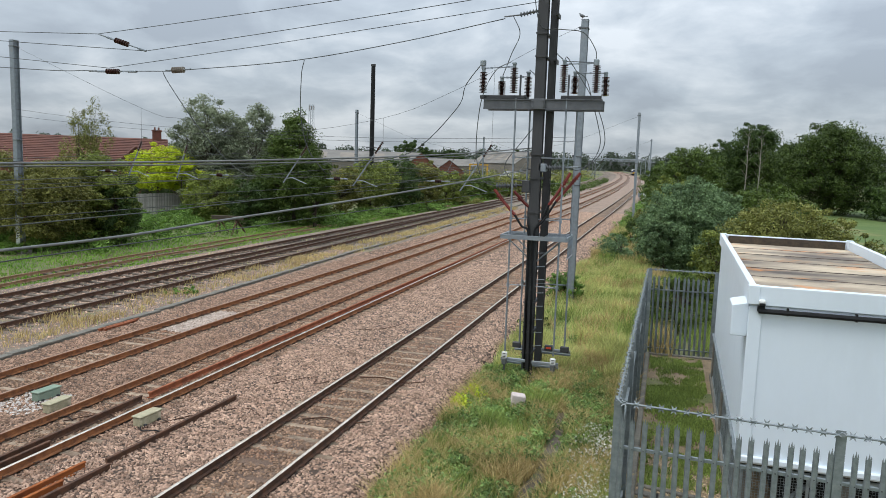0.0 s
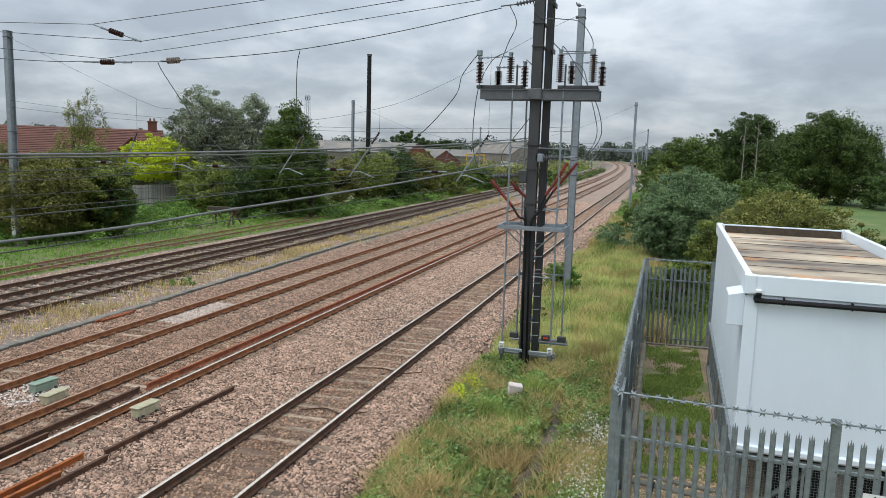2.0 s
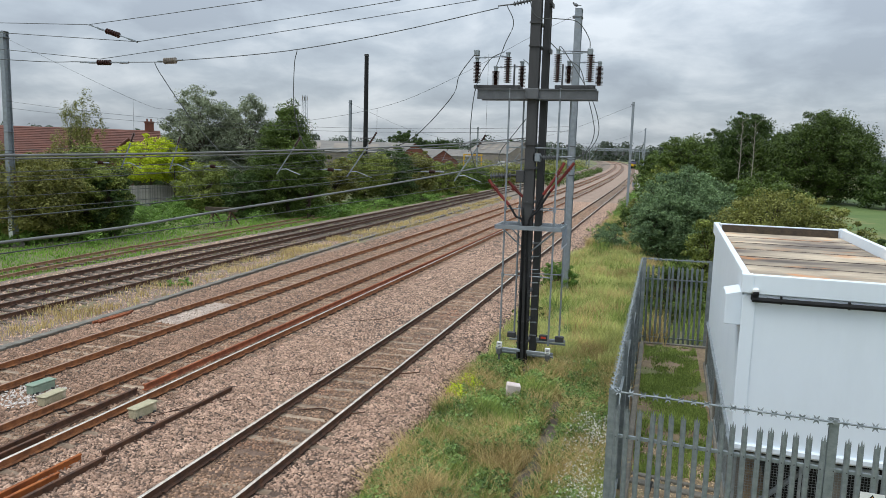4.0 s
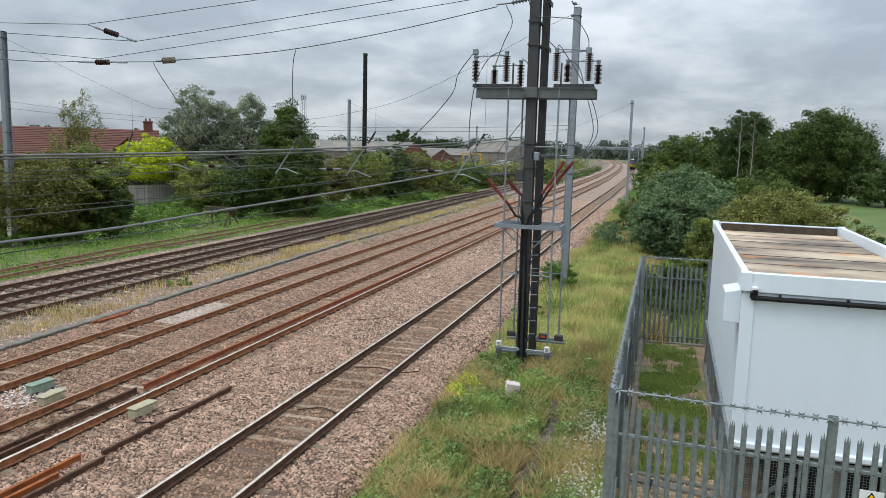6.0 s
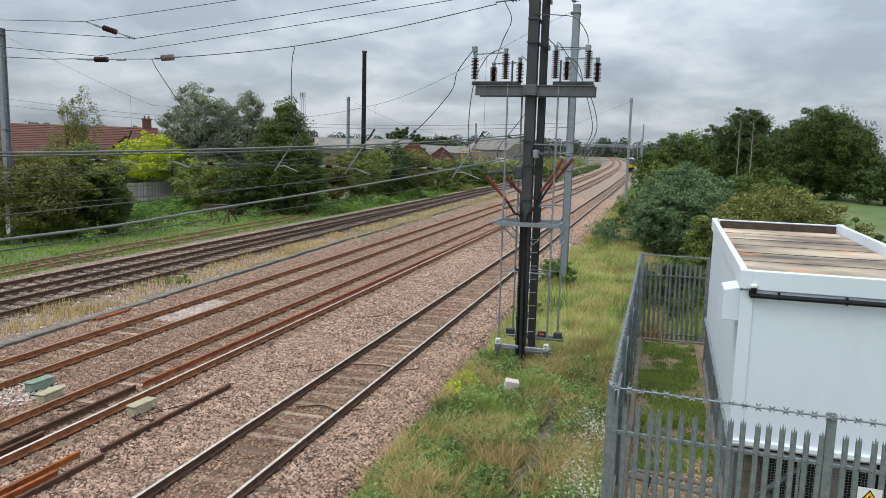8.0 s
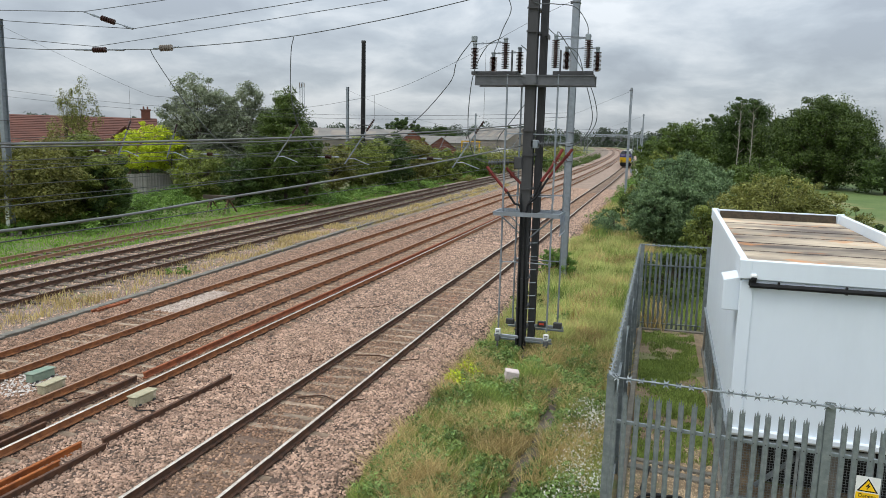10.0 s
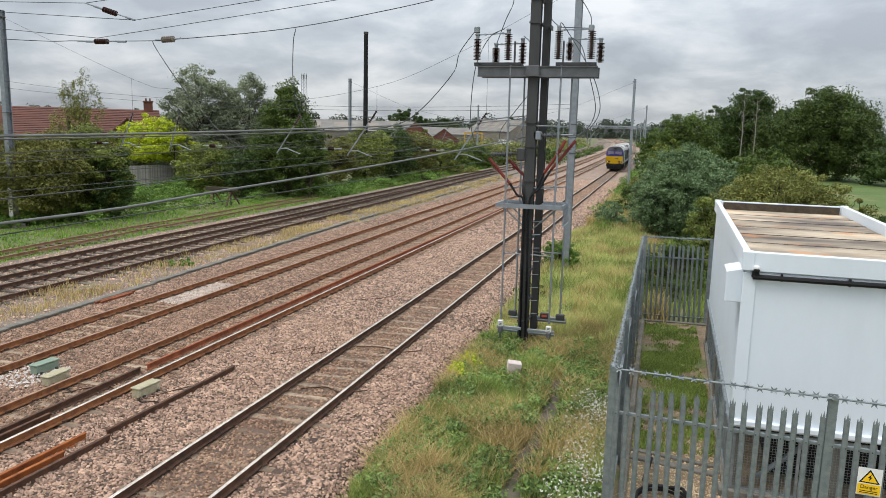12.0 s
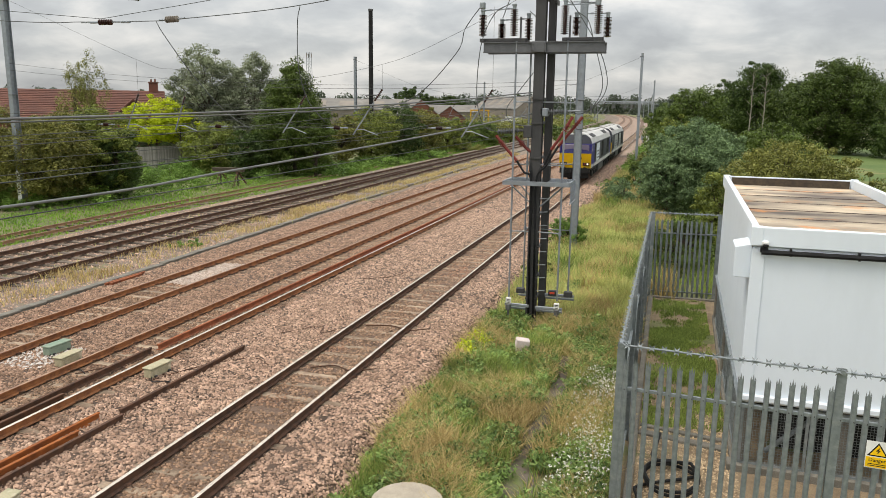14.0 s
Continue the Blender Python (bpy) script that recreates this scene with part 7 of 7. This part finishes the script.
def scrub_row(name, n, x0, x1, y0, y1, h, r, leaf, each, material, label, seed):
    """Low scrub along the line, following its curve."""
    gg = np.random.default_rng(seed)
    cs, rs = [], []
    for k in range(n):
        y = gg.uniform(y0, y1)
        cs.append((gg.uniform(x0, x1) + curve_off(y), y, GROUND_Z + h * gg.random()))
        rs.append(r * gg.uniform(0.6, 1.2))
    vs, fs = leaf_cloud(cs, rs, each, leaf, seed + 1, 0.8, 0.5)
    tagged(raw_mesh(name, vs, fs, material), label, "scrub", kind="stuff")


scrub_row("line_scrub", 60, -21.5, -18.9, 120, 300, 1.4, 1.1, 0.20, 90, L_GREEN, "green scrub between the distant lines", 80)
scrub_row("line_scrub", 90, -3.4, 2.5, 95, 330, 2.8, 2.0, 0.28, 110, L_GREEN, "green scrub along the distant verge", 82)
scrub_row("line_scrub", 45, -34, -28.5, 120, 330, 0.8, 1.3, 0.24, 90, L_BRAMBLE, "low green scrub beside the goods lines", 92)
scrub_row("line_scrub", 130, -5.2, -2.8, 55, 260, 0.5, 0.55, 0.12, 60, L_BRAMBLE, "low green weeds along the ballast edge", 94)
scrub_row("line_scrub", 190, -70, -29, 165, 360, 2.4, 3.0, 0.38, 110, L_OLIVE, "olive scrub beyond the goods lines", 84)
scrub_row("line_scrub", 90, -40, -33, 36, 70, 0.7, 0.8, 0.09, 150, L_BRAMBLE, "green brambles along the hedge foot", 86)
scrub_row("line_scrub", 150, -33, -28.6, 60, 128, 0.5, 0.7, 0.09, 110, L_BRAMBLE, "green brambles beside the siding", 88)

# ---- loose ballast stones ----
def stones(n, box_xy, z, size, material, label, seed, skip=None, name="ballast_stones", chunky=False):
    """Loose stones: chunky ones have a broken flat top, the others come to a point."""
    g = np.random.default_rng(seed)
    x0, x1, y0, y1 = box_xy
    x = g.uniform(x0, x1, n)
    y = g.uniform(y0, y1, n)
    if skip is not None:
        ok = ~skip(x, y)
        x, y = x[ok], y[ok]
    k = len(x)
    edge = np.clip((x - (-5.35)) / 0.75, 0, 1) * (x < -4.0)
    zz = z - edge * 0.5 + g.uniform(-0.034, 0.018, k)
    if chunky:
        base = np.array([(1, 0, -0.6), (0, 1, -0.6), (-1, 0, -0.6), (0, -1, -0.6), (0.72, 0, 0.5), (0, 0.72, 0.5), (-0.72, 0, 0.5), (0, -0.72, 0.5)], float)
        tri = np.array([(0, 1, 5), (0, 5, 4), (1, 2, 6), (1, 6, 5), (2, 3, 7), (2, 7, 6), (3, 0, 4), (3, 4, 7), (4, 5, 6), (4, 6, 7)])
        rough = 0.17
    else:
        base = np.array([(1, 0, -0.35), (-1, 0, -0.35), (0, 1, -0.35), (0, -1, -0.35), (0, 0, 0.8)], float)
        tri = np.array([(0, 2, 4), (2, 1, 4), (1, 3, 4), (3, 0, 4)])
        rough = 0.30
    c = len(base)
    r = size * (0.6 + 0.8 * g.random((k, 1, 1)))
    p = base[None] * np.stack([1.1 + 0.5 * g.random(k), 0.75 + 0.4 * g.random(k), 0.75 + 0.6 * g.random(k)], 1)[:, None]
    p += g.normal(0, rough, (k, c, 3))
    tilt = g.normal(0, 0.25, (k, 1))
    p[:, :, 2] += p[:, :, 0] * tilt
    a = g.uniform(0, 2 * np.pi, k)
    co, si = np.cos(a)[:, None], np.sin(a)[:, None]
    q = np.stack([p[:, :, 0] * co - p[:, :, 1] * si, p[:, :, 0] * si + p[:, :, 1] * co, p[:, :, 2] * 0.72], 2) * r
    q += np.stack([x, y, zz], 1)[:, None]
    f = (np.arange(k) * c)[:, None, None] + tri[None]
    return tagged(raw_mesh(name, q.reshape(-1, 3), f.reshape(-1, 3), material), label, "ballast", kind="stuff")


def near_rail(x, y):
    m = np.zeros(len(x), bool)
    for c in (T1, T2, T3):
        for s in (-1, 1):
            m |= np.abs(x - c - s * 0.7525) < 0.085
        # sleepers keep their tops mostly clear
    for c, f in ((T1, 0.60), (T2, 0.3), (T3, 0.1)):
        ph = (y - 7.0 - f + 0.355) % 0.71 - 0.355
        m |= (np.abs(x - c) < 1.22) & (np.abs(ph) < 0.10) & (np.sin(x * 3.1 + np.floor((y - 7.0 - f + 0.355) / 0.71) * 1.9) + 0.9 * np.sin(x * 1.3 + y * 0.8) > 0.4)
    return m


inside = lambda x, y: np.any([np.abs(x - c) < 0.72 for c in (T1, T2, T3)], axis=0)
trough_x = lambda y: -18.35 - 1.25 * np.clip((y - 14) / 30.0, 0, 1)
shoulder = lambda x, y: near_rail(x, y) | inside(x, y) | (np.abs(x - trough_x(y)) < 0.16)
between = lambda x, y: near_rail(x, y) | ~inside(x, y)
for x0, x1, share, sm, lab, sd in ((-18.75, -11.2, 0.54, DULL_STONE, "dull brown angular ballast stones", 41), (-11.2, -4.75, 0.46, STONE, "pinkish grey angular ballast stones", 21)):
    stones(int(130000 * share), (x0, x1, 7.5, 21.5), -0.195, 0.027, sm, lab, sd, shoulder, chunky=True)
    stones(int(95000 * share), (x0, x1, 21.5, 42.0), -0.195, 0.034, sm, lab, sd + 1, shoulder)
    stones(int(80000 * share), (x0, x1, 42.0, 98.0), -0.20, 0.050, sm, lab, sd + 2, shoulder)
stones(72000, (-17.0, -6.6, 7.5, 21.5), -0.193, 0.026, BROWN_STONE, "brown stained ballast stones between the rails", 25, between, chunky=True)
stones(60000, (-17.0, -6.6, 21.5, 42.0), -0.193, 0.033, BROWN_STONE, "brown stained ballast stones between the rails", 33, between)
stones(60000, (-17.0, -6.6, 42.0, 90.0), -0.195, 0.045, BROWN_STONE, "brown stained ballast stones between the rails", 34, between)
for c in (T1, T2, T3):
    bm = bmesh.new()
    prism(bm, [(-0.73, -0.26), (-0.73, -0.201), (0.73, -0.201), (0.73, -0.26)], [(c + curve_off(y), y, 0) for y in Y_STEPS])
    tagged(part("four_foot_ballast", bm, FOUR_FOOT), "brown stained ballast between the rails", "ballast", kind="structure")
stones(40000, (-27.4, -18.9, 14.0, 45.0), -0.235, 0.032, STONE, "dull ballast stones under the goods lines", 22)
stones(15000, (-0.2, 1.6, 11.3, 16.5), -0.50, 0.017, GRAVEL_STONE, "loose tan pebbles in the fenced yard", 26, name="yard_pebbles", chunky=True)
stones(2500, (-16.6, -15.5, 21.0, 24.5), -0.17, 0.035, mat("pale_fresh_stone", (0.60, 0.49, 0.41), (0.46, 0.37, 0.31), 0.9, 3, per=0.3), "patch of pale fresh ballast stones", 23)
stones(420, (-15.2, -13.9, 12.8, 14.4), -0.17, 0.030, mat("white_spilt_stone", (0.68, 0.61, 0.55), (0.55, 0.50, 0.45), 0.9, 3, per=0.2), "spill of white stones beside junction boxes", 24)


# ---- what moves: the two coupled locomotives run towards the bridge ----
def motions():
    speed = 30.0

    def rows(behind):
        out = []
        for k in range(29):
            t = k * 0.5
            y = 61.5 + (14.0 - t) * speed + behind
            a, b = y + 4.3, y + 16.0
            turn = math.degrees(math.atan2(-(curve_off(b) - curve_off(a)), b - a))
            out.append((t, pose(T1 + curve_off(a), y, 0, 0, 0, turn)))
        return out
    walk(loco_one, rows(0.0))
    walk(loco_two, rows(21.35))


motions()
